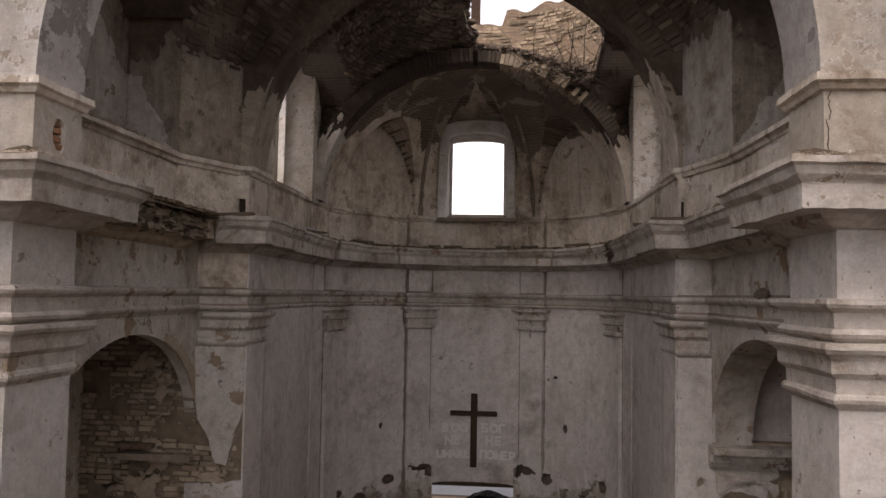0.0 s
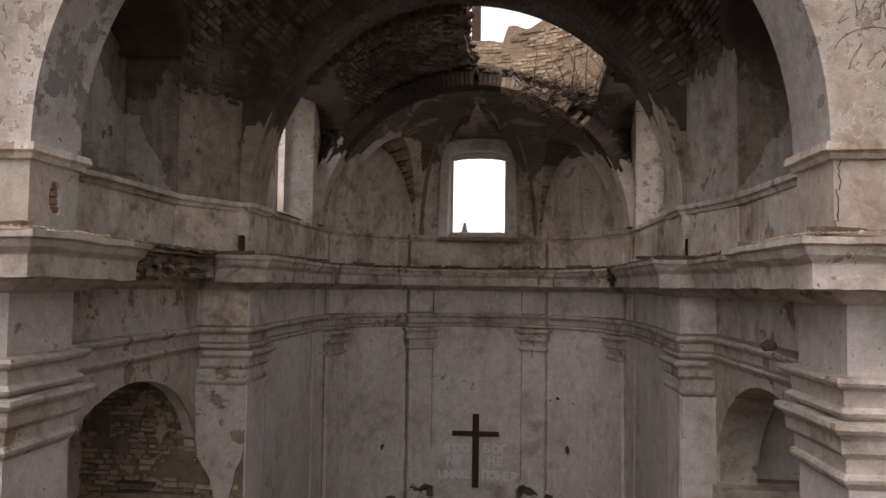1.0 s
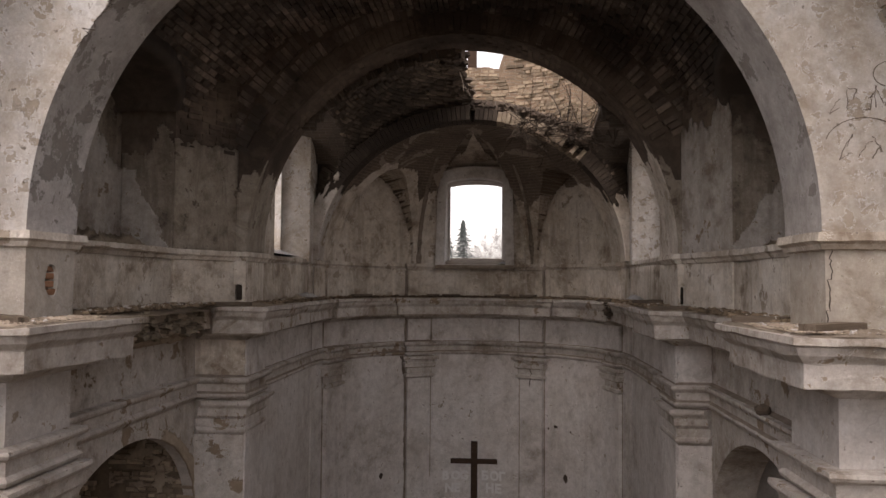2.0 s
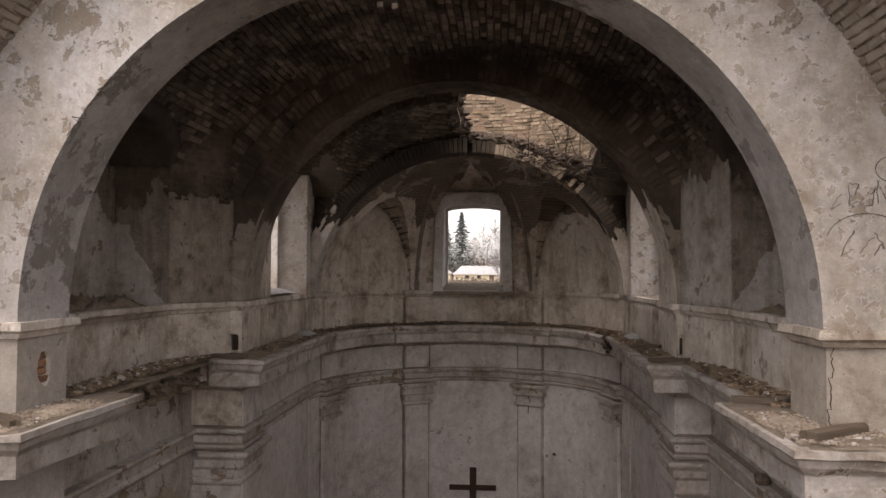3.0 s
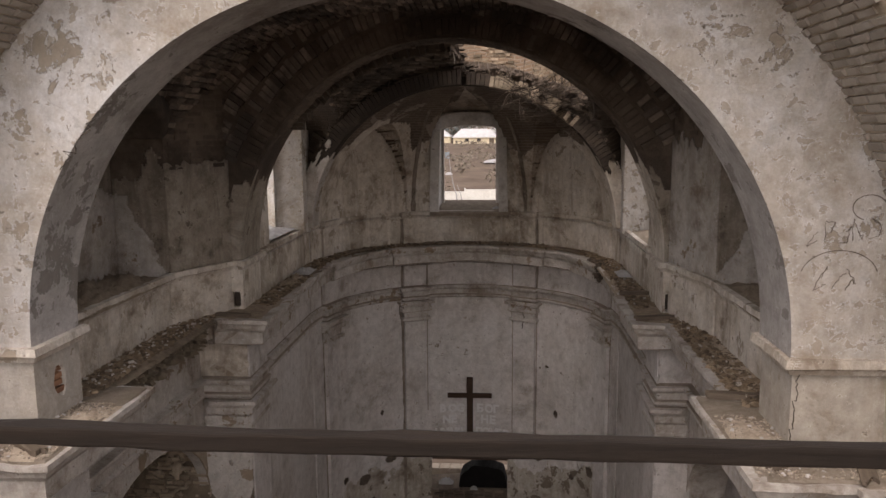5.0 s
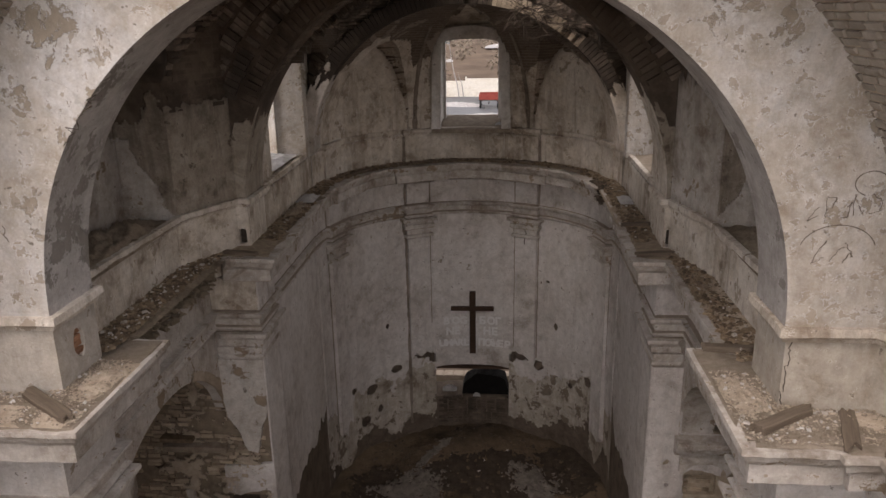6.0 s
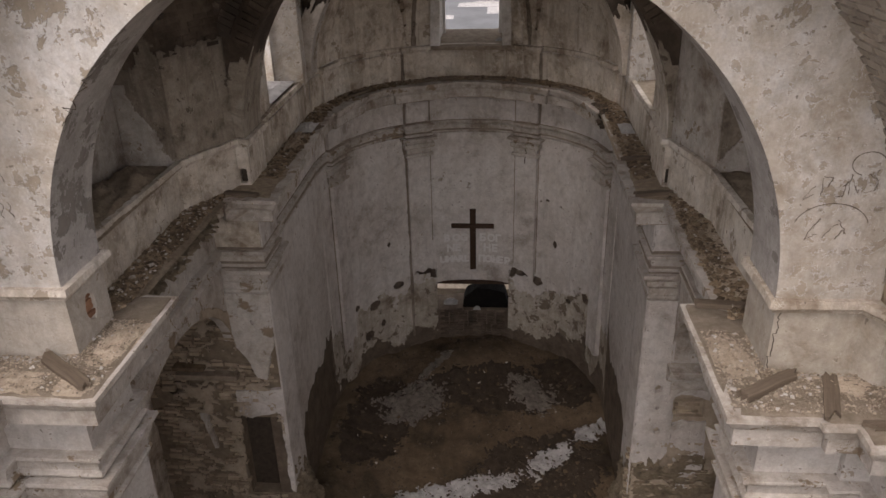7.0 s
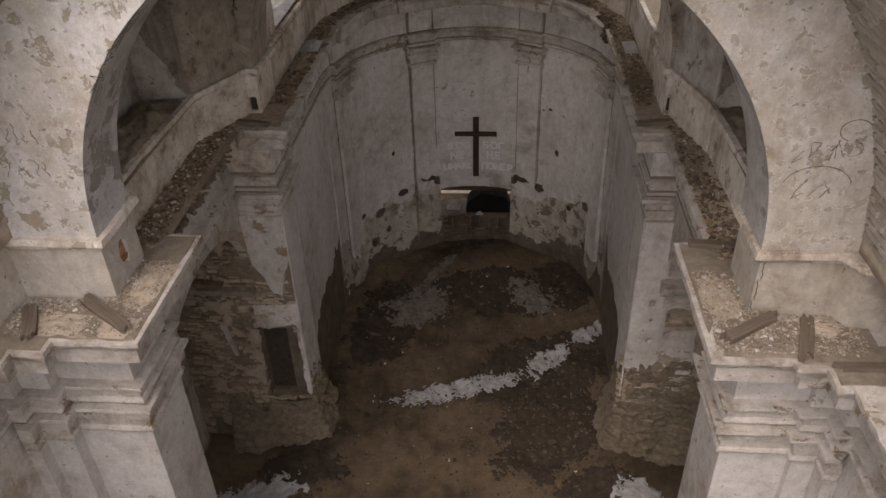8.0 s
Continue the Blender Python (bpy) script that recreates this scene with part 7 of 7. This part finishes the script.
for k in range(14):
    bm = bmesh.new()
    x = -34 + k * 5
    box(bm, x, x + 4.8, 100.0, 100.25, -0.7, 1.75 + 0.055 * (x + 8), 0.02)
    part("panel", bm, M_fence, fence)
    bm = bmesh.new()
    box(bm, x - 0.2, x, 99.93, 100.3, -0.7, 1.95 + 0.055 * (x + 8), 0.02)
    part("post", bm, M_fence, fence)
mast = thing("leaning_pole", "thin pale pole leaning by the yard wall", "pole")
bm = bmesh.new()
twig(bm, Vector((-5.0, 99.0, -0.3)), Vector((-0.35, 0.1, 0.93)).normalized(), 8.5, 0.10, 0, random.Random(2))
part("shaft", bm, M_bark, mast)
mast2 = thing("leaning_pole", "short pale pole standing by the yard wall", "pole")
bm = bmesh.new()
twig(bm, Vector((-4.4, 99.2, -0.3)), Vector((0.0, 0.0, 1.0)), 3.4, 0.09, 0, random.Random(3))
part("shaft", bm, M_bark, mast2)
trailer = thing("farm_trailer", "faded red farm trailer on small wheels", "trailer")
bm = bmesh.new()
box(bm, -2.0, 0.35, 86.6, 89.8, 0.55, 0.68, 0.03)
part("bed", bm, M_dark, trailer)
for nm, x0, x1, y0, y1 in (("side_board", -2.0, -1.94, 86.6, 89.8), ("side_board", 0.29, 0.35, 86.6, 89.8), ("tail_board", -2.0, 0.35, 86.55, 86.62), ("front_board", -2.0, 0.35, 89.8, 89.87)):
    bm = bmesh.new()
    box(bm, x0, x1, y0, y1, 0.66, 1.22, 0.02)
    part(nm, bm, M_red, trailer)
for x in (-1.85, 0.2):
    for y in (87.3, 89.2):
        bm = bmesh.new()
        bmesh.ops.create_cone(bm, cap_ends=True, segments=18, radius1=0.45, radius2=0.45, depth=0.2, matrix=Matrix.Translation((x, y, 0.05)) @ Matrix.Rotation(radians(90), 4, 'Y'))
        wheel = part("wheel", bm, M_dark, trailer)
bm = bmesh.new()
box(bm, -0.9, -0.75, 85.0, 86.6, 0.35, 0.45, 0.02)
part("drawbar", bm, M_dark, trailer)


def cottage(x0, x1, y, z, h, roof_h, label, doors):
    c = thing("cottage", label, "house")
    bm = bmesh.new()
    box(bm, x0, x1, y, y + 7, z - 1.0, z + h)
    part("wall", bm, M_house, c)
    bm = bmesh.new()
    e = 0.5
    lo = [bm.verts.new(p) for p in ((x0 - e, y - e, z + h), (x1 + e, y - e, z + h), (x1 + e, y + 7 + e, z + h), (x0 - e, y + 7 + e, z + h))]
    hi = [bm.verts.new((x0 + 2.6, y + 3.5, z + h + roof_h)), bm.verts.new((x1 - 2.6, y + 3.5, z + h + roof_h))]
    for fc in ((lo[0], lo[1], hi[1], hi[0]), (lo[1], lo[2], hi[1]), (lo[2], lo[3], hi[0], hi[1]), (lo[3], lo[0], hi[0]), tuple(reversed(lo))):
        bm.faces.new(fc)
    roof = part("roof", bm, M_roof, c)
    bm = bmesh.new()
    box(bm, (x0 + x1) / 2, (x0 + x1) / 2 + 0.6, y + 3.2, y + 3.8, z + h + roof_h * 0.6, z + h + roof_h + 0.9, 0.02)
    part("chimney", bm, M_brick, roof)
    for nm, dx, w, zb, zt in doors:
        bm = bmesh.new()
        box(bm, dx, dx + w, y - 0.08, y + 0.02, z + zb, z + zt, 0.02)
        o = part(nm, bm, M_board, c)
        if nm == "window":
            bm = bmesh.new()
            box(bm, dx + 0.1, dx + w - 0.1, y - 0.10, y - 0.085, z + zb + 0.1, z + zt - 0.1)
            part("pane", bm, M_dark, o)
    return c


cottage(-15.5, 8.0, 260.0, 5.2, 2.3, 3.0, "long cream cottage under a pale hipped roof", (("door", -3.2, 1.6, 0.0, 2.0), ("window", -11.5, 1.3, 0.9, 2.0), ("window", -7.4, 1.3, 0.9, 2.0), ("window", 0.5, 1.5, 0.8, 2.0), ("window", 4.5, 1.3, 0.8, 2.0)))
cottage(-24.0, -17.6, 275.0, 5.6, 2.2, 2.6, "small cream cottage with a steep gable", (("window", -21.0, 1.2, 0.8, 1.9),))
crate = thing("garden_barrel", "blue grey barrel standing in the garden plot", "barrel")
bm = bmesh.new()
bmesh.ops.create_cone(bm, cap_ends=True, segments=16, radius1=0.55, radius2=0.5, depth=1.6, matrix=Matrix.Translation((-11.9, 178.0, ground_z(-11.9, 178) + 0.7)))
part("drum", bm, lump("blue_grey_paint", (0.20, 0.24, 0.27), (0.34, 0.39, 0.42), 2.0, 0.7, 0.0), crate)


def spruce(x, y, h, w, seed):
    t = thing("spruce_tree", "tall grey green spruce behind the cottages, haze in its colour", "tree", "far trees")
    z = ground_z(x, y) - 0.3
    bm = bmesh.new()
    bmesh.ops.create_cone(bm, cap_ends=True, segments=8, radius1=0.35, radius2=0.04, depth=h, matrix=Matrix.Translation((x, y, z + h / 2)))
    part("trunk", bm, M_bark, t)
    r = random.Random(seed)
    verts, faces = [], []
    for i in range(3800):
        f = r.random() ** 0.8
        zz = z + h * (0.12 + 0.88 * f)
        rad = w * (1 - f) * (0.35 + 0.65 * math.sin(f * 38) ** 2) * (0.75 + 0.35 * math.sin(3 * f * 50 + 5)) * math.sqrt(r.random()) + 0.05
        a = r.uniform(0, 6.283)
        c = Vector((x + rad * math.cos(a), y + rad * math.sin(a), zz - 0.25 * rad))
        o = len(verts)
        s = r.uniform(0.4, 0.95)
        d = Vector((math.cos(a), math.sin(a), -0.35)) * s
        q = Vector((-math.sin(a), math.cos(a), 0)) * s * 0.4
        verts += [c - d * 0.4 + q, c - d * 0.4 - q, c + d, c + Vector((0, 0, 0.2 * s))]
        faces += [(o, o + 1, o + 2), (o, o + 2, o + 3), (o + 1, o + 3, o + 2)]
    mesh_of("crown", verts, faces, M_needle, t)


spruce(-14.8, 300.0, 27.0, 13.0, 1)
spruce(-23.0, 330.0, 24.0, 11.0, 2)


def bare_tree(x, y, h, seed, material):
    r = random.Random(seed)
    z = ground_z(x, y) - 0.3
    t = thing("bare_tree", "leafless tree, its bark paled to paint winter haze", "tree", "far trees")
    bm = bmesh.new()
    twig(bm, Vector((x, y, z)), Vector((r.uniform(-0.05, 0.05), 0, 1)).normalized(), h, 0.28, 0, r)
    part("trunk", bm, material, t)
    bm = bmesh.new()
    for _ in range(64):
        f = r.uniform(0.25, 0.97)
        a = r.uniform(0, 6.283)
        twig(bm, Vector((x + r.uniform(-0.2, 0.2), y, z + h * f)), Vector((math.cos(a), math.sin(a), r.uniform(0.4, 1.2))).normalized(), h * (1.05 - f) * 0.5 + 0.8, 0.07, 2, r)
    part("crown", bm, material, t)


for k, (x, y, h) in enumerate(((-6.0, 300, 22), (-1.5, 310, 25), (2.0, 295, 24), (6.0, 305, 21), (9.5, 300, 23), (-10.5, 320, 18), (-0.5, 255, 11), (13, 290, 20), (-28, 300, 20), (4.5, 330, 27))):
    bare_tree(x, y, h, k, M_bark)
rw = random.Random(9)
verts, faces = [], []
for _ in range(7000):
    x, y = rw.uniform(-70, 60), rw.uniform(300, 420)
    o = len(verts)
    s = rw.uniform(0.5, 1.6)
    c = Vector((x, y, ground_z(x, y) + rw.random() ** 1.6 * (9 + 3 * noise.noise((x * 0.1, y * 0.03, 0)))))
    for _k in range(3):
        verts.append(c + Vector((rw.uniform(-1, 1), rw.uniform(-1, 1), rw.uniform(-1, 1))) * s)
    faces.append((o, o + 1, o + 2))
tagged(mesh_of("far_thicket", verts, faces, M_hedge), "brown leafless thicket behind the cottages", "thicket", kind="stuff")
verts, faces = [], []
for _ in range(9000):
    x, y = rw.uniform(-30, 25), rw.uniform(106, 235)
    if noise.noise((x * 0.12, y * 0.05, 3)) < -0.05:
        continue
    o = len(verts)
    c = Vector((x, y, ground_z(x, y) + rw.uniform(0, 1.1)))
    for _k in range(3):
        verts.append(c + Vector((rw.uniform(-1, 1), rw.uniform(-1, 1), rw.uniform(-0.6, 1))) * rw.uniform(0.2, 0.7))
    faces.append((o, o + 1, o + 2))
tagged(mesh_of("slope_scrub", verts, faces, M_hedge), "brown winter scrub on the slope", "scrub", kind="stuff")
